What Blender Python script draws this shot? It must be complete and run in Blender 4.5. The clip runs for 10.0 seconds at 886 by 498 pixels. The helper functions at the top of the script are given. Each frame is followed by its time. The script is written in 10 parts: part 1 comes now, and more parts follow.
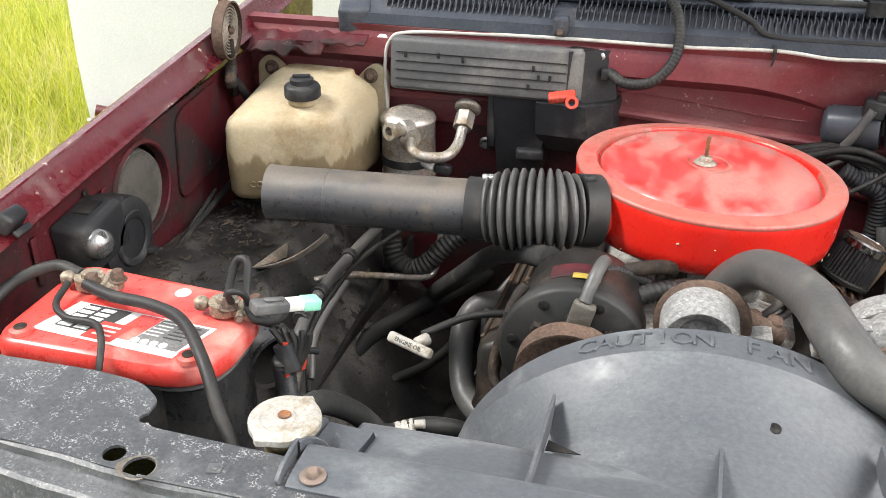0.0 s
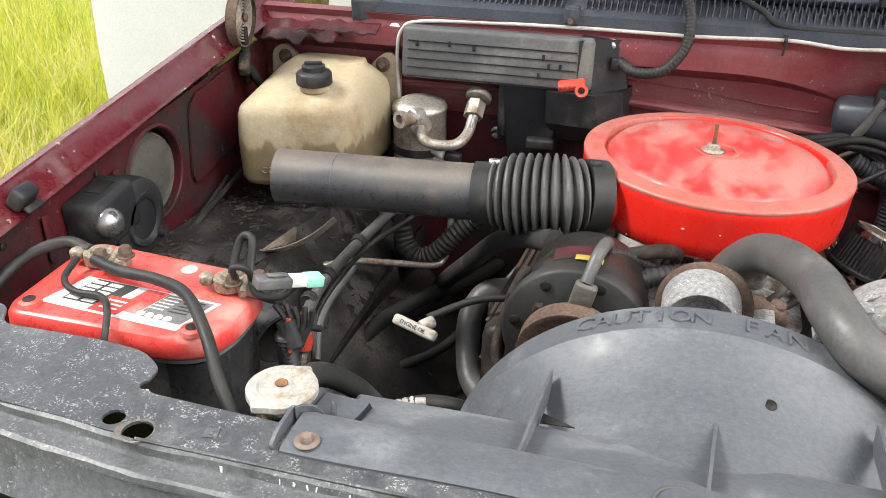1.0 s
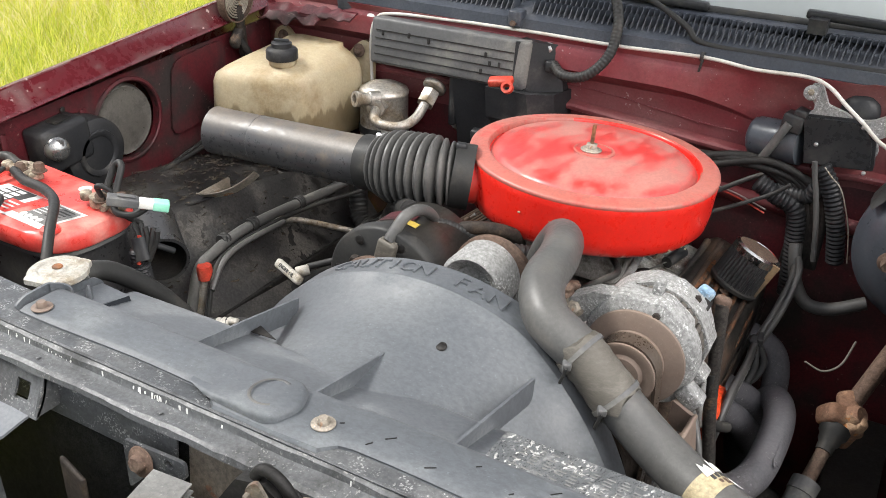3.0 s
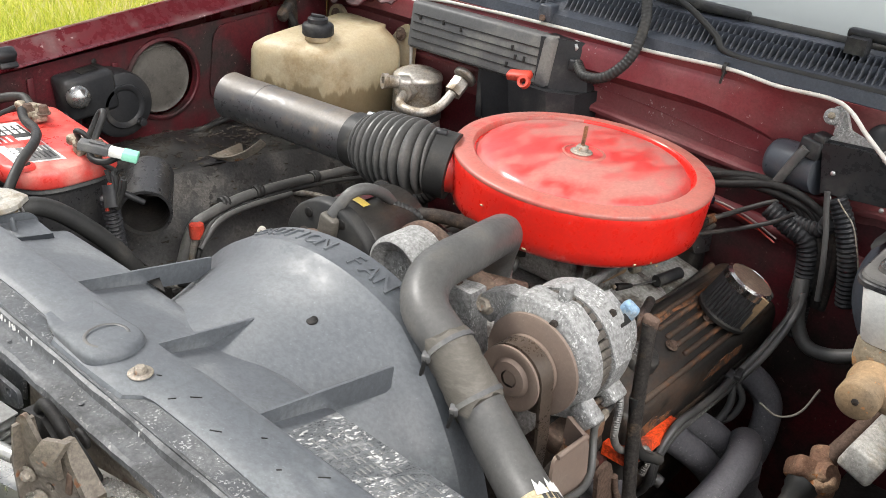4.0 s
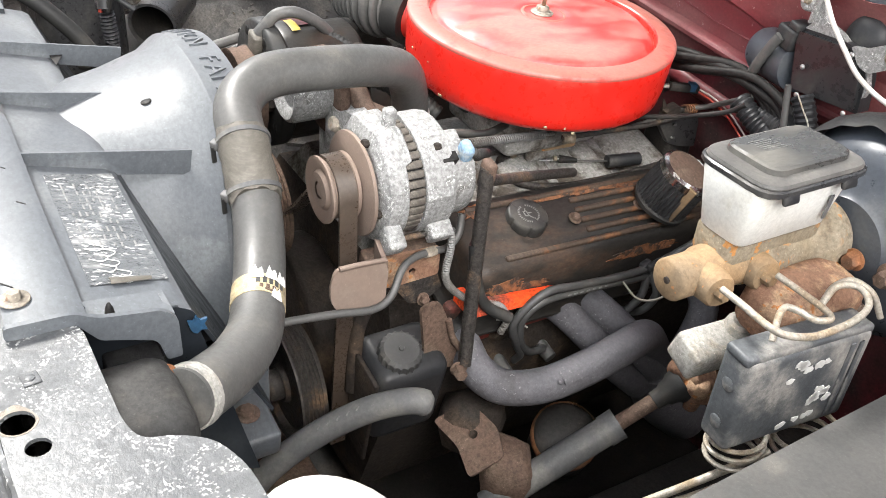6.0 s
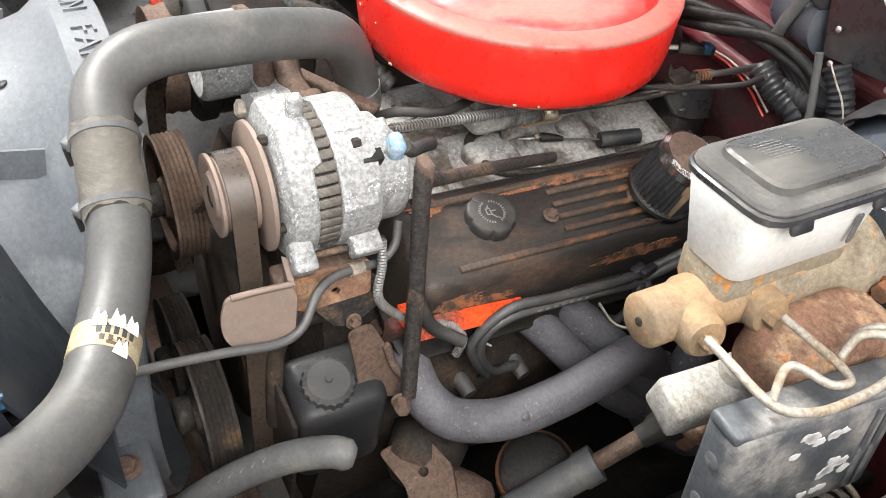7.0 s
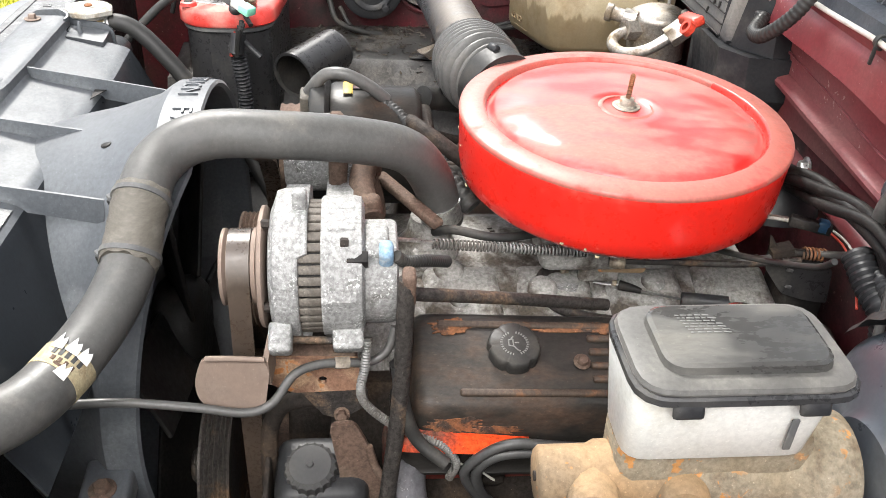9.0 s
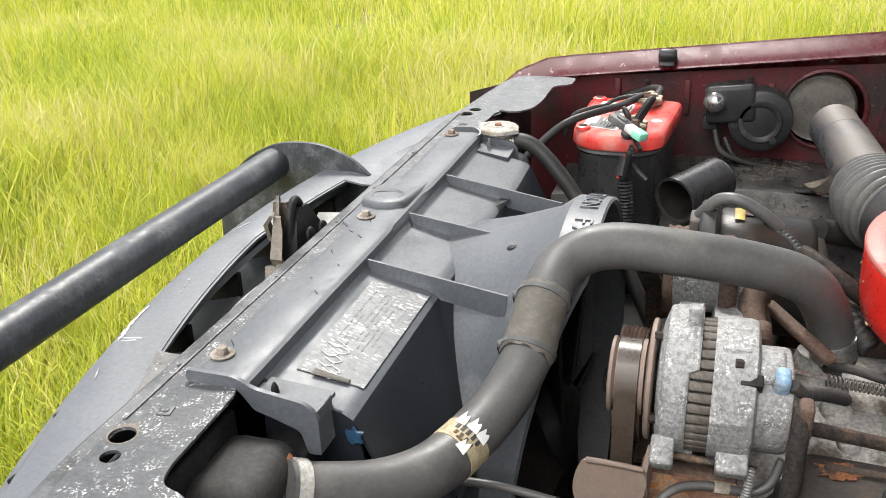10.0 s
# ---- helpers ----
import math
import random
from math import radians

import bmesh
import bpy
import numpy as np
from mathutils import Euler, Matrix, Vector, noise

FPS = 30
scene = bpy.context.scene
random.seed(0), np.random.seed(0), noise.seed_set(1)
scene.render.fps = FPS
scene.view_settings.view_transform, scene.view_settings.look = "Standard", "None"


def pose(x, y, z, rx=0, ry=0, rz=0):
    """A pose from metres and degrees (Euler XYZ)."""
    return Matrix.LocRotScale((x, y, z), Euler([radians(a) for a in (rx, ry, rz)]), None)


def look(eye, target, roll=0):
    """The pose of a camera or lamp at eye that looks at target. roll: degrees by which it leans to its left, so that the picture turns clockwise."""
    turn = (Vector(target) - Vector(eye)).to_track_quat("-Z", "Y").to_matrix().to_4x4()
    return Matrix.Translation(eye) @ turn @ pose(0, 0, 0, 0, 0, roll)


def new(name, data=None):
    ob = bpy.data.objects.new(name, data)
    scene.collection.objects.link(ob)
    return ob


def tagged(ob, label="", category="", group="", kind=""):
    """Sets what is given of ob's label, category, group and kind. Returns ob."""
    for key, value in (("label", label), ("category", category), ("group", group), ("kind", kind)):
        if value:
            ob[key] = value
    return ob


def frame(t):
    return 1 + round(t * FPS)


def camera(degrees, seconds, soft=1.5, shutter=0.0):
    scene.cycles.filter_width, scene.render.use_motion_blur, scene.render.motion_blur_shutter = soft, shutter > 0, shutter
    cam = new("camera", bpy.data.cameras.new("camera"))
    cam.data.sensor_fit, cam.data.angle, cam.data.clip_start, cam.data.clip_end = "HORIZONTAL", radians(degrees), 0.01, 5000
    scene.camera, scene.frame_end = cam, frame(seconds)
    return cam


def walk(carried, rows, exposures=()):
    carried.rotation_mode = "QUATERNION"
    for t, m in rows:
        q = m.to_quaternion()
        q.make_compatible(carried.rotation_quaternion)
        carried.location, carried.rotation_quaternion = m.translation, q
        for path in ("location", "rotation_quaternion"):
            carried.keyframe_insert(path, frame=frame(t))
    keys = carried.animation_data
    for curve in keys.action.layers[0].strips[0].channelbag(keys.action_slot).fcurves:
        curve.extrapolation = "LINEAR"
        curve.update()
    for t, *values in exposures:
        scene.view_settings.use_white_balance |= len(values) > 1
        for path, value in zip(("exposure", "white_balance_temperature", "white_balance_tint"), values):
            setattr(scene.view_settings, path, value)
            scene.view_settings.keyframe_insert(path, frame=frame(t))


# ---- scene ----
cam = camera(52.0, 10.0, soft=0.6)
PATH = [
    (0, (-0.121, -0.534, 1.585), (-0.563, 1.168, 0.632), 0.2),
    (0.5, (-0.123, -0.546, 1.582), (-0.563, 1.163, 0.641), 0.6),
    (1, (-0.093, -0.548, 1.563), (-0.583, 1.145, 0.618), 0.1),
    (1.5, (0.016, -0.477, 1.57), (-0.578, 1.213, 0.679), 1.1),
    (2, (0.153, -0.43, 1.563), (-0.542, 1.206, 0.647), 1.8),
    (2.5, (0.275, -0.501, 1.563), (-0.513, 1.087, 0.637), 1.3),
    (2.7, (0.33, -0.535, 1.568), (-0.493, 1.037, 0.643), 1.3),
    (3.8, (0.575, -0.36, 1.545), (-0.49, 1.079, 0.653), 4.2),
    (4, (0.622, -0.336, 1.541), (-0.519, 1.023, 0.619), 4.2),
    (4.5, (0.751, -0.355, 1.527), (-0.484, 0.882, 0.556), 4.2),
    (5, (0.875, -0.343, 1.522), (-0.406, 0.812, 0.509), 3.8),
    (5.5, (0.952, -0.203, 1.521), (-0.395, 0.853, 0.487), 5.0),
    (5.7, (0.978, -0.124, 1.509), (-0.396, 0.875, 0.454), 5.7),
    (6.8, (0.864, 0.141, 1.454), (-0.515, 0.93, 0.239), 4.2),
    (7, (0.837, 0.182, 1.45), (-0.519, 0.972, 0.209), 4.3),
    (7.5, (0.821, 0.275, 1.446), (-0.553, 0.978, 0.174), 3.5),
    (8, (0.845, 0.381, 1.449), (-0.614, 0.921, 0.192), 4.2),
    (8.5, (0.891, 0.451, 1.453), (-0.702, 0.798, 0.295), 2.7),
    (9, (0.94, 0.473, 1.462), (-0.762, 0.635, 0.425), 2.2),
    (9.5, (0.978, 0.455, 1.465), (-0.793, 0.249, 0.559), -0.2),
    (10, (0.98, 0.416, 1.461), (-0.768, -0.149, 0.671), -1.9),
]
EXPOSURES = [(0.0, 1.74), (2.5, 1.60), (4.0, 1.56), (4.5, 1.52), (5.0, 1.60), (5.5, 2.12), (7.0, 2.24), (7.5, 1.96), (8.0, 1.90), (8.5, 2.20), (9.0, 2.12), (9.5, 1.46), (10.0, 1.54)]
walk(cam, [(t, look(eye, target, roll)) for t, eye, target, roll in PATH], EXPOSURES)

# ---------- world, sun, exposure ----------
world = bpy.data.worlds.new("overcast_sky")
scene.world = world
world.use_nodes = True
wn = world.node_tree
for n in list(wn.nodes):
    wn.nodes.remove(n)
w_out = wn.nodes.new("ShaderNodeOutputWorld")
w_bg = wn.nodes.new("ShaderNodeBackground")
w_sky = wn.nodes.new("ShaderNodeTexSky")
w_hs = wn.nodes.new("ShaderNodeHueSaturation")
w_sky.sky_type, w_sky.sun_disc = "NISHITA", False
w_sky.sun_elevation, w_sky.sun_rotation = radians(49), radians(105)
w_sky.air_density, w_sky.dust_density, w_sky.ozone_density = 1.0, 4.0, 1.0
w_hs.inputs["Saturation"].default_value = 0.25
w_bg.inputs["Strength"].default_value = 0.12
wn.links.new(w_sky.outputs["Color"], w_hs.inputs["Color"])
wn.links.new(w_hs.outputs["Color"], w_bg.inputs["Color"])
wn.links.new(w_bg.outputs["Background"], w_out.inputs["Surface"])

sun_data = bpy.data.lights.new("sun", "SUN")
sun_data.energy, sun_data.angle, sun_data.color = 1.7, radians(14), (1.0, 0.97, 0.92)
sun = new("sun", sun_data)
sun.matrix_basis = look((-3.45, -0.90, 4.2), (0, 0, 0))


# ---------- materials ----------
def surf(name, c1, c2, rough=0.5, metal=0.0, scale=14.0, bump=0.15, dust=None, dust_amt=0.35, dust_scale=7.0, specks=None, speck_amt=0.3, speck_scale=60.0, speck_soft=0.0, speck_x=None, rough_var=0.2, coat=0.0, up_dust=0.0, stretch=(1, 1, 1), fine=8.0, mottle=0.32, spec=0.4, edge=1.0):
    """A worn surface: two colours by noise, a layer of dust or grime, flecks, and fine relief."""
    m = bpy.data.materials.new(name)
    m.use_nodes = True
    nt = m.node_tree
    nd, lk = nt.nodes, nt.links
    b = nd["Principled BSDF"]
    tc, mp = nd.new("ShaderNodeTexCoord"), nd.new("ShaderNodeMapping")
    mp.inputs["Scale"].default_value = stretch
    lk.new(tc.outputs["Object"], mp.inputs["Vector"])

    def noise_tex(s, detail=6.0, rg=0.6):
        n = nd.new("ShaderNodeTexNoise")
        n.inputs["Scale"].default_value, n.inputs["Detail"].default_value, n.inputs["Roughness"].default_value = s, detail, rg
        lk.new(mp.outputs["Vector"], n.inputs["Vector"])
        return n

    def steps(src, lo, hi, out_lo=0.0, out_hi=1.0):
        r = nd.new("ShaderNodeMapRange")
        r.interpolation_type = "SMOOTHSTEP"
        for i, v in zip(("From Min", "From Max", "To Min", "To Max"), (lo, hi, out_lo, out_hi)):
            r.inputs[i].default_value = v
        lk.new(src, r.inputs["Value"])
        return r.outputs["Result"]

    def mixed(fac, a, c):
        x = nd.new("ShaderNodeMix")
        x.data_type = "RGBA"
        lk.new(fac, x.inputs["Factor"])
        for sock, v in ((x.inputs[6], a), (x.inputs[7], c)):
            if isinstance(v, tuple):
                sock.default_value = (*v, 1)
            else:
                lk.new(v, sock)
        return x.outputs[2]

    coarse, small = noise_tex(scale), noise_tex(scale * fine, 4.0, 0.7)
    col = mixed(steps(coarse.outputs["Fac"], 0.22, 0.78), c1, c2)
    rgh = steps(small.outputs["Fac"], 0.25, 0.75, max(0.03, rough - rough_var / 2), min(1.0, rough + rough_var / 2))
    if dust:
        dn = noise_tex(dust_scale, 8.0, 0.65)
        lo, hi = 0.62 - dust_amt * 0.5, 0.80 - dust_amt * 0.35
        mask = steps(dn.outputs["Fac"], (lo + hi) / 2 - (hi - lo) * edge / 2, (lo + hi) / 2 + (hi - lo) * edge / 2)
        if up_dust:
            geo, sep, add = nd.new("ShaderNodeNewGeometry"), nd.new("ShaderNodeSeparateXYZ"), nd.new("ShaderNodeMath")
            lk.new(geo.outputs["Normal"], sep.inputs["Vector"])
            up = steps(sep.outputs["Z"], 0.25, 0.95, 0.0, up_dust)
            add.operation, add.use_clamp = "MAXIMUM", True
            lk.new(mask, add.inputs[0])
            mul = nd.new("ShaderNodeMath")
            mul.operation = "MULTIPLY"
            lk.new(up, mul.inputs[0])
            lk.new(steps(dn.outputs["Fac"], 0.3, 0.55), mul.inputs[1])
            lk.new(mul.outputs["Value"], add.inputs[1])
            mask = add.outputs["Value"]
        col = mixed(mask, col, dust)
        rm = nd.new("ShaderNodeMix")
        rm.inputs[3].default_value = 0.85
        lk.new(mask, rm.inputs["Factor"])
        lk.new(rgh, rm.inputs[2])
        rgh = rm.outputs["Result"]
    if specks:
        sn = noise_tex(speck_scale, 3.0, 0.55)
        cover = noise_tex(speck_scale / 9, 3.0, 0.6)
        mul = nd.new("ShaderNodeMath")
        mul.operation = "MULTIPLY"
        lk.new(steps(sn.outputs["Fac"], 0.66 - speck_amt * 0.25, 0.70 - speck_amt * 0.25 + speck_soft), mul.inputs[0])
        lk.new(steps(cover.outputs["Fac"], 0.45, 0.62), mul.inputs[1])
        where = mul.outputs["Value"]
        if speck_x:
            # corrosion that is worst towards one end of the part
            place, axes, worst = nd.new("ShaderNodeNewGeometry"), nd.new("ShaderNodeSeparateXYZ"), nd.new("ShaderNodeMath")
            lk.new(place.outputs["Position"], axes.inputs["Vector"])
            worst.operation = "MULTIPLY"
            lk.new(steps(axes.outputs["X"], speck_x[0], speck_x[1], speck_x[2], 1.0), worst.inputs[0])
            lk.new(where, worst.inputs[1])
            where = worst.outputs["Value"]
        col = mixed(where, col, specks)
    if mottle:
        # fine uneven soiling and pale pinhead dust
        fine_n, pin = noise_tex(210.0, 4.0, 0.7), noise_tex(380.0, 2.0, 0.5)
        tone = steps(fine_n.outputs["Fac"], 0.30, 0.68, 1.0 - mottle * 0.9, 1.0 + mottle * 0.7)
        dots = steps(pin.outputs["Fac"], 0.66, 0.74, 1.0, 1.0 + mottle * 2.0)
        both = nd.new("ShaderNodeMath")
        both.operation = "MULTIPLY"
        lk.new(tone, both.inputs[0])
        lk.new(dots, both.inputs[1])
        sc = nd.new("ShaderNodeVectorMath")
        sc.operation = "SCALE"
        lk.new(col, sc.inputs[0])
        lk.new(both.outputs["Value"], sc.inputs["Scale"])
        col = sc.outputs["Vector"]
    lk.new(col, b.inputs["Base Color"])
    lk.new(rgh, b.inputs["Roughness"])
    b.inputs["Specular IOR Level"].default_value = spec
    b.inputs["Metallic"].default_value = metal
    b.inputs["Coat Weight"].default_value = coat
    b.inputs["Coat Roughness"].default_value = 0.15
    if bump:
        bp = nd.new("ShaderNodeBump")
        bp.inputs["Strength"].default_value, bp.inputs["Distance"].default_value = bump, 0.002
        lk.new(small.outputs["Fac"], bp.inputs["Height"])
        lk.new(bp.outputs["Normal"], b.inputs["Normal"])
    return m


M = {}
M["red_paint"] = surf("red_paint", (0.74, 0.022, 0.012), (0.62, 0.016, 0.010), 0.32, 0, 9, 0.05, dust=(0.62, 0.16, 0.11), dust_amt=0.1, dust_scale=6, coat=0.25, mottle=0.06, spec=0.5)
M["red_lid"] = surf("red_lid_dusty", (0.48, 0.015, 0.011), (0.40, 0.013, 0.010), 0.42, 0, 6, 0.06, mottle=0.14, dust_amt=0.46, dust=(0.325, 0.108, 0.084), dust_scale=13, spec=0.9, coat=0.22, edge=0.8, stretch=(1, 0.55, 1))
M["red_rim"] = surf("red_rim_dusty", (0.345, 0.075, 0.053), (0.330, 0.100, 0.074), 0.50, 0, 9, 0.06, dust_scale=14, dust=(0.43, 0.030, 0.019), dust_amt=0.26, edge=0.8, mottle=0.18, spec=0.8, coat=0.05)
M["maroon"] = surf("maroon_body_paint", (0.100, 0.010, 0.015), (0.080, 0.009, 0.013), 0.28, 0, 5, 0.04, dust_amt=0.25, dust_scale=10, specks=(0.45, 0.35, 0.33), speck_amt=0.02, speck_scale=90, coat=0.3, mottle=0.15, spec=0.5, dust=(0.135, 0.07, 0.066))
# dirty paint; its dark tone also paints the shade low on the firewall
M["maroon_dull"] = surf("maroon_dirty_shaded_paint", (0.080, 0.012, 0.016), (0.058, 0.010, 0.013), 0.42, 0, 6, 0.12, speck_amt=0.02, speck_scale=120, mottle=0.3, spec=0.3, dust=(0.022, 0.016, 0.015), dust_amt=0.40, dust_scale=6, specks=(0.14, 0.09, 0.08))
M["firewall"] = surf("firewall_paint", (0.165, 0.026, 0.032), (0.140, 0.022, 0.028), 0.34, 0, 4, 0.06, speck_amt=0.0, speck_scale=120, mottle=0.16, spec=0.45, specks=(0.3, 0.22, 0.2), dust=(0.19, 0.080, 0.075), dust_amt=0.36, dust_scale=5, edge=1.6)
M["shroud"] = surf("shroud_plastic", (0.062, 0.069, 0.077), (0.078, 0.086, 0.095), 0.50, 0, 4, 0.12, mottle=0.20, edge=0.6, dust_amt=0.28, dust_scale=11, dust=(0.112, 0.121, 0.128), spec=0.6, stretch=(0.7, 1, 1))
M["support"] = surf("support_paint", (0.036, 0.039, 0.043), (0.064, 0.067, 0.070), 0.42, 0.05, 11, 0.3, dust_scale=9, mottle=0.3, edge=0.8, spec=0.6, dust_amt=0.34, specks=(0.42, 0.42, 0.41), speck_x=(0.05, 0.45, 0.6), dust=(0.095, 0.098, 0.100), speck_scale=440, speck_amt=0.48, speck_soft=0.03)
M["header"] = surf("header_panel_paint", (0.100, 0.109, 0.121), (0.125, 0.133, 0.144), 0.45, 0, 4, 0.05, dust=(0.165, 0.172, 0.178), dust_scale=5, edge=1.6, dust_amt=0.24, mottle=0.14, spec=0.45)
M["plastic"] = surf("black_plastic", (0.016, 0.017, 0.019), (0.027, 0.027, 0.028), 0.42, 0, 14, 0.1, dust_scale=10, spec=0.25, dust=(0.068, 0.065, 0.059), dust_amt=0.2, mottle=0.2)
M["plastic_grey"] = surf("grey_weathered_plastic", (0.070, 0.071, 0.073), (0.105, 0.105, 0.104), 0.5, 0, 12, 0.12, dust=(0.17, 0.165, 0.15), dust_amt=0.3, dust_scale=9, spec=0.28, mottle=0.14)
# black grime; also painted in for the shade inside holes, bores and grooves
M["black"] = surf("black_grime_and_shade", (0.010, 0.0095, 0.009), (0.019, 0.018, 0.017), 0.55, 0, 12, 0.35, dust_scale=11, spec=0.22, mottle=0.45, dust=(0.045, 0.039, 0.033), dust_amt=0.25)
M["liner"] = surf("liner_black", (0.022, 0.022, 0.022), (0.042, 0.041, 0.039), 0.4, 0, 8, 0.3, dust=(0.095, 0.088, 0.078), dust_amt=0.35, dust_scale=9, specks=(0.012, 0.011, 0.010), speck_amt=0.5, speck_scale=38, mottle=0.45, spec=0.45)
M["rubber"] = surf("hose_rubber", (0.060, 0.060, 0.058), (0.084, 0.082, 0.078), 0.46, 0, 18, 0.10, dust_scale=14, dust=(0.125, 0.117, 0.104), mottle=0.14, spec=0.45, dust_amt=0.2)
M["rubber_dark"] = surf("dark_rubber", (0.019, 0.019, 0.019), (0.030, 0.030, 0.028), 0.5, 0, 18, 0.1, dust_scale=16, spec=0.28, dust=(0.058, 0.053, 0.046), dust_amt=0.22, mottle=0.14)
M["wrap"] = surf("tape_wrap", (0.080, 0.073, 0.060), (0.108, 0.098, 0.082), 0.6, 0, 60, 0.3, dust_amt=0.25, dust_scale=30, stretch=(1, 1, 3), mottle=0.14, dust=(0.15, 0.137, 0.118))
M["alu"] = surf("corroded_aluminium", (0.225, 0.225, 0.22), (0.285, 0.285, 0.278), 0.6, 0.15, 60, 0.6, dust_amt=0.14, dust_scale=30, dust=(0.14, 0.135, 0.125), specks=(0.50, 0.50, 0.49), mottle=0.42, speck_scale=340, speck_amt=0.42)
M["alu_bright"] = surf("dull_aluminium", (0.44, 0.42, 0.38), (0.54, 0.52, 0.48), 0.36, 0.75, 14, 0.1, dust_scale=14, dust=(0.24, 0.19, 0.13), dust_amt=0.42)
M["intake"] = surf("intake_aluminium", (0.27, 0.265, 0.25), (0.38, 0.375, 0.355), 0.6, 0.1, 12, 0.4, spec=0.3, dust=(0.085, 0.072, 0.058), dust_amt=0.42, mottle=0.35, dust_scale=16, edge=0.8)
M["steel"] = surf("bare_steel", (0.40, 0.40, 0.39), (0.55, 0.55, 0.54), 0.35, 0.9, 30, 0.1, dust=(0.2, 0.17, 0.13), dust_amt=0.2)
M["rust"] = surf("brown_rust", (0.125, 0.083, 0.062), (0.082, 0.056, 0.044), 0.75, 0.1, 24, 0.45, dust_amt=0.3, dust_scale=20, spec=0.2, mottle=0.35, dust=(0.15, 0.11, 0.082))
M["rust_tan"] = surf("tan_rusty_iron", (0.270, 0.175, 0.092), (0.215, 0.155, 0.095), 0.75, 0.05, 12, 0.35, speck_scale=90, spec=0.25, speck_amt=0.1, specks=(0.36, 0.17, 0.07), dust_scale=14, edge=1.2, mottle=0.2, dust_amt=0.26, dust=(0.155, 0.118, 0.078))
M["fan_brown"] = surf("brown_dusty_metal", (0.20, 0.150, 0.120), (0.165, 0.122, 0.098), 0.6, 0.15, 26, 0.15, dust_amt=0.3, dust_scale=20, mottle=0.12, dust=(0.19, 0.148, 0.12))
M["belt"] = surf("worn_belt", (0.058, 0.042, 0.031), (0.044, 0.033, 0.026), 0.30, 0, 30, 0.05, dust=(0.095, 0.075, 0.058), dust_amt=0.25, mottle=0.12, spec=0.6)
M["cover"] = surf("rusty_black_cover", (0.017, 0.016, 0.015), (0.029, 0.026, 0.022), 0.42, 0.1, 9, 0.2, spec=0.35, mottle=0.3, dust=(0.068, 0.042, 0.028), dust_amt=0.28, dust_scale=9, edge=0.8, stretch=(1, 0.5, 1))
M["block"] = surf("grimy_iron", (0.032, 0.026, 0.022), (0.020, 0.017, 0.015), 0.7, 0.1, 14, 0.6, dust_amt=0.28, dust_scale=12, spec=0.2, mottle=0.4, dust=(0.080, 0.057, 0.040))
M["orange"] = surf("engine_orange", (0.80, 0.085, 0.020), (0.62, 0.060, 0.016), 0.45, 0, 14, 0.15, dust=(0.09, 0.06, 0.045), dust_scale=11, spec=0.2, mottle=0.5, dust_amt=0.3)
M["headers"] = surf("header_coating", (0.092, 0.090, 0.099), (0.114, 0.111, 0.120), 0.72, 0.1, 30, 0.35, dust=(0.080, 0.076, 0.080), dust_amt=0.2, dust_scale=20, specks=(0.24, 0.23, 0.24), speck_amt=0.12, speck_scale=240, mottle=0.18)
M["white_plastic"] = surf("white_reservoir", (0.68, 0.68, 0.65), (0.62, 0.62, 0.58), 0.4, 0, 10, 0.04, dust=(0.52, 0.50, 0.44), dust_amt=0.25, dust_scale=12, mottle=0.1)
M["lid_black"] = surf("dusty_reservoir_lid", (0.050, 0.049, 0.046), (0.085, 0.083, 0.077), 0.45, 0, 16, 0.08, dust_scale=20, mottle=0.2, dust=(0.13, 0.125, 0.112), dust_amt=0.3)
M["bat_red"] = surf("battery_red", (0.66, 0.055, 0.045), (0.60, 0.06, 0.048), 0.32, 0, 10, 0.04, dust=(0.62, 0.22, 0.18), dust_amt=0.28, dust_scale=12, mottle=0.08, spec=0.5)
M["bat_black"] = surf("battery_black", (0.022, 0.022, 0.023), (0.034, 0.034, 0.035), 0.32, 0, 12, 0.05, dust=(0.09, 0.085, 0.075), dust_amt=0.2, mottle=0.25, spec=0.4)
M["lead"] = surf("corroded_brass", (0.30, 0.24, 0.16), (0.42, 0.38, 0.32), 0.5, 0.6, 60, 0.4, dust=(0.16, 0.13, 0.09), dust_amt=0.35, dust_scale=40)
M["cap"] = surf("stained_radiator_cap", (0.30, 0.288, 0.255), (0.39, 0.375, 0.335), 0.55, 0.1, 30, 0.2, dust_amt=0.28, dust_scale=40, mottle=0.22, dust=(0.22, 0.185, 0.135))
M["brass"] = surf("stained_brass", (0.34, 0.25, 0.09), (0.45, 0.40, 0.26), 0.5, 0.6, 40, 0.2, dust=(0.2, 0.16, 0.1), dust_amt=0.3, dust_scale=30)
M["paper"] = surf("label_paper", (0.62, 0.62, 0.60), (0.55, 0.55, 0.53), 0.6, 0, 20, 0.05, dust=(0.40, 0.38, 0.36), dust_amt=0.25, dust_scale=25, mottle=0.1)
M["torn"] = surf("torn_label_film", (0.066, 0.071, 0.075), (0.100, 0.105, 0.108), 0.32, 0, 60, 0.3, dust=(0.30, 0.305, 0.30), dust_scale=46, specks=(0.50, 0.50, 0.48), speck_scale=300, stretch=(1, 0.4, 1), dust_amt=0.16, speck_amt=0.40, edge=0.8)
M["ink"] = surf("black_ink", (0.03, 0.03, 0.03), (0.045, 0.045, 0.045), 0.6, 0, 20, 0, mottle=0.1)
M["ink_red"] = surf("red_ink", (0.55, 0.05, 0.04), (0.5, 0.05, 0.04), 0.5, 0, 20, 0, mottle=0.1)
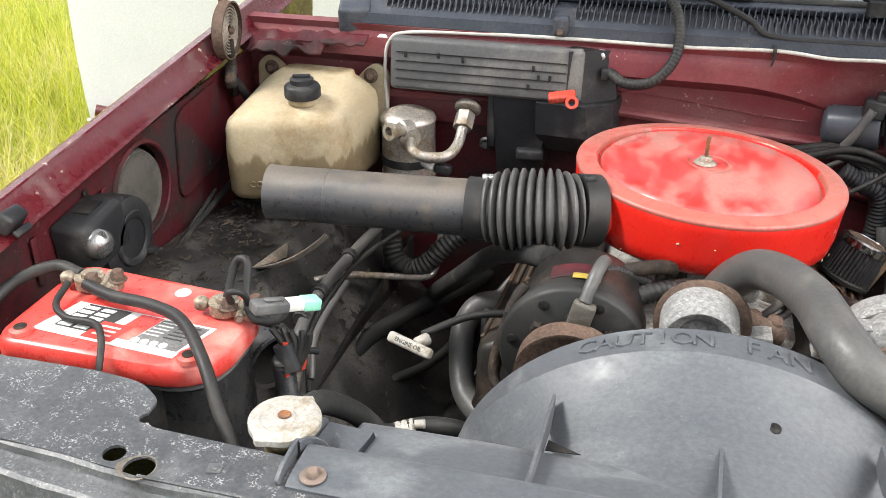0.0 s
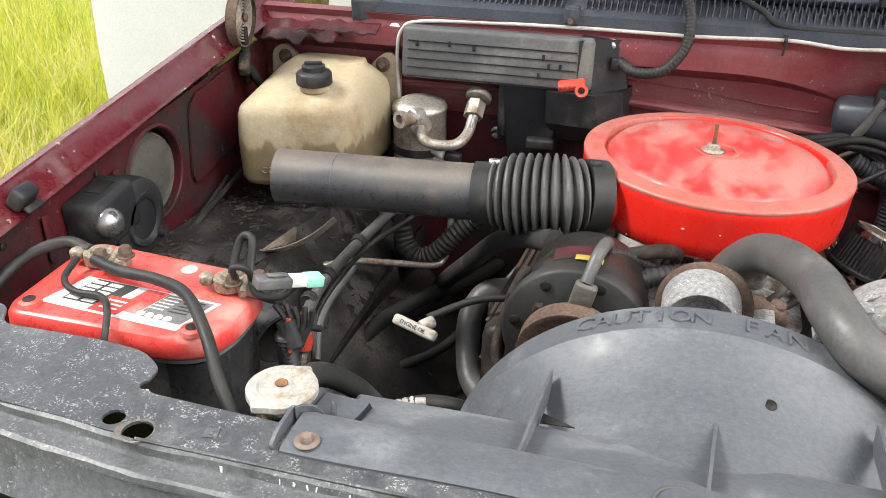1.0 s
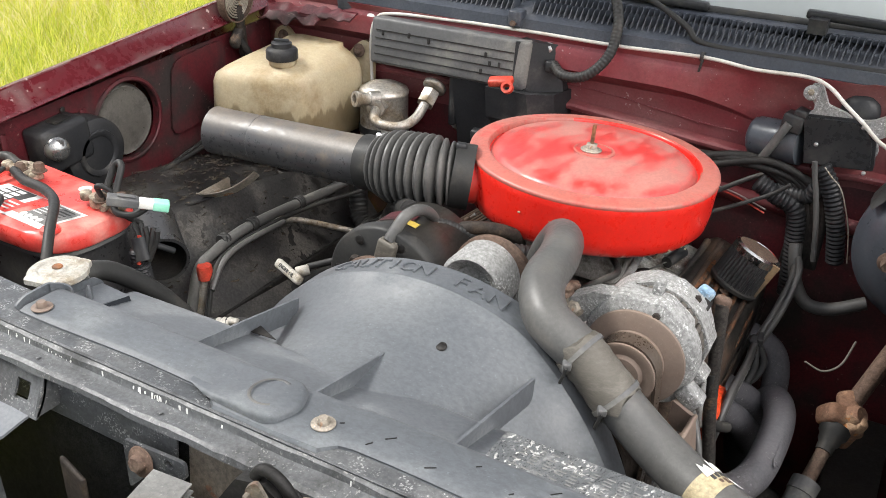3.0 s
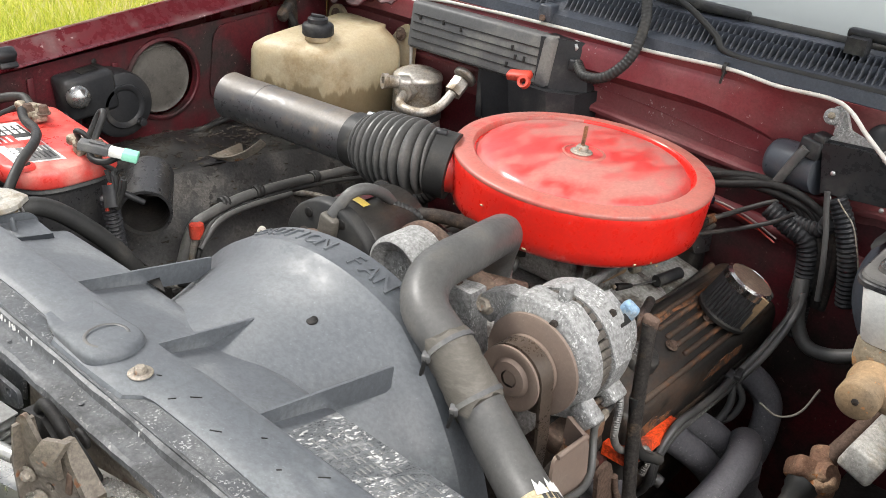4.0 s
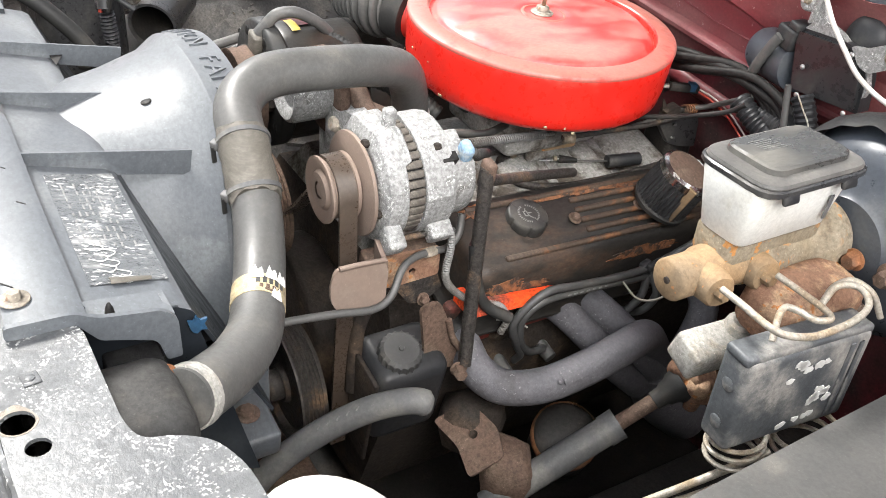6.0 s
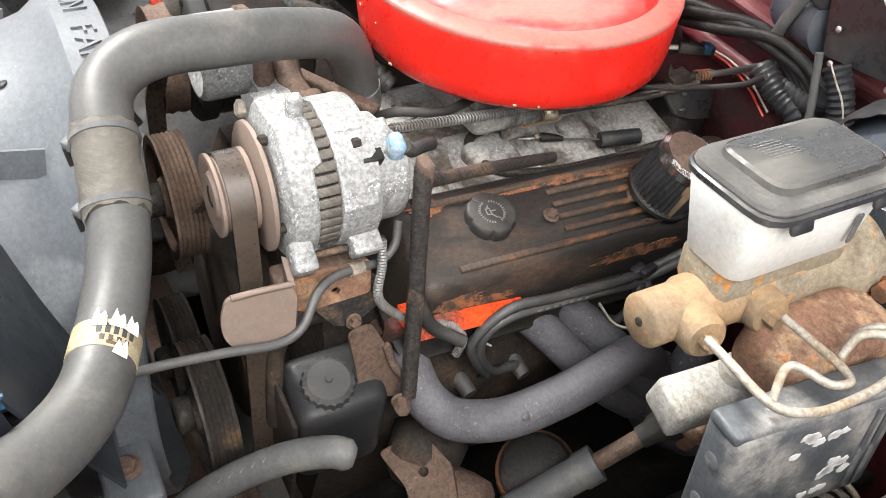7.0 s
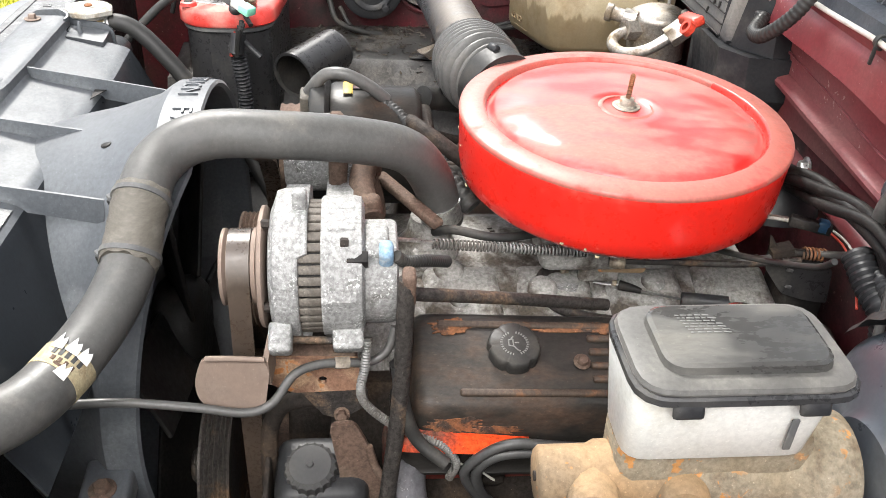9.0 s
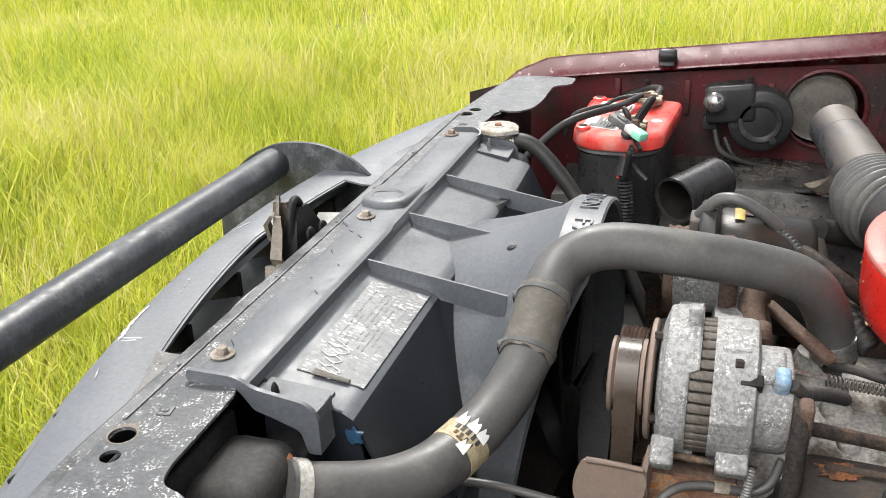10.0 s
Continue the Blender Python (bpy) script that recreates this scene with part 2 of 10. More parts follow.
M["yellow_tag"] = surf("yellow_label", (0.33, 0.275, 0.165), (0.40, 0.345, 0.22), 0.6, 0, 40, 0.2, dust=(0.22, 0.17, 0.1), dust_amt=0.3, dust_scale=50)
M["yellow"] = surf("yellow_mark", (0.46, 0.33, 0.05), (0.30, 0.22, 0.05), 0.5, 0, 40, 0.1, mottle=0.1)
M["white_wire"] = surf("white_cable", (0.56, 0.54, 0.50), (0.48, 0.46, 0.42), 0.5, 0, 30, 0.05, dust=(0.42, 0.38, 0.33), dust_amt=0.3, dust_scale=20, mottle=0.1)
M["brake_line"] = surf("brake_line_coat", (0.37, 0.34, 0.285), (0.29, 0.265, 0.225), 0.5, 0.3, 40, 0.1, dust=(0.28, 0.22, 0.15), dust_amt=0.35, dust_scale=30)
M["green"] = surf("green_plastic", (0.20, 0.58, 0.40), (0.30, 0.64, 0.48), 0.4, 0, 20, 0.05, mottle=0.1)
M["red_plastic"] = surf("red_plastic_clip", (0.50, 0.045, 0.022), (0.42, 0.05, 0.03), 0.45, 0, 20, 0.05, dust=(0.3, 0.12, 0.08), dust_amt=0.2)
M["blue_plastic"] = surf("blue_connector", (0.15, 0.25, 0.36), (0.20, 0.30, 0.39), 0.5, 0, 40, 0.1, dust=(0.35, 0.36, 0.35), dust_amt=0.3, dust_scale=60)
M["blue_paint"] = surf("blue_paint_mark", (0.010, 0.048, 0.105), (0.012, 0.040, 0.075), 0.5, 0, 60, 0.1, mottle=0.3)
M["booster"] = surf("booster_black", (0.046, 0.053, 0.064), (0.062, 0.070, 0.082), 0.35, 0.1, 6, 0.06, dust=(0.10, 0.102, 0.102), dust_amt=0.2, dust_scale=8, mottle=0.12)
M["module"] = surf("module_grey", (0.060, 0.066, 0.072), (0.095, 0.100, 0.105), 0.5, 0.1, 20, 0.15, dust=(0.26, 0.25, 0.23), dust_amt=0.35, dust_scale=16, mottle=0.2)
M["cowl"] = surf("cowl_plastic", (0.034, 0.040, 0.052), (0.052, 0.058, 0.070), 0.4, 0, 14, 0.08, dust_amt=0.25, dust_scale=12, spec=0.3, mottle=0.2, dust=(0.085, 0.088, 0.095))
M["screen_white"] = surf("white_metal", (0.72, 0.74, 0.74), (0.66, 0.68, 0.68), 0.35, 0, 3, 0.02, mottle=0.1)
# grey base paints in the pale sky's reflection along with a dirty film
M["glass"] = surf("windscreen_glass", (0.20, 0.22, 0.22), (0.24, 0.26, 0.26), 0.06, 0, 3, 0.0, rough_var=0.04, mottle=0.0)
M["glass"].node_tree.nodes["Principled BSDF"].inputs["Transmission Weight"].default_value = 0.15
M["pleats"] = surf("filter_gauze", (0.030, 0.030, 0.031), (0.05, 0.05, 0.05), 0.45, 0.2, 40, 0.3, spec=0.22, mottle=0.45)
M["chrome"] = surf("worn_chrome", (0.60, 0.60, 0.58), (0.70, 0.70, 0.68), 0.18, 1.0, 20, 0.05, dust=(0.3, 0.2, 0.1), dust_amt=0.2, dust_scale=30, mottle=0.1)
M["bulb"] = surf("silvered_bulb", (0.20, 0.20, 0.20), (0.30, 0.30, 0.29), 0.18, 0.8, 40, 0.0, dust=(0.4, 0.38, 0.32), dust_amt=0.2, mottle=0.1)
M["core"] = surf("radiator_core", (0.010, 0.010, 0.011), (0.020, 0.020, 0.020), 0.7, 0, 80, 0.4, spec=0.08, mottle=0.45)
M["soil"] = surf("soil_under_grass", (0.19, 0.21, 0.025), (0.26, 0.25, 0.045), 0.9, 0, 1.2, 0.6, dust=(0.18, 0.15, 0.06), dust_amt=0.3, dust_scale=2.5, mottle=0.1)


def tank_plastic():
    """Yellowed translucent plastic: cleaner above, with a ragged tide line and brown dribbles below."""
    m = surf("yellowed_tank", (0.36, 0.295, 0.185), (0.44, 0.375, 0.255), 0.42, 0, 7, 0.06, dust=(0.25, 0.185, 0.10), dust_amt=0.34, dust_scale=6, mottle=0.1)
    nd, lk = m.node_tree.nodes, m.node_tree.links
    b = nd["Principled BSDF"]
    base = b.inputs["Base Color"].links[0].from_socket
    tc, sep, nz = nd.new("ShaderNodeTexCoord"), nd.new("ShaderNodeSeparateXYZ"), nd.new("ShaderNodeTexNoise")
    mp = nd.new("ShaderNodeMapping")
    mp.inputs["Scale"].default_value = (1, 1, 0.12)
    nz.inputs["Scale"].default_value, nz.inputs["Detail"].default_value = 38, 7
    lk.new(tc.outputs["Object"], mp.inputs["Vector"])
    lk.new(mp.outputs["Vector"], nz.inputs["Vector"])
    low = nd.new("ShaderNodeMath")
    low.operation, low.inputs[1].default_value = "MULTIPLY_ADD", 0.085
    lk.new(nz.outputs["Fac"], low.inputs[0])
    geo = nd.new("ShaderNodeNewGeometry")
    lk.new(geo.outputs["Position"], sep.inputs["Vector"])
    lk.new(sep.outputs["Z"], low.inputs[2])
    band = nd.new("ShaderNodeMapRange")
    band.interpolation_type = "SMOOTHSTEP"
    for i, v in zip(("From Min", "From Max", "To Min", "To Max"), (1.018, 1.030, 0.70, 0.0)):
        band.inputs[i].default_value = v
    lk.new(low.outputs["Value"], band.inputs["Value"])
    x = nd.new("ShaderNodeMix")
    x.data_type = "RGBA"
    x.inputs[7].default_value = (0.125, 0.088, 0.042, 1)
    lk.new(band.outputs["Result"], x.inputs["Factor"])
    lk.new(base, x.inputs[6])
    lk.new(x.outputs[2], b.inputs["Base Color"])
    b.inputs["Subsurface Weight"].default_value = 0.15
    b.inputs["Subsurface Radius"].default_value = (0.02, 0.012, 0.006)
    return m


def grass_material():
    m = bpy.data.materials.new("grass_blades")
    m.use_nodes = True
    nd, lk = m.node_tree.nodes, m.node_tree.links
    b = nd["Principled BSDF"]
    geo, ramp = nd.new("ShaderNodeNewGeometry"), nd.new("ShaderNodeValToRGB")
    cr = ramp.color_ramp
    cr.elements[0].color, cr.elements[1].color = (0.27, 0.345, 0.030, 1), (0.66, 0.59, 0.30, 1)
    for p, c in ((0.40, (0.48, 0.52, 0.045)), (0.75, (0.62, 0.585, 0.10))):
        cr.elements.new(p).color = (*c, 1)
    tc, nz, mr, ad2 = nd.new("ShaderNodeTexCoord"), nd.new("ShaderNodeTexNoise"), nd.new("ShaderNodeMapRange"), nd.new("ShaderNodeMath")
    nz.inputs["Scale"].default_value, nz.inputs["Detail"].default_value = 0.9, 4.0
    lk.new(tc.outputs["Object"], nz.inputs["Vector"])
    mr.inputs["From Min"].default_value, mr.inputs["From Max"].default_value = 0.3, 0.7
    mr.inputs["To Min"].default_value, mr.inputs["To Max"].default_value = -0.42, 0.38
    lk.new(nz.outputs["Fac"], mr.inputs["Value"])
    ad2.operation, ad2.use_clamp = "ADD", True
    lk.new(geo.outputs["Random Per Island"], ad2.inputs[0])
    lk.new(mr.outputs["Result"], ad2.inputs[1])
    lk.new(ad2.outputs["Value"], ramp.inputs["Fac"])
    lk.new(ramp.outputs["Color"], b.inputs["Base Color"])
    b.inputs["Roughness"].default_value = 0.6
    tr, ad = nd.new("ShaderNodeBsdfTranslucent"), nd.new("ShaderNodeMixShader")
    ad.inputs[0].default_value = 0.5
    lk.new(ramp.outputs["Color"], tr.inputs["Color"])
    lk.new(b.outputs["BSDF"], ad.inputs[1])
    lk.new(tr.outputs["BSDF"], ad.inputs[2])
    lk.new(ad.outputs["Shader"], nd["Material Output"].inputs["Surface"])
    return m


M["tank"] = tank_plastic()
for n, w in (("red_lid", 0.06), ("red_rim", 0.10), ("shroud", 0.06), ("lid_black", 0.2)):
    film = M[n].node_tree.nodes["Principled BSDF"]
    film.inputs["Sheen Weight"].default_value, film.inputs["Sheen Roughness"].default_value = w, 0.45
    film.inputs["Sheen Tint"].default_value = (1.0, 0.90, 0.84, 1)

M["dark_steel"] = surf("dark_pitted_steel", (0.035, 0.032, 0.030), (0.056, 0.050, 0.045), 0.55, 0.3, 30, 0.4, dust=(0.15, 0.10, 0.065), dust_amt=0.25, dust_scale=25, spec=0.2, mottle=0.5)
M["rust_red"] = surf("red_brown_scale_rust", (0.225, 0.125, 0.080), (0.165, 0.098, 0.068), 0.85, 0.0, 30, 0.7, spec=0.2, mottle=0.3, edge=0.6, dust=(0.35, 0.235, 0.150), dust_amt=0.36, dust_scale=22, specks=(0.36, 0.15, 0.055), speck_amt=0.25, speck_scale=90)
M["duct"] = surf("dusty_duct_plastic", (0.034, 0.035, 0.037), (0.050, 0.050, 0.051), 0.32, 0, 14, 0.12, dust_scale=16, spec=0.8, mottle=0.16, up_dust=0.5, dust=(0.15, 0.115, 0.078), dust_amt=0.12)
M["print"] = surf("worn_print", (0.125, 0.125, 0.12), (0.16, 0.16, 0.155), 0.6, 0, 30, 0.0, mottle=0.3)
M["zinc"] = surf("dusty_zinc_steel", (0.19, 0.165, 0.13), (0.27, 0.24, 0.20), 0.6, 0.1, 22, 0.3, dust=(0.34, 0.30, 0.25), dust_amt=0.35, dust_scale=18, specks=(0.26, 0.12, 0.05), speck_amt=0.15, speck_scale=60, spec=0.3)
M["pale_alloy"] = surf("pale_cast_alloy", (0.30, 0.29, 0.265), (0.39, 0.38, 0.35), 0.55, 0.2, 30, 0.35, dust=(0.28, 0.25, 0.20), dust_amt=0.3, dust_scale=25, spec=0.3)
M["lead_rubber"] = surf("plug_lead_rubber", (0.040, 0.040, 0.040), (0.056, 0.056, 0.055), 0.42, 0, 18, 0.08, dust=(0.095, 0.09, 0.08), dust_amt=0.2, mottle=0.14, spec=0.45)
M["debris"] = surf("dry_plant_debris", (0.022, 0.019, 0.016), (0.075, 0.062, 0.048), 0.9, 0, 30, 0.2, spec=0.1, mottle=0.5)
M["rust_orange"] = surf("orange_brown_rust", (0.27, 0.115, 0.050), (0.15, 0.075, 0.045), 0.8, 0, 30, 0.5, dust=(0.10, 0.065, 0.045), dust_amt=0.35, dust_scale=24, spec=0.2, mottle=0.3)
M["channel"] = surf("dusty_channel_paint", (0.066, 0.069, 0.073), (0.100, 0.103, 0.106), 0.5, 0, 9, 0.25, dust_amt=0.36, dust_scale=10, specks=(0.44, 0.435, 0.41), mottle=0.28, spec=0.45, edge=0.8, speck_amt=0.34, speck_soft=0.03, speck_x=(0.0, 0.45, 0.3), dust=(0.048, 0.049, 0.050), speck_scale=300)
M["cover_gloss"] = surf("satin_black_cover", (0.016, 0.017, 0.018), (0.024, 0.024, 0.025), 0.30, 0, 10, 0.06, dust=(0.06, 0.058, 0.052), dust_amt=0.2, dust_scale=14, mottle=0.15, spec=0.42)
M["head_red"] = surf("dull_red_iron", (0.21, 0.042, 0.032), (0.13, 0.034, 0.028), 0.6, 0, 16, 0.4, dust=(0.05, 0.037, 0.030), dust_amt=0.34, dust_scale=16, spec=0.25, mottle=0.3)
M["grimy_alloy"] = surf("grimy_alloy", (0.55, 0.54, 0.51), (0.38, 0.37, 0.34), 0.30, 0.8, 7, 0.1, dust=(0.060, 0.050, 0.042), dust_amt=0.26, dust_scale=9, mottle=0.14, spec=0.4, edge=0.7)
M["lid_top"] = surf("smeared_lid_plastic", (0.030, 0.030, 0.029), (0.050, 0.049, 0.046), 0.26, 0, 12, 0.05, dust=(0.105, 0.10, 0.088), dust_amt=0.36, dust_scale=16, mottle=0.15, spec=0.5, stretch=(1, 0.4, 1))
M["corroded_iron"] = surf("grey_tan_corroded_iron", (0.20, 0.160, 0.105), (0.265, 0.235, 0.18), 0.75, 0.05, 14, 0.5, dust=(0.125, 0.095, 0.062), dust_amt=0.28, dust_scale=16, specks=(0.38, 0.18, 0.06), speck_amt=0.3, speck_scale=80, mottle=0.25, spec=0.25)
M["stained"] = surf("brown_stained_steel", (0.165, 0.142, 0.116), (0.105, 0.088, 0.070), 0.5, 0.25, 14, 0.35, dust=(0.25, 0.225, 0.19), dust_amt=0.24, dust_scale=16, specks=(0.20, 0.075, 0.028), speck_amt=0.2, speck_scale=55, mottle=0.35, spec=0.4)
M["scuffed"] = surf("scuffed_brown_grey_paint", (0.080, 0.078, 0.074), (0.110, 0.107, 0.100), 0.55, 0, 12, 0.2, dust=(0.052, 0.048, 0.044), dust_amt=0.28, dust_scale=10, specks=(0.46, 0.45, 0.43), speck_amt=0.14, speck_scale=140, mottle=0.3, spec=0.4, edge=0.5)
M["tank_matt"] = surf("dusty_end_tank", (0.022, 0.022, 0.022), (0.036, 0.035, 0.033), 0.62, 0, 14, 0.2, dust=(0.055, 0.050, 0.043), dust_amt=0.28, dust_scale=12, mottle=0.3, spec=0.25)
M["rib_rust"] = surf("rust_browned_ribs", (0.070, 0.047, 0.033), (0.046, 0.034, 0.026), 0.6, 0.05, 18, 0.3, dust=(0.17, 0.078, 0.036), dust_amt=0.22, dust_scale=14, mottle=0.3, spec=0.3, edge=0.6)
M["rust_patch"] = surf("flaking_orange_rust", (0.235, 0.100, 0.045), (0.150, 0.074, 0.042), 0.85, 0, 40, 0.5, dust=(0.050, 0.037, 0.030), dust_amt=0.40, dust_scale=60, mottle=0.35, spec=0.15, edge=0.6)
M["tooth"] = surf("dusty_stator_teeth", (0.105, 0.092, 0.078), (0.070, 0.062, 0.054), 0.6, 0.1, 40, 0.2, dust=(0.15, 0.135, 0.115), dust_amt=0.3, dust_scale=50, mottle=0.25, spec=0.3)
M["bar_black"] = surf("dusty_black_tube", (0.026, 0.029, 0.033), (0.046, 0.050, 0.055), 0.42, 0, 12, 0.15, dust=(0.105, 0.110, 0.115), dust_amt=0.3, dust_scale=26, mottle=0.3, spec=0.5, edge=1.3)
M["cap_black"] = surf("oil_cap_plastic", (0.022, 0.0215, 0.021), (0.032, 0.031, 0.029), 0.5, 0, 20, 0.1, dust=(0.050, 0.046, 0.040), dust_amt=0.3, dust_scale=30, mottle=0.15, spec=0.3)
M["conduit"] = surf("dull_conduit", (0.15, 0.15, 0.145), (0.22, 0.22, 0.21), 0.5, 0.3, 40, 0.1, dust=(0.09, 0.08, 0.07), dust_amt=0.3, mottle=0.2)
M["blank_disc"] = surf("brown_grey_blank", (0.075, 0.070, 0.062), (0.105, 0.098, 0.086), 0.35, 0, 14, 0.1, dust=(0.05, 0.045, 0.04), dust_amt=0.3, dust_scale=20, mottle=0.2, spec=0.5)
# cleaner shroud plastic, darkened further for the sides turned from the light
M["shroud_shaded"] = surf("clean_shaded_shroud_plastic", (0.012, 0.0145, 0.018), (0.018, 0.021, 0.025), 0.36, 0, 5, 0.08, dust=(0.036, 0.041, 0.046), dust_amt=0.16, dust_scale=8, mottle=0.12, spec=0.2, edge=1.3)
M["grass"] = grass_material()

# ---------- mesh helpers ----------
from mathutils.geometry import delaunay_2d_cdt

PLACE = {}


def finish(bm, name, material, sharp=46, smooth=True):
    """A bmesh in world places becomes a mesh object whose origin is at its middle."""
    bmesh.ops.recalc_face_normals(bm, faces=bm.faces)
    vs = [v.co for v in bm.verts]
    c = Vector([(min(v[i] for v in vs) + max(v[i] for v in vs)) / 2 for i in range(3)])
    bmesh.ops.translate(bm, verts=bm.verts, vec=-c)
    me = bpy.data.meshes.new(name)
    bm.to_mesh(me)
    bm.free()
    me.materials.append(M[material] if isinstance(material, str) else material)
    if smooth:
        me.polygons.foreach_set("use_smooth", [True] * len(me.polygons))
        me.set_sharp_from_angle(angle=radians(sharp))
    ob = new(name, me)
    ob.matrix_basis = Matrix.Translation(c)
    PLACE[ob] = c
    return ob


def thing(name, at, label, category, group="", kind="", move=(0, 0, 0)):
    """An empty at the base of a thing, which parents its parts; move sets the whole thing over."""
    ob = new(name)
    ob.empty_display_size = 0.02
    ob.matrix_basis = Matrix.Translation(Vector(at) + Vector(move))
    PLACE[ob] = Vector(at)
    return tagged(ob, label, category, group, kind)


def part(name, bm, material, parent, label="", sharp=46, smooth=True):
    ob = finish(bm, name, material, sharp, smooth)
    ob.parent = parent
    ob.matrix_parent_inverse = Matrix.Translation(-PLACE[parent])
    if label:
        ob["label"] = label
    return ob


def solo(name, bm, material, label, category, kind="", group="", sharp=46, smooth=True):
    return tagged(finish(bm, name, material, sharp, smooth), label, category, group, kind)


def spline(points, steps=8):
    """A smooth way through points (Catmull-Rom)."""
    p = [Vector(q) for q in points]
    if len(p) == 2:
        return [p[0].lerp(p[1], i / steps) for i in range(steps + 1)]
    p = [2 * p[0] - p[1]] + p + [2 * p[-1] - p[-2]]
    out = []
    for a, b, c, d in zip(p, p[1:], p[2:], p[3:]):
        for i in range(steps):
            t = i / steps
            out.append(0.5 * (2 * b + (c - a) * t + (2 * a - 5 * b + 4 * c - d) * t * t + (3 * b - a - 3 * c + d) * t**3))
    return out + [p[-2]]


def add_tube(bm, way, radius, seg=12, cap=True, wall=0.0):
    """A tube swept along a way of points; radius is a number or a function of 0..1."""
    n = len(way)
    rad = radius if callable(radius) else (lambda s: radius)
    t0 = (way[1] - way[0]).normalized()
    u = t0.orthogonal().normalized()
    rings = []
    for i, c in enumerate(way):
        t = (way[min(i + 1, n - 1)] - way[max(i - 1, 0)]).normalized()
        u = (u - u.dot(t) * t).normalized()
        v = t.cross(u)
        r = rad(i / (n - 1))
        rings.append([bm.verts.new(c + r * (math.cos(k * math.tau / seg) * u + math.sin(k * math.tau / seg) * v)) for k in range(seg)])
    for a, b in zip(rings, rings[1:]):
        for k in range(seg):
            bm.faces.new((a[k], a[(k + 1) % seg], b[(k + 1) % seg], b[k]))
    if cap:
        bm.faces.new(rings[0][::-1])
        bm.faces.new(rings[-1])
    return bm


def tube(points, radius, seg=12, steps=8, cap=True):
    return add_tube(bmesh.new(), spline(points, steps), radius, seg, cap)


def loom(points, radius, pitch=0.0055, seg=10, depth=0.12, narrow=1.0):
    """A corrugated sleeve or bellows: its radius goes up and down along the way."""
    way = spline(points, 10)
    length = sum((b - a).length for a, b in zip(way, way[1:]))
    per = 4 if narrow == 1.0 else 8
    n = max(8, int(length / pitch) * per)
    cum = [0.0]
    for a, b in zip(way, way[1:]):
        cum.append(cum[-1] + (b - a).length)
    fine, j = [], 0
    for i in range(n + 1):
        s = length * i / n
        while j < len(cum) - 2 and cum[j + 1] < s:
            j += 1
        fine.append(way[j].lerp(way[j + 1], min(1.0, max(0.0, (s - cum[j]) / max(1e-6, cum[j + 1] - cum[j])))))
    rad = radius if callable(radius) else (lambda s: radius)
    return add_tube(bmesh.new(), fine, lambda s: rad(s) * (1 - depth * (0.5 + 0.5 * math.cos(math.tau * s * n / per)) ** narrow), seg)


def coil(start, end, radius, wire, turns, seg=5, per=10):
    a, b = Vector(start), Vector(end)
    t = (b - a).normalized()
    u = t.orthogonal().normalized()
    v = t.cross(u)
    n = int(turns * per)
    way = [a.lerp(b, i / n) + radius * (math.cos(math.tau * turns * i / n) * u + math.sin(math.tau * turns * i / n) * v) for i in range(n + 1)]
    return add_tube(bmesh.new(), way, wire, seg)


def frame_of(at, axis, up=(0, 0, 1)):
    """A matrix whose z axis is axis, with its origin at at."""
    z = Vector(axis).normalized()
    x = Vector(up).cross(z)
    x = x.normalized() if x.length > 1e-4 else z.orthogonal().normalized()
    y = z.cross(x)
    m = Matrix((x, y, z)).transposed().to_4x4()
    m.translation = Vector(at)
    return m


def lathe(profile, at, axis=(0, 0, 1), seg=32, a0=0.0, a1=math.tau, wobble=None, bm=None):
    """Turns a profile of (radius, height) about an axis."""
    bm = bm or bmesh.new()
    m = frame_of(at, axis)
    full = abs(a1 - a0 - math.tau) < 1e-6
    cols = []
    for k in range(seg if full else seg + 1):
        a = a0 + (a1 - a0) * k / seg
        col = []
        for r, h in profile:
            rr = r * (wobble(a, r, h) if wobble else 1)
            col.append(bm.verts.new(m @ Vector((rr * math.cos(a), rr * math.sin(a), h))))
        cols.append(col)
    for k in range(seg):
        a, b = cols[k], cols[(k + 1) % len(cols)]
        for i in range(len(profile) - 1):
            bm.faces.new((a[i], b[i], b[i + 1], a[i + 1]))
    if full:
        bmesh.ops.remove_doubles(bm, verts=bm.verts, dist=1e-6)
    return bm


def disc(at, axis, r, h, bevel=0.1, seg=24, bm=None):
    """A closed cylinder from at along axis with eased rims."""
    e = min(r, h) * bevel
    return lathe([(0, 0), (r - e, 0), (r, e), (r, h - e), (r - e, h), (0, h)], at, axis, seg, bm=bm)


def hexbolt(at, axis=(0, 0, 1), r=0.007, h=0.005, washer=0.0):
    bm = bmesh.new()
    if washer:
        disc(at, axis, washer, 0.002, 0.3, 20, bm)
    m = frame_of(Vector(at) + Vector(axis).normalized() * (0.002 if washer else 0), axis)
    lathe([(0, 0), (r, 0), (r, h * 0.8), (r * 0.82, h), (0, h)], m.translation, axis, 6, bm=bm)
    return bm


def box(size, at, rot=(0, 0, 0), bevel=0.004, seg=2, taper=None, bm=None):
    """A box with eased edges; taper: how much smaller its top is, in x and y."""
    own = bmesh.new()
    bmesh.ops.create_cube(own, size=1)
    for v in own.verts:
        if taper and v.co.z > 0:
            v.co.x, v.co.y = v.co.x * taper[0], v.co.y * taper[1]
        v.co = Vector((v.co.x * size[0], v.co.y * size[1], v.co.z * size[2]))
    if bevel:
        bmesh.ops.bevel(own, geom=list(own.edges), offset=bevel, segments=seg, affect="EDGES", profile=0.5)
    bmesh.ops.transform(own, matrix=pose(*at, *rot), verts=own.verts)
    if bm is None:
        return own
    return merge(bm, own)


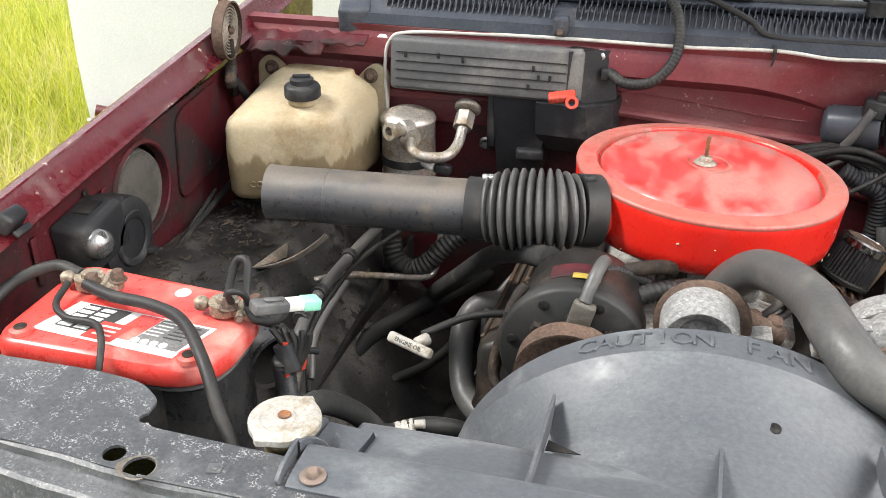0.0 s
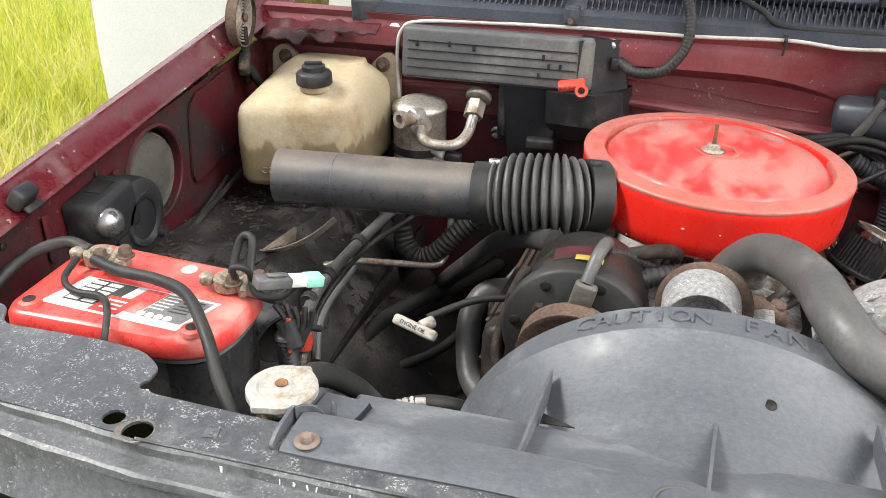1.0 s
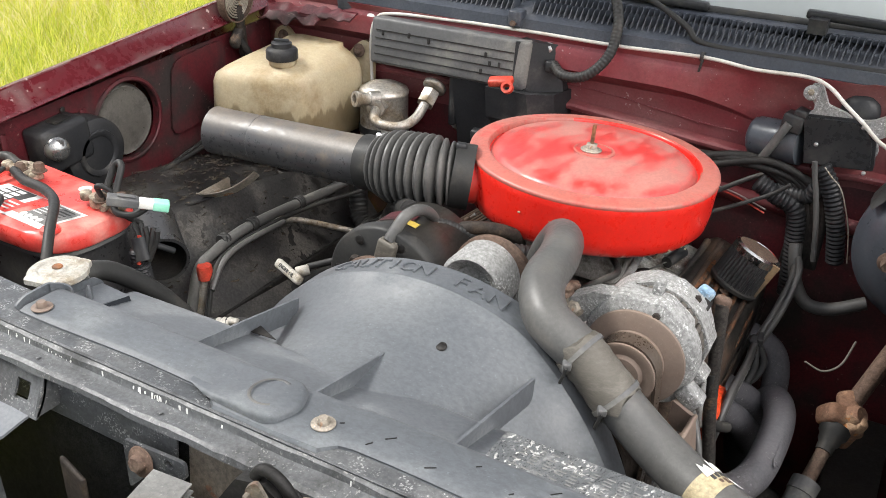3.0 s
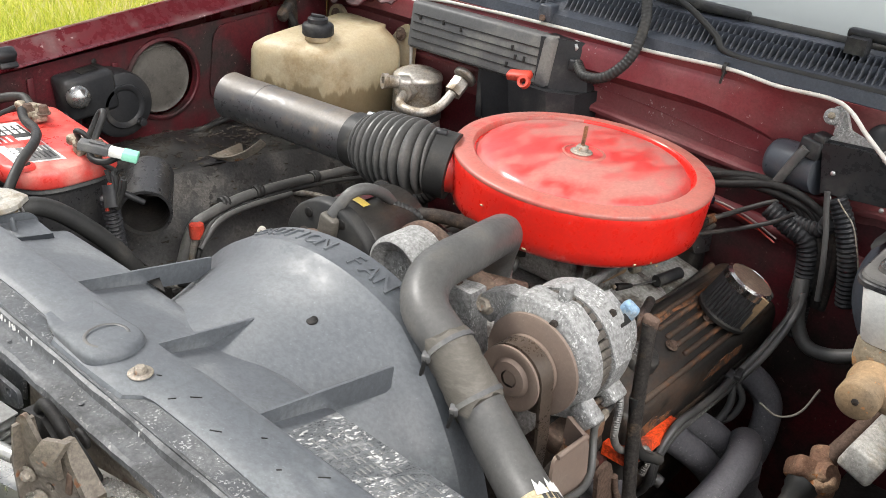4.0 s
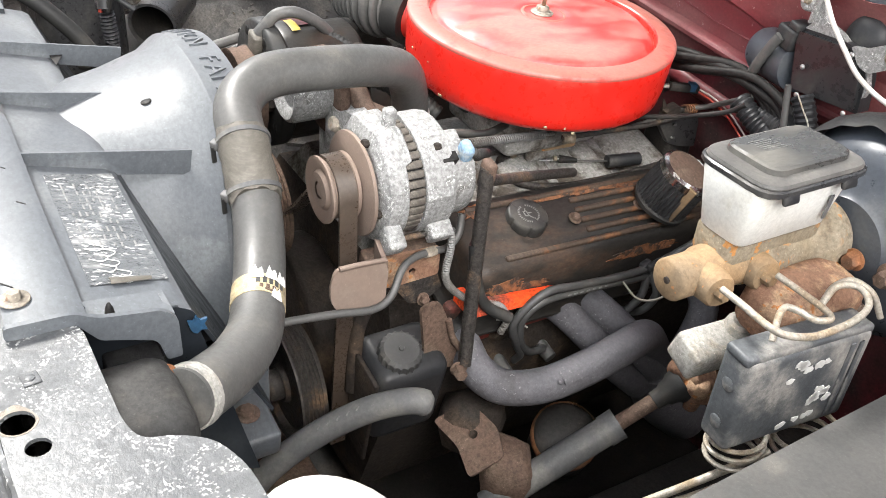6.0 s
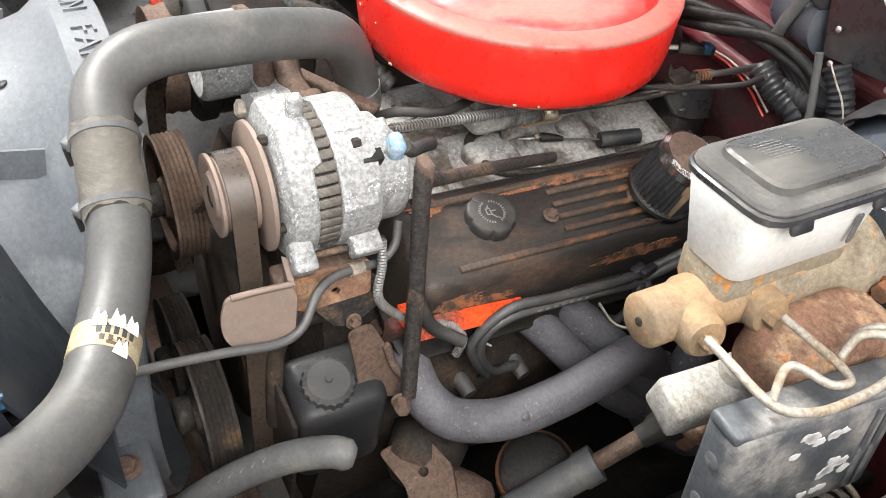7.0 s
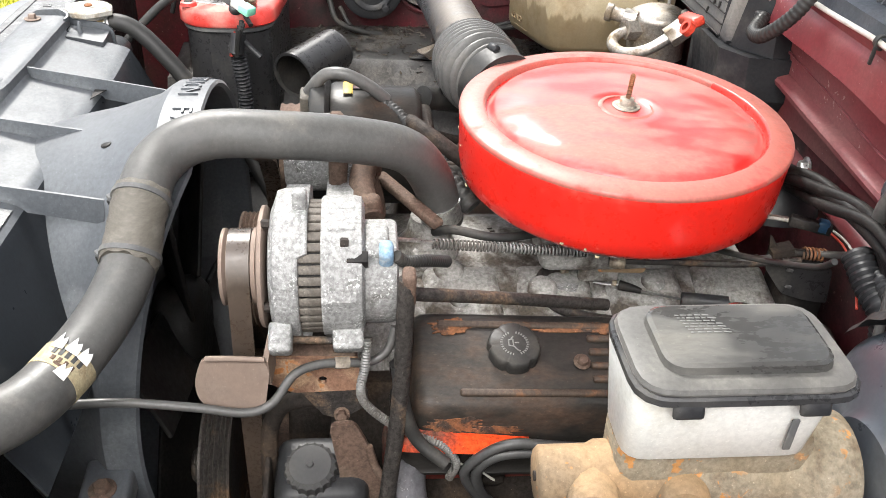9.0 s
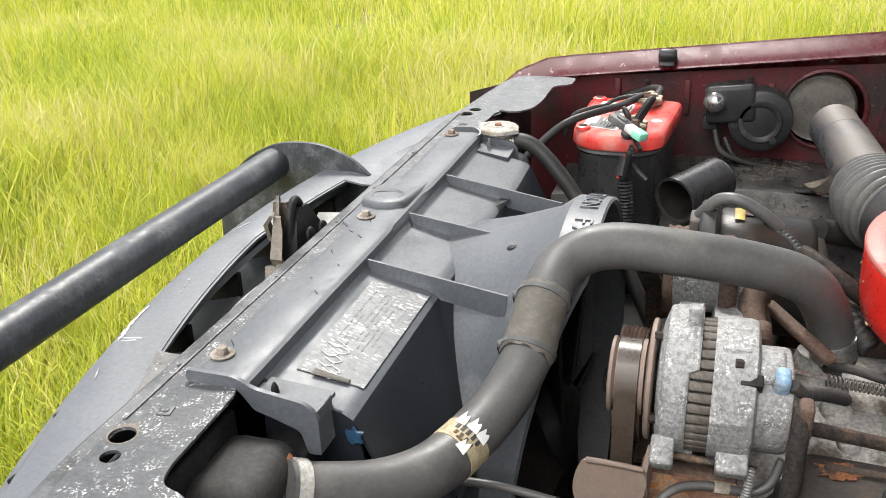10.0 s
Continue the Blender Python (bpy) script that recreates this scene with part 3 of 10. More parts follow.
def merge(bm, other):
    me = bpy.data.meshes.new("joining")
    other.to_mesh(me)
    other.free()
    bm.from_mesh(me)
    bpy.data.meshes.remove(me)
    return bm


def round_poly(pts, r=0.01, n=4):
    """A polygon whose corners are rounded; r is a number or one per corner."""
    out = []
    for i, p in enumerate(pts):
        p, a, b = Vector(p), Vector(pts[i - 1]), Vector(pts[(i + 1) % len(pts)])
        rr = r[i] if isinstance(r, (list, tuple)) else r
        da, db = (a - p), (b - p)
        ra = min(rr, da.length * 0.45, db.length * 0.45)
        s, e = p + da.normalized() * ra, p + db.normalized() * ra
        for k in range(n + 1):
            t = k / n
            out.append((1 - t) ** 2 * s + 2 * t * (1 - t) * p + t * t * e)
    return out


def plate(outline, z, thick, holes=(), m=None, bevel=0.0):
    """A flat plate from an outline in x and y, pierced by round holes (x, y, radius), from z down by thick."""
    bm = bmesh.new()
    loops = [[Vector((p[0], p[1])) for p in outline]] + [[Vector((hx + hr * math.cos(k * math.tau / 20), hy + hr * math.sin(k * math.tau / 20))) for k in range(20)] for hx, hy, hr in holes]
    pts, edges = [], []
    for lp in loops:
        n = len(pts)
        pts += lp
        edges += [(n + i, n + (i + 1) % len(lp)) for i in range(len(lp))]
    vs, _, fs, _, _, _ = delaunay_2d_cdt(pts, edges, [], 0, 1e-6)

    def inside(p, lp):
        odd = False
        for i, q in enumerate(lp):
            w = lp[i - 1]
            if (q.y > p.y) != (w.y > p.y) and p.x < (w.x - q.x) * (p.y - q.y) / (w.y - q.y) + q.x:
                odd = not odd
        return odd

    made = [bm.verts.new((v.x, v.y, z)) for v in vs]
    for f in fs:
        mid = sum((vs[i] for i in f), Vector((0, 0))) / len(f)
        if inside(mid, loops[0]) and not any(inside(mid, lp) for lp in loops[1:]):
            bm.faces.new([made[i] for i in f])
    bmesh.ops.delete(bm, geom=[v for v in bm.verts if not v.link_faces], context="VERTS")
    bmesh.ops.recalc_face_normals(bm, faces=bm.faces)
    got = bmesh.ops.extrude_face_region(bm, geom=list(bm.faces))
    bmesh.ops.translate(bm, verts=[v for v in got["geom"] if isinstance(v, bmesh.types.BMVert)], vec=(0, 0, -thick))
    if m:
        bmesh.ops.transform(bm, matrix=m, verts=bm.verts)
    return bm


def sheet(f, nu, nv, drop):
    """A curved sheet from f(u, v), with a thickness along drop."""
    bm = bmesh.new()
    d = Vector(drop)
    top = [[bm.verts.new(Vector(f(i / nu, j / nv))) for j in range(nv + 1)] for i in range(nu + 1)]
    bot = [[bm.verts.new(v.co + d) for v in row] for row in top]
    for i in range(nu):
        for j in range(nv):
            bm.faces.new((top[i][j], top[i + 1][j], top[i + 1][j + 1], top[i][j + 1]))
            bm.faces.new((bot[i][j], bot[i][j + 1], bot[i + 1][j + 1], bot[i + 1][j]))
    rim = [(i, 0) for i in range(nu)] + [(nu, j) for j in range(nv)] + [(i, nv) for i in range(nu, 0, -1)] + [(0, j) for j in range(nv, 0, -1)]
    for (a, b), (c, e) in zip(rim, rim[1:] + rim[:1]):
        bm.faces.new((top[a][b], bot[a][b], bot[c][e], top[c][e]))
    return bm


def loft(layers):
    """A closed body through stacked loops of the same count."""
    bm = bmesh.new()
    rows = [[bm.verts.new(Vector(p)) for p in lp] for lp in layers]
    n = len(rows[0])
    for a, b in zip(rows, rows[1:]):
        for k in range(n):
            bm.faces.new((a[k], a[(k + 1) % n], b[(k + 1) % n], b[k]))
    bm.faces.new(rows[0][::-1])
    bm.faces.new(rows[-1])
    return bm


def lettering(text, size, depth, m):
    """Writing in the built-in font as a mesh, at the pose m."""
    cu = bpy.data.curves.new("writing", "FONT")
    cu.body, cu.size, cu.extrude, cu.align_x, cu.align_y, cu.resolution_u = text, size, depth, "CENTER", "CENTER", 2
    ob = bpy.data.objects.new("writing", cu)
    scene.collection.objects.link(ob)
    bpy.context.view_layer.update()
    me = bpy.data.meshes.new_from_object(ob.evaluated_get(bpy.context.evaluated_depsgraph_get()))
    bpy.data.objects.remove(ob)
    bm = bmesh.new()
    bm.from_mesh(me)
    bpy.data.meshes.remove(me)
    bmesh.ops.transform(bm, matrix=m, verts=bm.verts)
    return bm


def cable(name, points, r, material, label, category="cable", seg=8, steps=7, move=(0, 0, 0)):
    return solo(name, tube([Vector(p) + Vector(move) for p in points], r, seg, steps), material, label, category)


# ---------- ground and surroundings ----------
def ground():
    bm = bmesh.new()
    rings = [0.0, 2, 4, 7, 12, 25, 60, 150, 400, 1500]
    prev = None
    for r in rings:
        row = [bm.verts.new((r * math.cos(k * math.tau / 40), r * math.sin(k * math.tau / 40), 0.03 * noise.noise(Vector((r * math.cos(k * math.tau / 40) * 0.6, r * math.sin(k * math.tau / 40) * 0.6, 0))) if r else 0)) for k in range(40 if r else 1)]
        if prev:
            for k in range(40):
                a, b = row[k], row[(k + 1) % 40]
                bm.faces.new((prev[0], a, b) if len(prev) == 1 else (prev[k], a, b, prev[(k + 1) % 40]))
        prev = row
    solo("ground", bm, "soil", "sunlit meadow ground under long yellow-green grass", "ground", "structure")


def grass():
    """Long meadow grass, denser and finer close to the truck."""
    rng = random.Random(4)
    verts, faces = [], []

    def blade(x, y, h, w):
        a, lean = rng.random() * math.tau, h * rng.uniform(0.25, 1.0)
        b = a + rng.uniform(-0.5, 0.5)
        dx, dy = w * math.cos(a), w * math.sin(a)
        lx, ly = -math.sin(b) * lean, math.cos(b) * lean
        n = len(verts)
        mid = rng.uniform(0.5, 0.65)
        verts.extend([(x - dx, y - dy, -0.02), (x + dx, y + dy, -0.02), (x - dx * 0.8 + lx * 0.35, y - dy * 0.8 + ly * 0.35, h * mid), (x + dx * 0.8 + lx * 0.35, y + dy * 0.8 + ly * 0.35, h * mid), (x + lx, y + ly, h * rng.uniform(0.82, 1.0))])
        faces.extend([(n, n + 1, n + 3, n + 2), (n + 2, n + 3, n + 4)])

    def field(x0, x1, y0, y1, count, h0, h1, w, clumps):
        for _ in range(clumps):
            cx, cy = rng.uniform(x0, x1), rng.uniform(y0, y1)
            tall = 0.75 + 0.5 * noise.noise(Vector((cx * 0.5, cy * 0.5, 3)))
            for _ in range(count):
                x, y = cx + rng.gauss(0, 0.14), cy + rng.gauss(0, 0.14)
                if -1.03 < x < 1.05 and -0.4 < y < 3.0:
                    continue
                blade(x, y, rng.uniform(h0, h1) * tall, w * rng.uniform(0.6, 1.3))

    field(-5.5, -0.6, -3.5, 4.5, 30, 0.20, 0.50, 0.0026, 2600)
    field(-1.0, 1.6, -2.6, -0.4, 26, 0.20, 0.42, 0.0028, 480)
    field(-14.0, -4.5, -10.0, 9.0, 22, 0.25, 0.65, 0.0048, 3600)
    field(-6.0, 1.0, -10.0, -2.5, 20, 0.25, 0.6, 0.0045, 1700)
    field(1.1, 7.0, -5.0, 6.0, 16, 0.22, 0.5, 0.006, 1500)
    me = bpy.data.meshes.new("grass")
    me.from_pydata(verts, [], faces)
    me.materials.append(M["grass"])
    tagged(new("grass", me), "long yellow-green meadow grass going to seed", "grass", "", "stuff")


def white_panel():
    p = thing("leaning_panel", (-2.0, 2.45, 0), "pale white metal panel standing in the grass past the wing", "panel")

    def f(u, v):
        x = -2.13 + 1.5 * u
        z = 0.02 + 1.25 * v
        return (x - 0.05 * math.sin(math.pi * min(1, v)) * (1 - u), 2.2 + 0.9 * u + 0.05 * math.sin(3 * u), z)

    part("sheet_face", sheet(f, 12, 8, (0.02, 0.03, 0)), "screen_white", p)
    part("edge_trim", tube([(-2.12, 2.17, 0.46), (-1.95, 2.25, 0.40)], 0.022, 10, 3), "maroon", p, "maroon strip along the edge")
    part("chrome_strip", tube([(-2.14, 2.14, 0.43), (-1.97, 2.21, 0.37)], 0.012, 8, 3), "chrome", p)


# ---------- the body round the engine bay ----------
FY, FZ = 0.104, 1.066  # the wing's crest rises to the rear: z = FZ + FY * y


def crest(y):
    return FZ + FY * y - (2.0 * (0.085 - y) ** 2 if y < 0.085 else 0)


def wing(side, name, label):
    """An outer wing: rounded outside, with a crest and a turned-in lip."""
    xs = -0.912 if side < 0 else 0.872
    w = thing(name, (xs, 0.4, 0.0), label, "wing", kind="structure")
    s = -1 if side < 0 else 1

    def outer(u, v):
        y = -0.075 + 1.605 * v
        drop = max(0.0, 0.05 - y) / 0.27
        prof = [(0.0, 0.0), (0.018, -0.004), (0.045, -0.022), (0.068, -0.07), (0.078, -0.2), (0.085, -0.55)]
        k = u * 5
        i = min(4, int(k))
        f = k - i
        px = prof[i][0] * (1 - f) + prof[i + 1][0] * f
        pz = prof[i][1] * (1 - f) + prof[i + 1][1] * f
        return (xs + s * (px - 0.10 * drop**2), y, crest(y) + pz - 0.10 * drop**2.2)

    part("outer_skin", sheet(outer, 10, 26, (-s * 0.002, 0, -0.002)), "maroon", w)

    def lip(u, v):
        y = -0.060 + 1.56 * v
        prof = [(0.0, 0.0), (0.006, -0.012), (0.022, -0.033), (0.030, -0.037), (0.012, -0.042)]
        k = u * 4
        i = min(3, int(k))
        f = k - i
        drop = max(0.0, 0.05 - y) / 0.27
        return (xs - s * (prof[i][0] * (1 - f) + prof[i + 1][0] * f) - s * 0.10 * drop**2, y, crest(y) - 0.001 + prof[i][1] * (1 - f) + prof[i + 1][1] * f - 0.10 * drop**2.2)

    part("turned_lip", sheet(lip, 8, 24, (s * 0.0015, 0, -0.002)), "maroon", w)
    return w


def inner_wall(side):
    """The inner wing: an upright pressed wall with a round opening and a leaning foot."""
    xs, s = (-0.902, -1) if side < 0 else (0.862, 1)
    g = thing("inner_wing", (xs, 0.4, 0.0), "dirty maroon inner wing wall streaked with black grime", "inner wing", kind="structure")
    holes = [(0.602, 0.985, 0.074)] if side < 0 else []
    out = [(-0.12, 0.70), (1.02, 0.70), (1.02, 1.10), (0.6, 1.072), (0.0, 1.024), (-0.12, 0.99)]
    turn = Matrix(((0, 0, -s, xs + s * 0.002), (1, 0, 0, 0), (0, 1, 0, 0), (0, 0, 0, 1)))
    part("wall_skin", plate(out, 0.0, 0.004, holes, turn), "maroon_dull", g)
    if side < 0:
        c = (xs, 0.602, 0.985)
        part("opening_rim", lathe([(0.0735, -0.014), (0.0735, 0.002), (0.076, 0.004), (0.081, 0.002), (0.082, -0.001)], c, (1, 0, 0), 48), "maroon_dull", g)
        part("opening_cover", lathe([(0.0, 0.004), (0.050, 0.004), (0.058, 0.002), (0.064, 0.005), (0.066, 0.002), (0.070, -0.010)], (xs - 0.006, 0.594, 0.985), (1, 0, 0), 48), "blank_disc", g, "dull brown-grey blanking disc")
        part("pressed_panel", plate(round_poly([(0.70, 0.92), (0.86, 0.94), (0.87, 1.085), (0.72, 1.07)], 0.03), 0.006, 0.004, (), turn), "maroon_dull", g, "blackened pressed panel")
        for y in (0.20, 0.34, 0.50):
            part("pressed_rib", box((0.004, 0.012, 0.07), (xs + 0.004, y, 1.0), (0, 0, 0), 0.0018), "maroon_dull", g)
        for y, z in ((0.26, 1.03), (0.46, 1.045), (0.05, 1.0)):
            # a black disc painted in for the shade of a hole
            part("drilled_hole", disc((xs + 0.003, y, z), (1, 0, 0), 0.005, 0.002, 0.1, 12), "black", g)
    return g


def firewall():
    g = thing("firewall", (0, 1.03, 0.4), "maroon painted steel firewall with dusty pressed ridges", "firewall", kind="structure")
    # darker maroon than the beam above: the wall's shade put into colour
    part("lower_wall", box((1.84, 0.012, 0.70), (-0.02, 1.056, 0.66), (0, 0, 0), 0.003), "maroon_dull", g)

    def upper(u, v):
        x = -0.93 + 1.84 * u
        k = min(1.0, max(0.0, (0.15 - x) / 0.19))
        d = 0.032 * k * (2 - k)
        brow = 1.060 + 0.042 * k * (2 - k)
        root = brow - 0.004 - 0.026 * k * (1.25 - 0.55 * k)
        led = 1.014 - 0.075 * min(0.2, max(-0.2, x))
        prof = [(1.048, 0.975), (1.048, led - 0.012), (1.030, led - 0.005), (1.029, led + 0.001), (1.032, led + 0.005), (1.046, led + 0.010), (1.046, root), (1.0455 - d, brow), (1.030 - 0.35 * d, 1.135), (1.025, 1.146), (1.020, 1.1585), (1.044, 1.1605)]
        q = v * 11
        i = min(10, int(q))
        f = q - i
        return (x, prof[i][0] * (1 - f) + prof[i + 1][0] * f + 0.0012 * noise.noise(Vector((x * 9, v * 9, 4))), prof[i][1] * (1 - f) + prof[i + 1][1] * f + 0.004 * (x > 0.3))

    part("upper_beam", sheet(upper, 92, 33, (0, 0.003, -0.001)), "firewall", g, sharp=32)
    part("ridge_lower", sheet(lambda u, v: (-0.20 + 0.7 * u, 1.049 - 0.010 * math.sin(math.pi * v), 0.93 + 0.03 * v - 0.05 * u), 16, 6, (0, 0.003, 0)), "firewall", g)
    part("seam_bead", tube([(-0.22, 1.0445, 1.067), (-0.15, 1.0445, 1.062), (-0.08, 1.0445, 1.056), (0.0, 1.0445, 1.046), (0.05, 1.0445, 1.041), (0.11, 1.0445, 1.038)], lambda q: 0.0014 + 0.0009 * math.sin(40 * q), 6, 6), "firewall", g)
    # torn corner flange by the hinge
    part("corner_flange", sheet(lambda u, v: (-0.885 + 0.15 * u, 0.955 + 0.085 * v, 1.118 + 0.020 * noise.noise(Vector((u * 5, v * 3, 2))) * (1.2 - v) + 0.022 * v), 24, 8, (0, 0, -0.003)), "maroon_dull", g, "crumpled rusty corner flange", sharp=20)
    part("corner_fold", sheet(lambda u, v: (-0.79 + 0.13 * u, 0.975 + 0.03 * v, 1.132 + 0.005 * noise.noise(Vector((u * 7, v * 2, 5))) + 0.012 * v), 18, 4, (0, 0, -0.003)), "maroon_dull", g, sharp=20)
    for x, y, z in ((-0.448, 1.030, 0.940), (0.30, 1.03, 0.90), (-0.10, 1.032, 0.95)):
        part("firewall_bolt", hexbolt((x, y + 0.018, z), (0, -1, 0), 0.008, 0.010, 0.013), "steel", g)


def cowl():
    g = thing("cowl_grille", (0, 1.15, 1.15), "black plastic cowl vent grille with rows of fins below the windscreen", "cowl", kind="structure")

    def f(u, v):
        x = -0.68 + 1.55 * u
        prof = [(1.022, 1.160), (1.026, 1.178), (1.06, 1.188), (1.16, 1.196), (1.30, 1.205)]
        q = v * 4
        i = min(3, int(q))
        k = q - i
        return (x, prof[i][0] * (1 - k) + prof[i + 1][0] * k, prof[i][1] * (1 - k) + prof[i + 1][1] * k)

    part("cowl_panel", sheet(f, 40, 12, (0, 0.002, -0.003)), "cowl", g)
    for y0, y1, z in ((1.046, 1.086, 1.187), (1.094, 1.134, 1.191)):
        fin = None
        for i in range(138):
            x = -0.64 + 0.0107 * i
            if -0.335 < x < -0.305 or 0.84 < x:
                continue
            if fin is None:
                fin, first = part("fin", loft([[(x - 0.0014, y0, z - 0.002), (x + 0.0014, y0, z - 0.002), (x + 0.0014, y1, z), (x - 0.0014, y1, z)], [(x + 0.0012, y0 + 0.012, z + 0.019), (x + 0.0022, y0 + 0.012, z + 0.019), (x + 0.0022, y1 - 0.004, z + 0.017), (x + 0.0012, y1 - 0.004, z + 0.017)]]), "cowl", g), x
            else:
                c = fin.copy()
                scene.collection.objects.link(c)
                c.matrix_basis = Matrix.Translation((x - first, 0, 0)) @ fin.matrix_basis
    part("rear_ledge", box((1.5, 0.05, 0.012), (0.07, 1.155, 1.203), (4, 0, 0), 0.003), "cowl", g)
    part("grille_clip", box((0.026, 0.03, 0.03), (-0.317, 1.028, 1.178), (0, 0, 0), 0.004), "cowl", g)
    part("clip_screw", hexbolt((-0.317, 1.012, 1.170), (0, -1, 0.2), 0.006, 0.005), "rust", g)
    part("end_cap", box((0.06, 0.06, 0.05), (-0.70, 1.05, 1.165), (10, 0, 15), 0.008), "cowl", g)
    s = thing("windscreen", (0.0, 1.30, 1.2), "filmed windscreen glass with the sky's reflection put into its grey", "windscreen", kind="structure")
    part("glass_pane", sheet(lambda u, v: (-0.85 + 1.75 * u, 1.26 + 0.62 * v - 0.10 * math.sin(math.pi * u), 1.208 + 0.52 * v), 12, 6, (0, 0.005, -0.003)), "glass", s)
    part("lower_seal", tube([(-0.8, 1.25, 1.205), (-0.4, 1.185, 1.208), (0.02, 1.165, 1.21), (0.5, 1.185, 1.208), (0.9, 1.25, 1.205)], 0.009, 8, 6), "rubber_dark", s)
    for x0 in (0.18, -0.45):
        w = thing("windscreen_wiper", (x0, 1.12, 1.2), "black windscreen wiper lying on the cowl", "wiper")
        part("arm", loft([[(x0, 1.10, 1.208), (x0 + 0.03, 1.10, 1.208), (x0 + 0.03, 1.13, 1.208), (x0, 1.13, 1.208)], [(x0, 1.10, 1.232), (x0 + 0.03, 1.10, 1.232), (x0 + 0.03, 1.13, 1.232), (x0, 1.13, 1.232)]]), "plastic", w)
        part("blade", box((0.46, 0.022, 0.014), (x0 + 0.22, 1.145, 1.226), (0, 2, 3), 0.004), "plastic", w)
    # body behind
    solo("cab_front", box((1.75, 0.03, 0.6), (-0.02, 1.98, 1.50), (-48, 0, 0), 0.01), "maroon", "maroon cab behind the windscreen", "cab", "structure")
    solo("dashboard", box((1.6, 0.45, 0.05), (0.0, 1.62, 1.14), (0, 0, 0), 0.02), "plastic", "dark dashboard top behind the windscreen", "dashboard", "structure")


def hood():
    """The bonnet stands open on its rear hinges, above the bay."""
    h = thing("bonnet", (0, 0.9, 1.35), "maroon bonnet standing wide open over the engine bay", "bonnet", kind="structure")
    part("bonnet_skin", sheet(lambda u, v: (-0.86 + 1.70 * u, 1.10 - 0.50 * v, 1.50 + 0.98 * v + 0.03 * math.sin(math.pi * u)), 10, 8, (0, 0.02, 0.008)), "maroon_dull", h)
    part("bonnet_frame", box((1.5, 0.04, 0.06), (-0.02, 0.72, 2.22), (-63, 0, 0), 0.012), "maroon_dull", h)


def liner(u, v):
    """The passenger-side wheel arch: a shelf by the wing that falls away to the engine."""
    y = 0.10 + 0.93 * v
    arch = 0.10 * math.sin(math.pi * min(1, max(0, (y - 0.1) / 0.95)))
    x = -0.898 + 0.52 * u
    if u < 0.36:
        z = 0.835 + 0.02 * math.sin(4 * y) - 0.02 * u
    else:
        z = 0.8278 - 0.42 * ((u - 0.36) / 0.64) ** 0.85 + 0.02 * math.sin(4 * y) * (1 - u) / 0.64
    return (x + 0.10 * (u > 0.42) * math.sin(math.pi * v) * (u - 0.42), y, z + arch * 0.30 + 0.006 * noise.noise(Vector((x * 9, y * 9, 0))))


def debris():
    """Dry flakes and stalks lying on the liner."""
    rng = random.Random(21)
    verts, faces = [], []
    for _ in range(900):
        u, v = min(0.9, abs(rng.gauss(0.12, 0.22))), rng.uniform(0.22, 0.95)
        c = Vector(liner(u, v)) + Vector((0, 0, rng.uniform(0.001, 0.004)))
        a, ln, w = rng.random() * math.tau, rng.uniform(0.0015, 0.008), rng.uniform(0.0008, 0.004)
        d, e = Vector((math.cos(a), math.sin(a), rng.uniform(-0.15, 0.15))) * ln, Vector((-math.sin(a), math.cos(a), 0)) * w
        n = len(verts)
        verts.extend([c - d - e, c + d - e * 0.6, c + d + e * 0.5 + Vector((0, 0, 0.002)), c - d + e])
        faces.append((n, n + 1, n + 2, n + 3))
    me = bpy.data.meshes.new("debris")
    me.from_pydata(verts, [], faces)
    me.materials.append(M["debris"])
    tagged(new("debris", me), "dry leaf flakes and stalks lying on the wheel arch liner", "debris", "", "stuff")


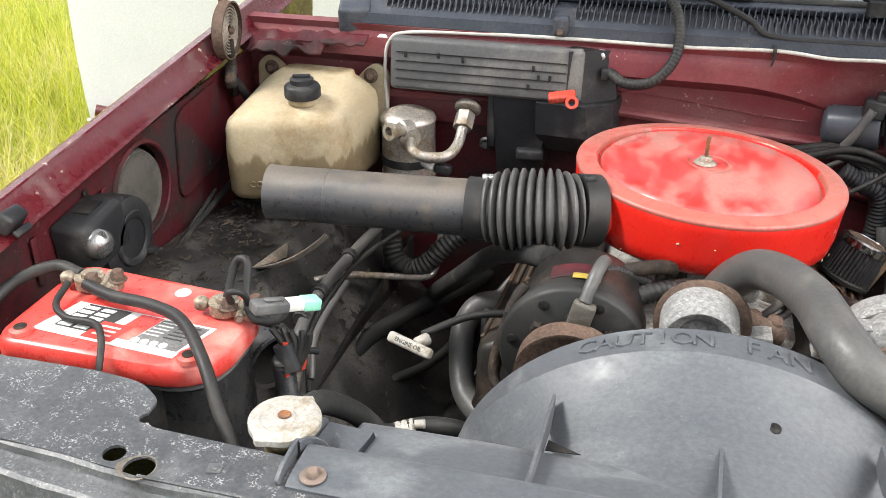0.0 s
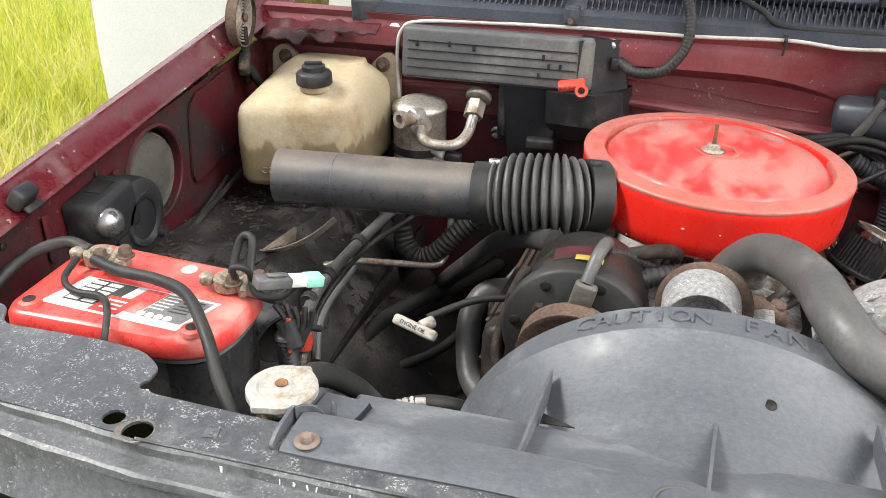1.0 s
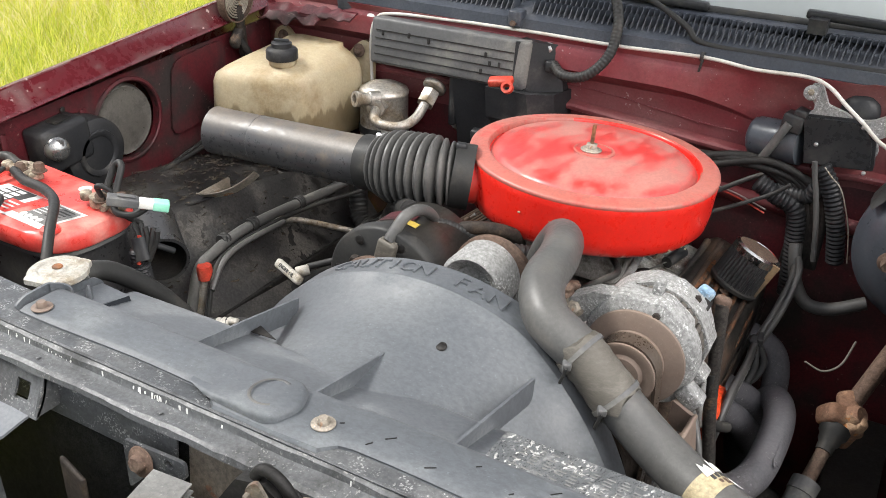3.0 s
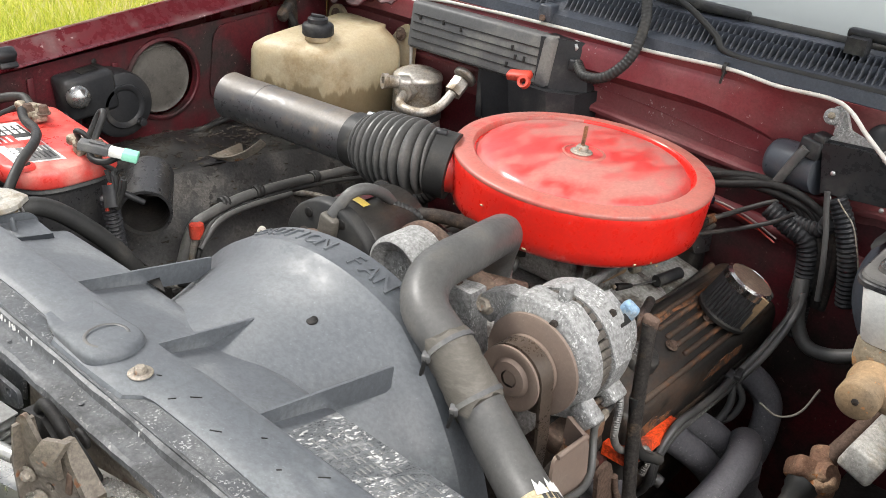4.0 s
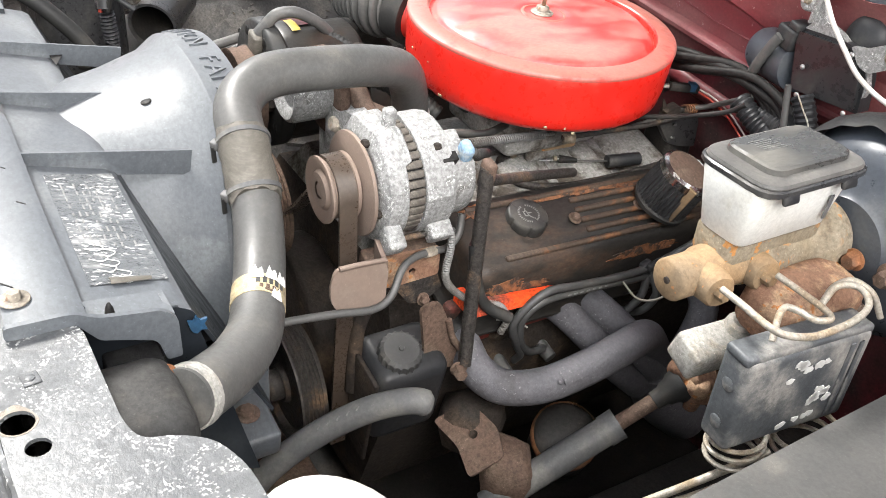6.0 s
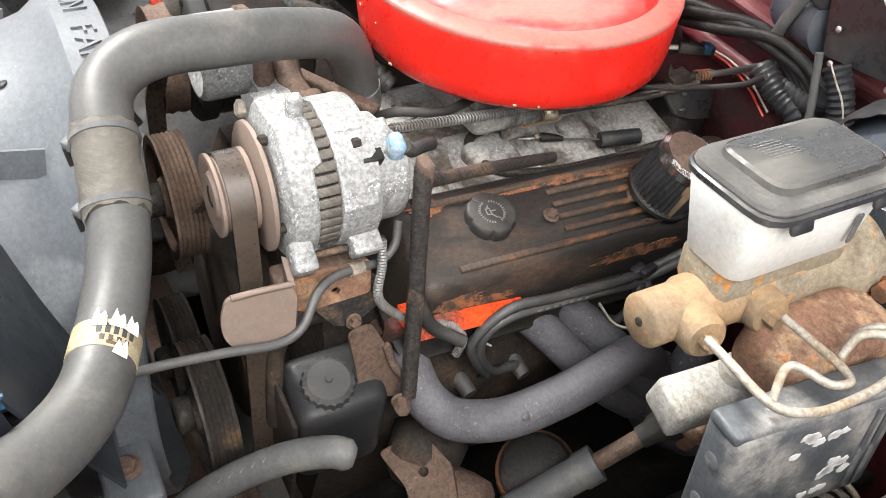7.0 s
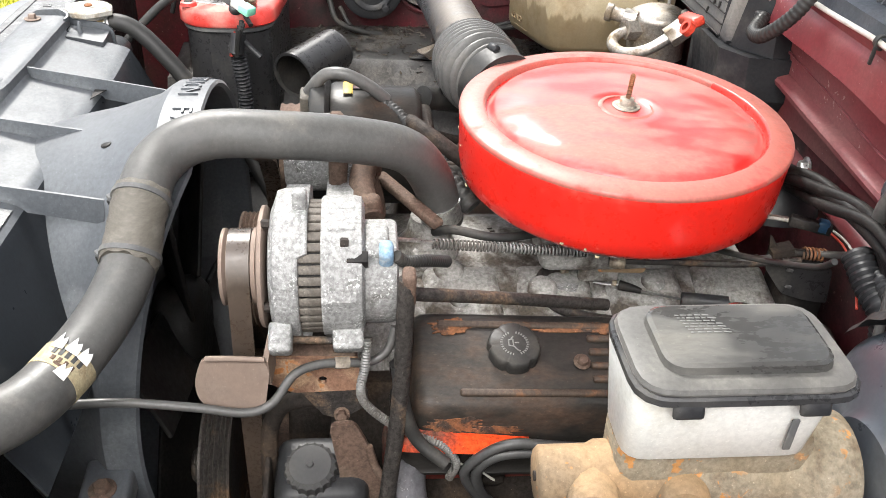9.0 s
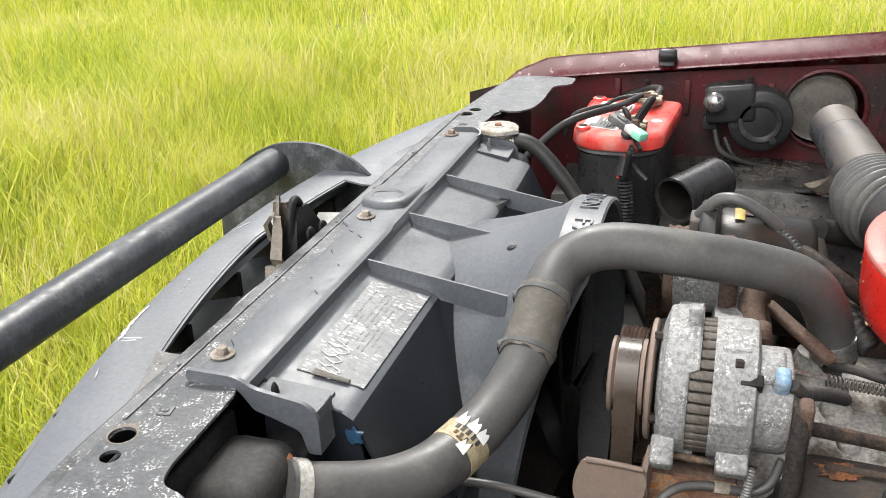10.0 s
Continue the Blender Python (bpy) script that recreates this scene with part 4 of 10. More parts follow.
def bay_bottom():
    """Wheel-arch liner, trays, rails and the dark underside."""
    debris()

    solo("wheel_arch_liner", sheet(liner, 34, 30, (0, 0, -0.004)), "liner", "black plastic wheel arch liner strewn with dry debris", "liner", "structure")

    def liner_r(u, v):
        y = 0.18 + 0.84 * v
        k = u
        z = 0.905 - 0.02 * k if k < 0.72 else 0.89 - 0.40 * ((k - 0.72) / 0.28) ** 1.2
        return (0.860 - (0.215 + 0.03 * v) * min(1, k / 0.72) - 0.05 * max(0, (k - 0.72) / 0.28), y, z)

    solo("wheel_arch_liner", sheet(liner_r, 24, 16, (0, 0, -0.004)), "rubber", "smooth grey painted wheel arch beside the engine", "liner", "structure")
    w = thing("washer_bottle", (0.72, 0.47, 0.89), "white plastic bottle top on the wheel arch", "bottle")
    part("bottle_body", lathe([(0, 0.052), (0.035, 0.050), (0.058, 0.040), (0.066, 0.020), (0.067, 0.0), (0, 0)], (0.732, 0.452, 0.880), (0, 0, 1), 36), "white_wire", w)
    part("filler_nub", box((0.010, 0.014, 0.016), (0.716, 0.477, 0.936), (0, 0, 20), 0.003), "white_wire", w)
    u = solo("bay_floor", box((1.8, 1.5, 0.02), (-0.02, 0.50, 0.30), (0, 0, 0), 0.004), "black", "dark oily underside of the engine bay", "engine bay floor", "structure")
    for x, h in ((-0.60, 0.42), (0.66, 0.27)):
        solo("wheel_well", box((0.012, 1.30, h), (x, 0.46, 0.30 + h / 2), (0, 0, 0), 0.004), "black", "dark grimy side of the wheel well", "wheel well", "structure")
    for x in (-0.40, 0.43):
        r = thing("frame_rail", (x, 0.4, 0.40), "brown rusty steel frame rail under the engine", "frame rail", kind="structure")
        part("rail", box((0.07, 1.4, 0.13), (x, 0.40, 0.47), (0, 0, 0), 0.010), "block", r)
        part("rail_lip", box((0.09, 1.3, 0.012), (x, 0.40, 0.54), (0, 0, 0), 0.004), "black", r)
    solo("crossmember", box((0.80, 0.12, 0.09), (0.0, 0.30, 0.42), (0, 0, 0), 0.016), "rust", "brown rusty crossmember under the engine", "crossmember", "structure")


def radiator_support():
    g = thing("radiator_support", (0, 0, 0.5), "black steel radiator support flecked with pale corrosion", "radiator support", kind="structure")
    rear = [(0.80, 0.125), (0.745, 0.125), (0.735, 0.100), (0.615, 0.102), (0.575, 0.100), (0.545, 0.088), (0.531, 0.066), (0.526, 0.046), (0.505, 0.040), (0.40, 0.038), (0.38, 0.028), (-0.40, 0.024), (-0.50, 0.028), (-0.545, 0.030), (-0.557, 0.045), (-0.555, 0.066), (-0.585, 0.088), (-0.64, 0.094), (-0.76, 0.092), (-0.775, 0.125), (-0.835, 0.125)]
    front = [(-0.84, 0.01), (-0.78, -0.012), (-0.60, -0.022), (-0.50, -0.032), (0.44, -0.032), (0.52, -0.031), (0.60, -0.026), (0.76, -0.020), (0.81, 0.01)]
    out = round_poly(rear + front, 0.016, 3)
    holes = [(-0.555, -0.010, 0.0105), (-0.524, -0.021, 0.014), (0.479, -0.020, 0.0112), (0.506, -0.012, 0.0082), (-0.553, 0.040, 0.007)]
    part("top_plate", plate(out, 1.046, 0.003, holes), "support", g)

    def channel(u, v):
        x = -0.80 + 1.52 * u
        back = 0.03 * max(0, (abs(x) - 0.5) / 0.3)
        prof = [(-0.032, 1.0450), (-0.0365, 1.0430), (-0.038, 1.0360), (-0.041, 1.0330), (-0.057, 1.0342), (-0.0610, 1.0320), (-0.0620, 1.0260), (-0.058, 1.0235)]
        q = v * 7
        i = min(6, int(q))
        k = q - i
        dent = 0.0012 * noise.noise(Vector((x * 14, v * 3, 0))) + 0.0008 * noise.noise(Vector((x * 60, v * 9, 0)))
        return (x, prof[i][0] * (1 - k) + prof[i + 1][0] * k + back + dent, prof[i][1] * (1 - k) + prof[i + 1][1] * k + dent)

    part("front_channel", sheet(channel, 130, 14, (0, 0.002, -0.002)), "channel", g, sharp=30)

    def web(u, v, s):
        x = 0.268 + 0.44 * u
        back = 0.03 * max(0, (abs(x) - 0.5) / 0.3)
        return (x if s > 0 else -x - 0.035, -0.0585 - 0.019 * v + 0.004 * math.sin(math.pi * v) + back, 1.026 - 0.044 * v + 0.001 * noise.noise(Vector((x * 25, v * 4, 2))))

    for s in (1, -1):
        skirt = sheet(lambda u, v, s=s: web(u, v, s), 44, 9, (0, 0.003, 0))
        slot = [f for f in skirt.faces if 0.286 < s * (f.calc_center_median().x + (0.0175 if s < 0 else 0)) + (-0.0175 if s < 0 else 0) < 0.306 and 0.992 < f.calc_center_median().z < 1.013]
        bmesh.ops.delete(skirt, geom=slot, context="FACES")
        part("front_skirt", skirt, "channel", g, "scuffed skirt below the channel with a square slot")
        e = 0.266 if s > 0 else -0.303
        part("skirt_end", loft([[(x, -0.030, 1.026), (x, -0.058, 1.026), (x, -0.076, 0.984), (x, -0.040, 0.984)] for x in (e, e + s * 0.0035)]), "channel", g)
    part("rear_web", box((0.22, 0.004, 0.085), (-0.010, -0.050, 0.983), (-6, 0, 0), 0.0015), "stained", g, "brown stained web behind the latch")
    part("rear_web", box((0.40, 0.004, 0.060), (-0.34, -0.044, 1.0), (-6, 0, 0), 0.0015), "support", g)
    rng = random.Random(2)
    for i in range(5):
        part("channel_rivet", disc((-0.34 + 0.17 * i + rng.uniform(-0.02, 0.02), -0.049, 1.0350), (0, 0, 1), 0.0026, 0.0008, 0.4, 10), "channel", g)
    for x, y in ((-0.46, -0.006), (0.44, -0.005)):
        part("clip_nut", merge(box((0.013, 0.012, 0.0012), (x, y, 1.0466), (0, 0, 8), 0.0004), disc((x, y, 1.047), (0, 0, 1), 0.0032, 0.0012, 0.2, 12)), "channel", g)
    for hx, hy, hr in ((0.479, -0.020, 0.0112), (-0.524, -0.021, 0.014)):
        ring = [(hx + math.cos(q * math.tau / 22) * (hr + 0.0012 + 0.0075 * (0.6 + 0.4 * rng.random()) * max(0.0, -math.cos(q * math.tau / 22 - 0.5))), hy + math.sin(q * math.tau / 22) * (hr + 0.0012 + 0.001 * rng.random())) for q in range(22)]
        part("rust_stain", plate(ring, 1.0462, 0.0004, [(hx, hy, hr)]), "stained", g, "tan rust stain round a hole")
    for _ in range(34):
        x = rng.choice((rng.gauss(-0.30, 0.035), rng.gauss(-0.17, 0.02), rng.uniform(-0.45, 0.40)))
        part("paint_chip", box((rng.uniform(0.0008, 0.0022), 0.0012, rng.uniform(0.003, 0.007)), (x, -0.0372, 1.0385), (-12, rng.uniform(-14, 14), 0), 0), "paper", g, "pale chip in the paint")
    part("edge_bead", tube([(-0.52, -0.031, 1.0464), (-0.2, -0.032, 1.0464), (0.2, -0.032, 1.0464), (0.46, -0.031, 1.0464)], 0.0016, 6, 6), "channel", g)
    for x in (-0.62, 0.60):
        part("side_web", box((0.40, 0.012, 0.50), (x, 0.03, 0.78), (0, 0, 0), 0.004), "black", g)
    part("condenser", box((1.06, 0.012, 0.52), (0.0, -0.030, 0.735), (0, 0, 0), 0.003), "core", g)
    # unseen black panel, added to keep front light out of the grille opening
    part("front_light_block", box((1.40, 0.012, 0.34), (0.0, -0.215, 0.55), (0, 0, 0), 0.004), "black", g)
    part("under_tray", box((1.40, 0.22, 0.012), (0.0, -0.11, 0.40), (0, 0, 0), 0.004), "black", g)
    part("centre_stay", tube([(0.215, -0.050, 1.015), (0.222, -0.062, 0.93), (0.225, -0.07, 0.70)], 0.009, 8, 4), "block", g)
    # the bonnet latch: a rusty folded plate, a greasy claw and its cable
    b = thing("latch_bracket", (0.03, -0.09, 0.94), "rusty bonnet latch with a greasy claw before the radiator", "latch")
    face = Matrix(((0.955, 0, -0.296, 0), (0.296, 0, 0.955, -0.1145), (0, 1, 0, 0), (0, 0, 0, 1)))
    part("latch_plate", plate(round_poly([(0.012, 0.966), (0.008, 1.030), (0.010, 1.072), (0.020, 1.080), (0.030, 1.058), (0.038, 1.046), (0.056, 1.052), (0.062, 1.036), (0.070, 1.000), (0.083, 0.974), (0.074, 0.964)], [0.003, 0.008, 0.005, 0.005, 0.005, 0.006, 0.005, 0.006, 0.006, 0.005, 0.003], 4), 0, 0.004, [(0.036, 1.012, 0.0045)], face), "stained", b, "brown stained latch plate", sharp=30)
    part("side_fold", loft([[(0.010, -0.124, z), (0.014, -0.124, z), (0.012, -0.098, z), (0.008, -0.098, z)] for z in (0.966, 1.030)] + [[(0.012, -0.120, 1.068), (0.016, -0.120, 1.068), (0.014, -0.102, 1.068), (0.010, -0.102, 1.068)]]), "stained", b)
    part("plate_lip", plate(round_poly([(0.066, 1.004), (0.071, 1.004), (0.086, 0.974), (0.080, 0.972)], 0.001), -0.004, 0.012, (), face), "stained", b)
    part("hook_tab", loft([[(0.034, -0.116, 1.030), (0.056, -0.109, 1.032), (0.056, -0.104, 1.032), (0.034, -0.111, 1.030)], [(0.036, -0.120, 1.050), (0.060, -0.112, 1.054), (0.060, -0.106, 1.054), (0.036, -0.114, 1.050)], [(0.040, -0.110, 1.064), (0.062, -0.101, 1.068), (0.062, -0.096, 1.068), (0.040, -0.105, 1.064)]]), "stained", b, "folded rusty hook tab")
    part("claw", loft([[(-0.040, -0.100, 0.985), (0.052, -0.092, 0.985), (0.052, -0.074, 0.985), (-0.040, -0.080, 0.985)], [(-0.038, -0.104, 1.022), (0.050, -0.096, 1.022), (0.050, -0.074, 1.022), (-0.038, -0.080, 1.022)], [(-0.022, -0.102, 1.046), (0.034, -0.097, 1.048), (0.034, -0.080, 1.048), (-0.022, -0.084, 1.046)], [(-0.014, -0.100, 1.058), (0.012, -0.097, 1.062), (0.012, -0.084, 1.062), (-0.014, -0.087, 1.058)]]), "black", b, "greasy black latch claw", sharp=30)
    part("claw_finger", tube([(0.044, -0.086, 1.015), (0.038, -0.088, 1.045), (0.026, -0.090, 1.066), (0.010, -0.091, 1.072), (0.0, -0.091, 1.062)], 0.0055, 8, 4), "black", b)
    for x, z, r in ((0.020, 1.030, 0.010), (-0.016, 1.024, 0.011), (0.034, 1.000, 0.009)):
        part("claw_pivot", disc((x, -0.072, z), (0, 1, 0.1), r, 0.006, 0.3, 14), "black", b)
    part("side_arm", loft([[(0.058, -0.100, 0.992), (0.064, -0.098, 0.992), (0.064, -0.076, 0.992), (0.058, -0.078, 0.992)], [(0.072, -0.100, 1.018), (0.078, -0.098, 1.018), (0.078, -0.082, 1.018), (0.072, -0.084, 1.018)], [(0.056, -0.102, 1.046), (0.062, -0.100, 1.046), (0.062, -0.086, 1.046), (0.056, -0.088, 1.046)], [(0.050, -0.100, 1.064), (0.055, -0.099, 1.064), (0.055, -0.090, 1.064), (0.050, -0.092, 1.064)]]), "stained", b, "worn side arm")
    for x, y, z in ((0.018, -0.1150, 1.020), (0.028, -0.112, 1.000)):
        part("latch_bolt", hexbolt((x, y, z), (0.296, -0.955, 0), 0.0048, 0.005, 0.0075), "zinc", b)
    part("rust_streak", box((0.006, 0.003, 0.024), (0.058, -0.1015, 1.026), (0, 14, 17), 0.0012), "rust", b)
    part("cable_end", tube([(0.070, -0.088, 1.003), (0.090, -0.079, 1.007)], 0.0075, 10, 2), "zinc", b)
    solo("latch_cable", tube([(0.080, -0.083, 1.004), (0.125, -0.074, 1.014), (0.175, -0.068, 1.022), (0.225, -0.062, 1.027), (0.262, -0.053, 1.029)], 0.0037, 10, 6), "pale_alloy", "grey sleeved bonnet latch cable clipped to the support", "cable")
    c = thing("cooler_box", (0.03, -0.09, 0.72), "grimy alloy tank below the bonnet latch", "cooler")
    tank = [(-0.040, -0.136), (0.082, -0.104), (0.108, -0.052), (0.094, -0.046), (-0.060, -0.076)]
    part("tank", loft([[(x * k + 0.02 * (1 - k), y * k - 0.09 * (1 - k), z) for x, y in round_poly(tank, [0.02, 0.016, 0.012, 0.01, 0.02], 4)] for k, z in ((0.80, 0.925), (0.94, 0.930), (0.99, 0.940), (1.0, 0.950), (1.0, 0.984), (0.985, 0.993), (0.95, 0.997))]), "grimy_alloy", c, sharp=40)
    part("tank_foot", loft([[(x * k + 0.02 * (1 - k), y * k - 0.09 * (1 - k), z) for x, y in round_poly(tank, 0.012, 3)] for k, z in ((0.40, 0.80), (0.55, 0.88), (0.78, 0.926))]), "black", c, "dark underside")
    part("strap", tube([(0.004, -0.118, 1.030), (-0.022, -0.128, 1.030), (-0.044, -0.136, 1.006), (-0.050, -0.138, 0.975), (-0.046, -0.136, 0.945)], 0.0065, 10, 5), "grimy_alloy", c, "bent grey strap")
    part("foot_pad", box((0.030, 0.014, 0.012), (0.017, -0.134, 0.930), (0, 0, 16), 0.003), "plastic", c)
    fin = None
    for q in range(14):
        if fin is None:
            fin = part("cooler_fin", box((0.040, 0.044, 0.0020), (-0.108, -0.100, 0.998), (0, 8, 12), 0), "conduit", c)
        else:
            d = fin.copy()
            scene.collection.objects.link(d)
            d.matrix_basis = Matrix.Translation(Vector((0.0006 * q, 0, -0.008 * q))) @ fin.matrix_basis
    part("mount_plate", plate(round_poly([(-0.19, 0.94), (-0.19, 1.0), (-0.11, 1.005), (-0.11, 0.985), (-0.16, 0.97)], 0.006, 3), 0, 0.004, [(-0.13, 0.995, 0.005)], Matrix(((1, 0, 0, 0), (0, 0, 1, -0.062), (0, 1, 0, 0), (0, 0, 0, 1)))), "support", c)
    part("mount_bolt", hexbolt((-0.165, -0.068, 0.985), (0, -1, 0.2), 0.009, 0.008, 0.016), "rust", c, "rusty mounting bolt")
    s = thing("horn", (-0.25, -0.10, 0.80), "dusty black horn on a steel bracket before the radiator", "horn")
    part("bracket", box((0.05, 0.006, 0.12), (-0.24, -0.09, 0.90), (0, 0, -15), 0.003), "block", s)
    part("bell", lathe([(0.0, 0.0), (0.012, 0.01), (0.03, 0.03), (0.05, 0.035), (0.052, 0.03)], (-0.25, -0.10, 0.84), (0, -0.6, -1), 24), "black", s)
    part("coil_body", disc((-0.25, -0.085, 0.84), (0, 0.6, 1), 0.032, 0.03, 0.2), "black", s)


def header_panel():
    g = thing("header_panel", (0, -0.15, 0.9), "grey scuffed grille header panel with chipped pale scratches", "grille panel", kind="structure")

    def edge(x):
        return -0.246 + 0.30 * (x + 0.10) ** 2

    def deep(x):
        return 0.052 + 0.05 * abs(x + 0.06)

    def f(u, v):
        x = -0.80 + 1.52 * u
        y0, d = edge(x), deep(x)
        prof = [(d - 0.003, 0.976), (d - 0.0005, 0.979), (d - 0.001, 0.9842), (0.008, 0.985), (0.0045, 0.983), (0.0030, 0.976), (0.0035, 0.950)]
        q = v * 6
        i = min(5, int(q))
        k = q - i
        return (x, y0 + prof[i][0] * (1 - k) + prof[i + 1][0] * k, prof[i][1] * (1 - k) + prof[i + 1][1] * k + 0.0006 * noise.noise(Vector((x * 7, v * 2, 1))))

    part("panel_skin", sheet(f, 76, 14, (0, 0.003, -0.002)), "header", g)

    def filler(a, b, rear):
        return sheet(lambda u, v: (a + (b - a) * u + (0.012 * (1 - v) if a > 0 and u == 0 else 0), (edge(a + (b - a) * u) + deep(a + (b - a) * u) - 0.003) * (1 - v) + rear * v, 0.9835 - 0.006 * math.sin(math.pi * v) + 0.0012 * noise.noise(Vector((u * 9, v * 4, a)))), 22, 6, (0, 0, -0.003))

    part("filler_panel", filler(0.244, 0.72, -0.068), "scuffed", g, "brown-grey scuffed filler panel")
    part("filler_panel", filler(-0.80, -0.315, -0.074), "header", g, "grey filler panel joining the support")
    part("filler_crease", tube([(0.262, -0.080, 0.985), (0.31, -0.078, 0.985), (0.37, -0.080, 0.985), (0.43, -0.079, 0.985), (0.52, -0.072, 0.985)], 0.0016, 6, 6), "black", g, "dark gap along the filler panel")
    gr = thing("grille", (0, -0.20, 0.7), "dark grey plastic radiator grille of wide slats", "grille", kind="structure")
    for i in range(5):
        part("slat", sheet(lambda u, v, z=0.958 - 0.046 * i: (-0.62 + 1.22 * u, edge(-0.62 + 1.22 * u) + 0.050 - 0.080 * v, z + 0.010 - 0.020 * v), 30, 2, (0, 0.004, -0.007)), "header", gr)
    for x in (-0.45, -0.30, -0.15, 0.0, 0.15, 0.235, 0.35, 0.45):
        part("upright", box((0.012, 0.075, 0.235), (x, edge(x) + 0.014, 0.836), (0, 0, 0), 0.002), "black", gr)
    # pale gouges in the panel's paint
    rng = random.Random(31)
    for x0, d0, x1, d1, wide in ((0.168, 0.012, 0.205, 0.009, 0.0035), (0.195, 0.010, 0.235, 0.010, 0.0050), (0.228, 0.010, 0.252, 0.012, 0.0060), (0.246, 0.014, 0.240, 0.036, 0.0035), (0.252, 0.016, 0.246, 0.032, 0.0020), (0.090, 0.028, 0.096, 0.029, 0.0016), (0.108, 0.030, 0.113, 0.031, 0.0016), (0.125, 0.033, 0.128, 0.034, 0.0016), (-0.10, 0.020, -0.07, 0.012, 0.0016), (0.31, 0.016, 0.33, 0.020, 0.0016)):
        side_a, side_b = [], []
        for q in range(8):
            k = q / 7
            x = x0 + (x1 - x0) * k
            y = edge(x) + d0 + (d1 - d0) * k + rng.uniform(-0.3, 0.3) * wide
            w = wide * rng.uniform(0.15, 0.6) * math.sin(math.pi * (0.08 + 0.84 * k))
            side_a.append((x - 0.3 * w, y - w))
            side_b.append((x + 0.3 * w, y + w))
        part("paint_gouge", plate(side_a + side_b[::-1], 0.9862, 0.0016), "paper", g, "pale gouge in the paint")
    lamp = thing("headlamp", (0.575, 0.165, 0.88), "pale clear headlamp back beside the radiator support", "headlamp")
    part("lens_back", lathe([(0.0, 0.05), (0.05, 0.045), (0.08, 0.02), (0.088, -0.02), (0.085, -0.03)], (0.575, 0.165, 0.890), (0.2, 0.35, 0.9), 32), "white_plastic", lamp)
    part("bowl_rim", lathe([(0.088, -0.03), (0.096, -0.03), (0.096, -0.022), (0.088, -0.02)], (0.575, 0.165, 0.890), (0.2, 0.35, 0.9), 32), "plastic_grey", lamp)
    b = thing("bull_bar", (0.0, -0.30, 0.6), "black tubular bull bar before the grille", "bull bar")
    part("top_tube", tube([(0.95, -0.285, 0.93), (0.75, -0.295, 0.985), (0.45, -0.30, 1.0), (0.1, -0.306, 0.998), (-0.352, -0.312, 0.990)], 0.027, 20, 8), "bar_black", b)
    part("side_plate", plate(round_poly([(-0.44, 0.56), (-0.43, 0.90), (-0.385, 0.985), (-0.31, 1.028), (-0.225, 1.030), (-0.165, 1.006), (-0.10, 0.94), (-0.09, 0.56)], [0.01, 0.04, 0.05, 0.05, 0.05, 0.05, 0.03, 0.01], 6), -0.352, 0.008, (), Matrix(((0, 0, 1, 0), (1, 0, 0, 0), (0, 1, 0, 0), (0, 0, 0, 1)))), "bar_black", b, "rounded dark end plate")
    part("lower_tube", tube([(0.75, -0.30, 0.55), (0.0, -0.31, 0.54), (-0.352, -0.30, 0.55)], 0.026, 14, 6), "bar_black", b)
    part("side_upright", tube([(0.95, -0.285, 0.93), (0.97, -0.28, 0.8), (0.90, -0.29, 0.6), (0.75, -0.30, 0.55)], 0.026, 14, 6), "bar_black", b)


ground()
grass()
white_panel()
wing(-1, "front_wing", "glossy maroon front wing with a turned-in lip")
wing(1, "front_wing", "maroon front wing under the camera side of the bay")
inner_wall(-1)
inner_wall(1)
firewall()
cowl()
hood()
bay_bottom()
radiator_support()
header_panel()


# ---------- cooling: shroud, radiator, hoses ----------
SX, SZ = -0.045, 0.782  # the fan's axis


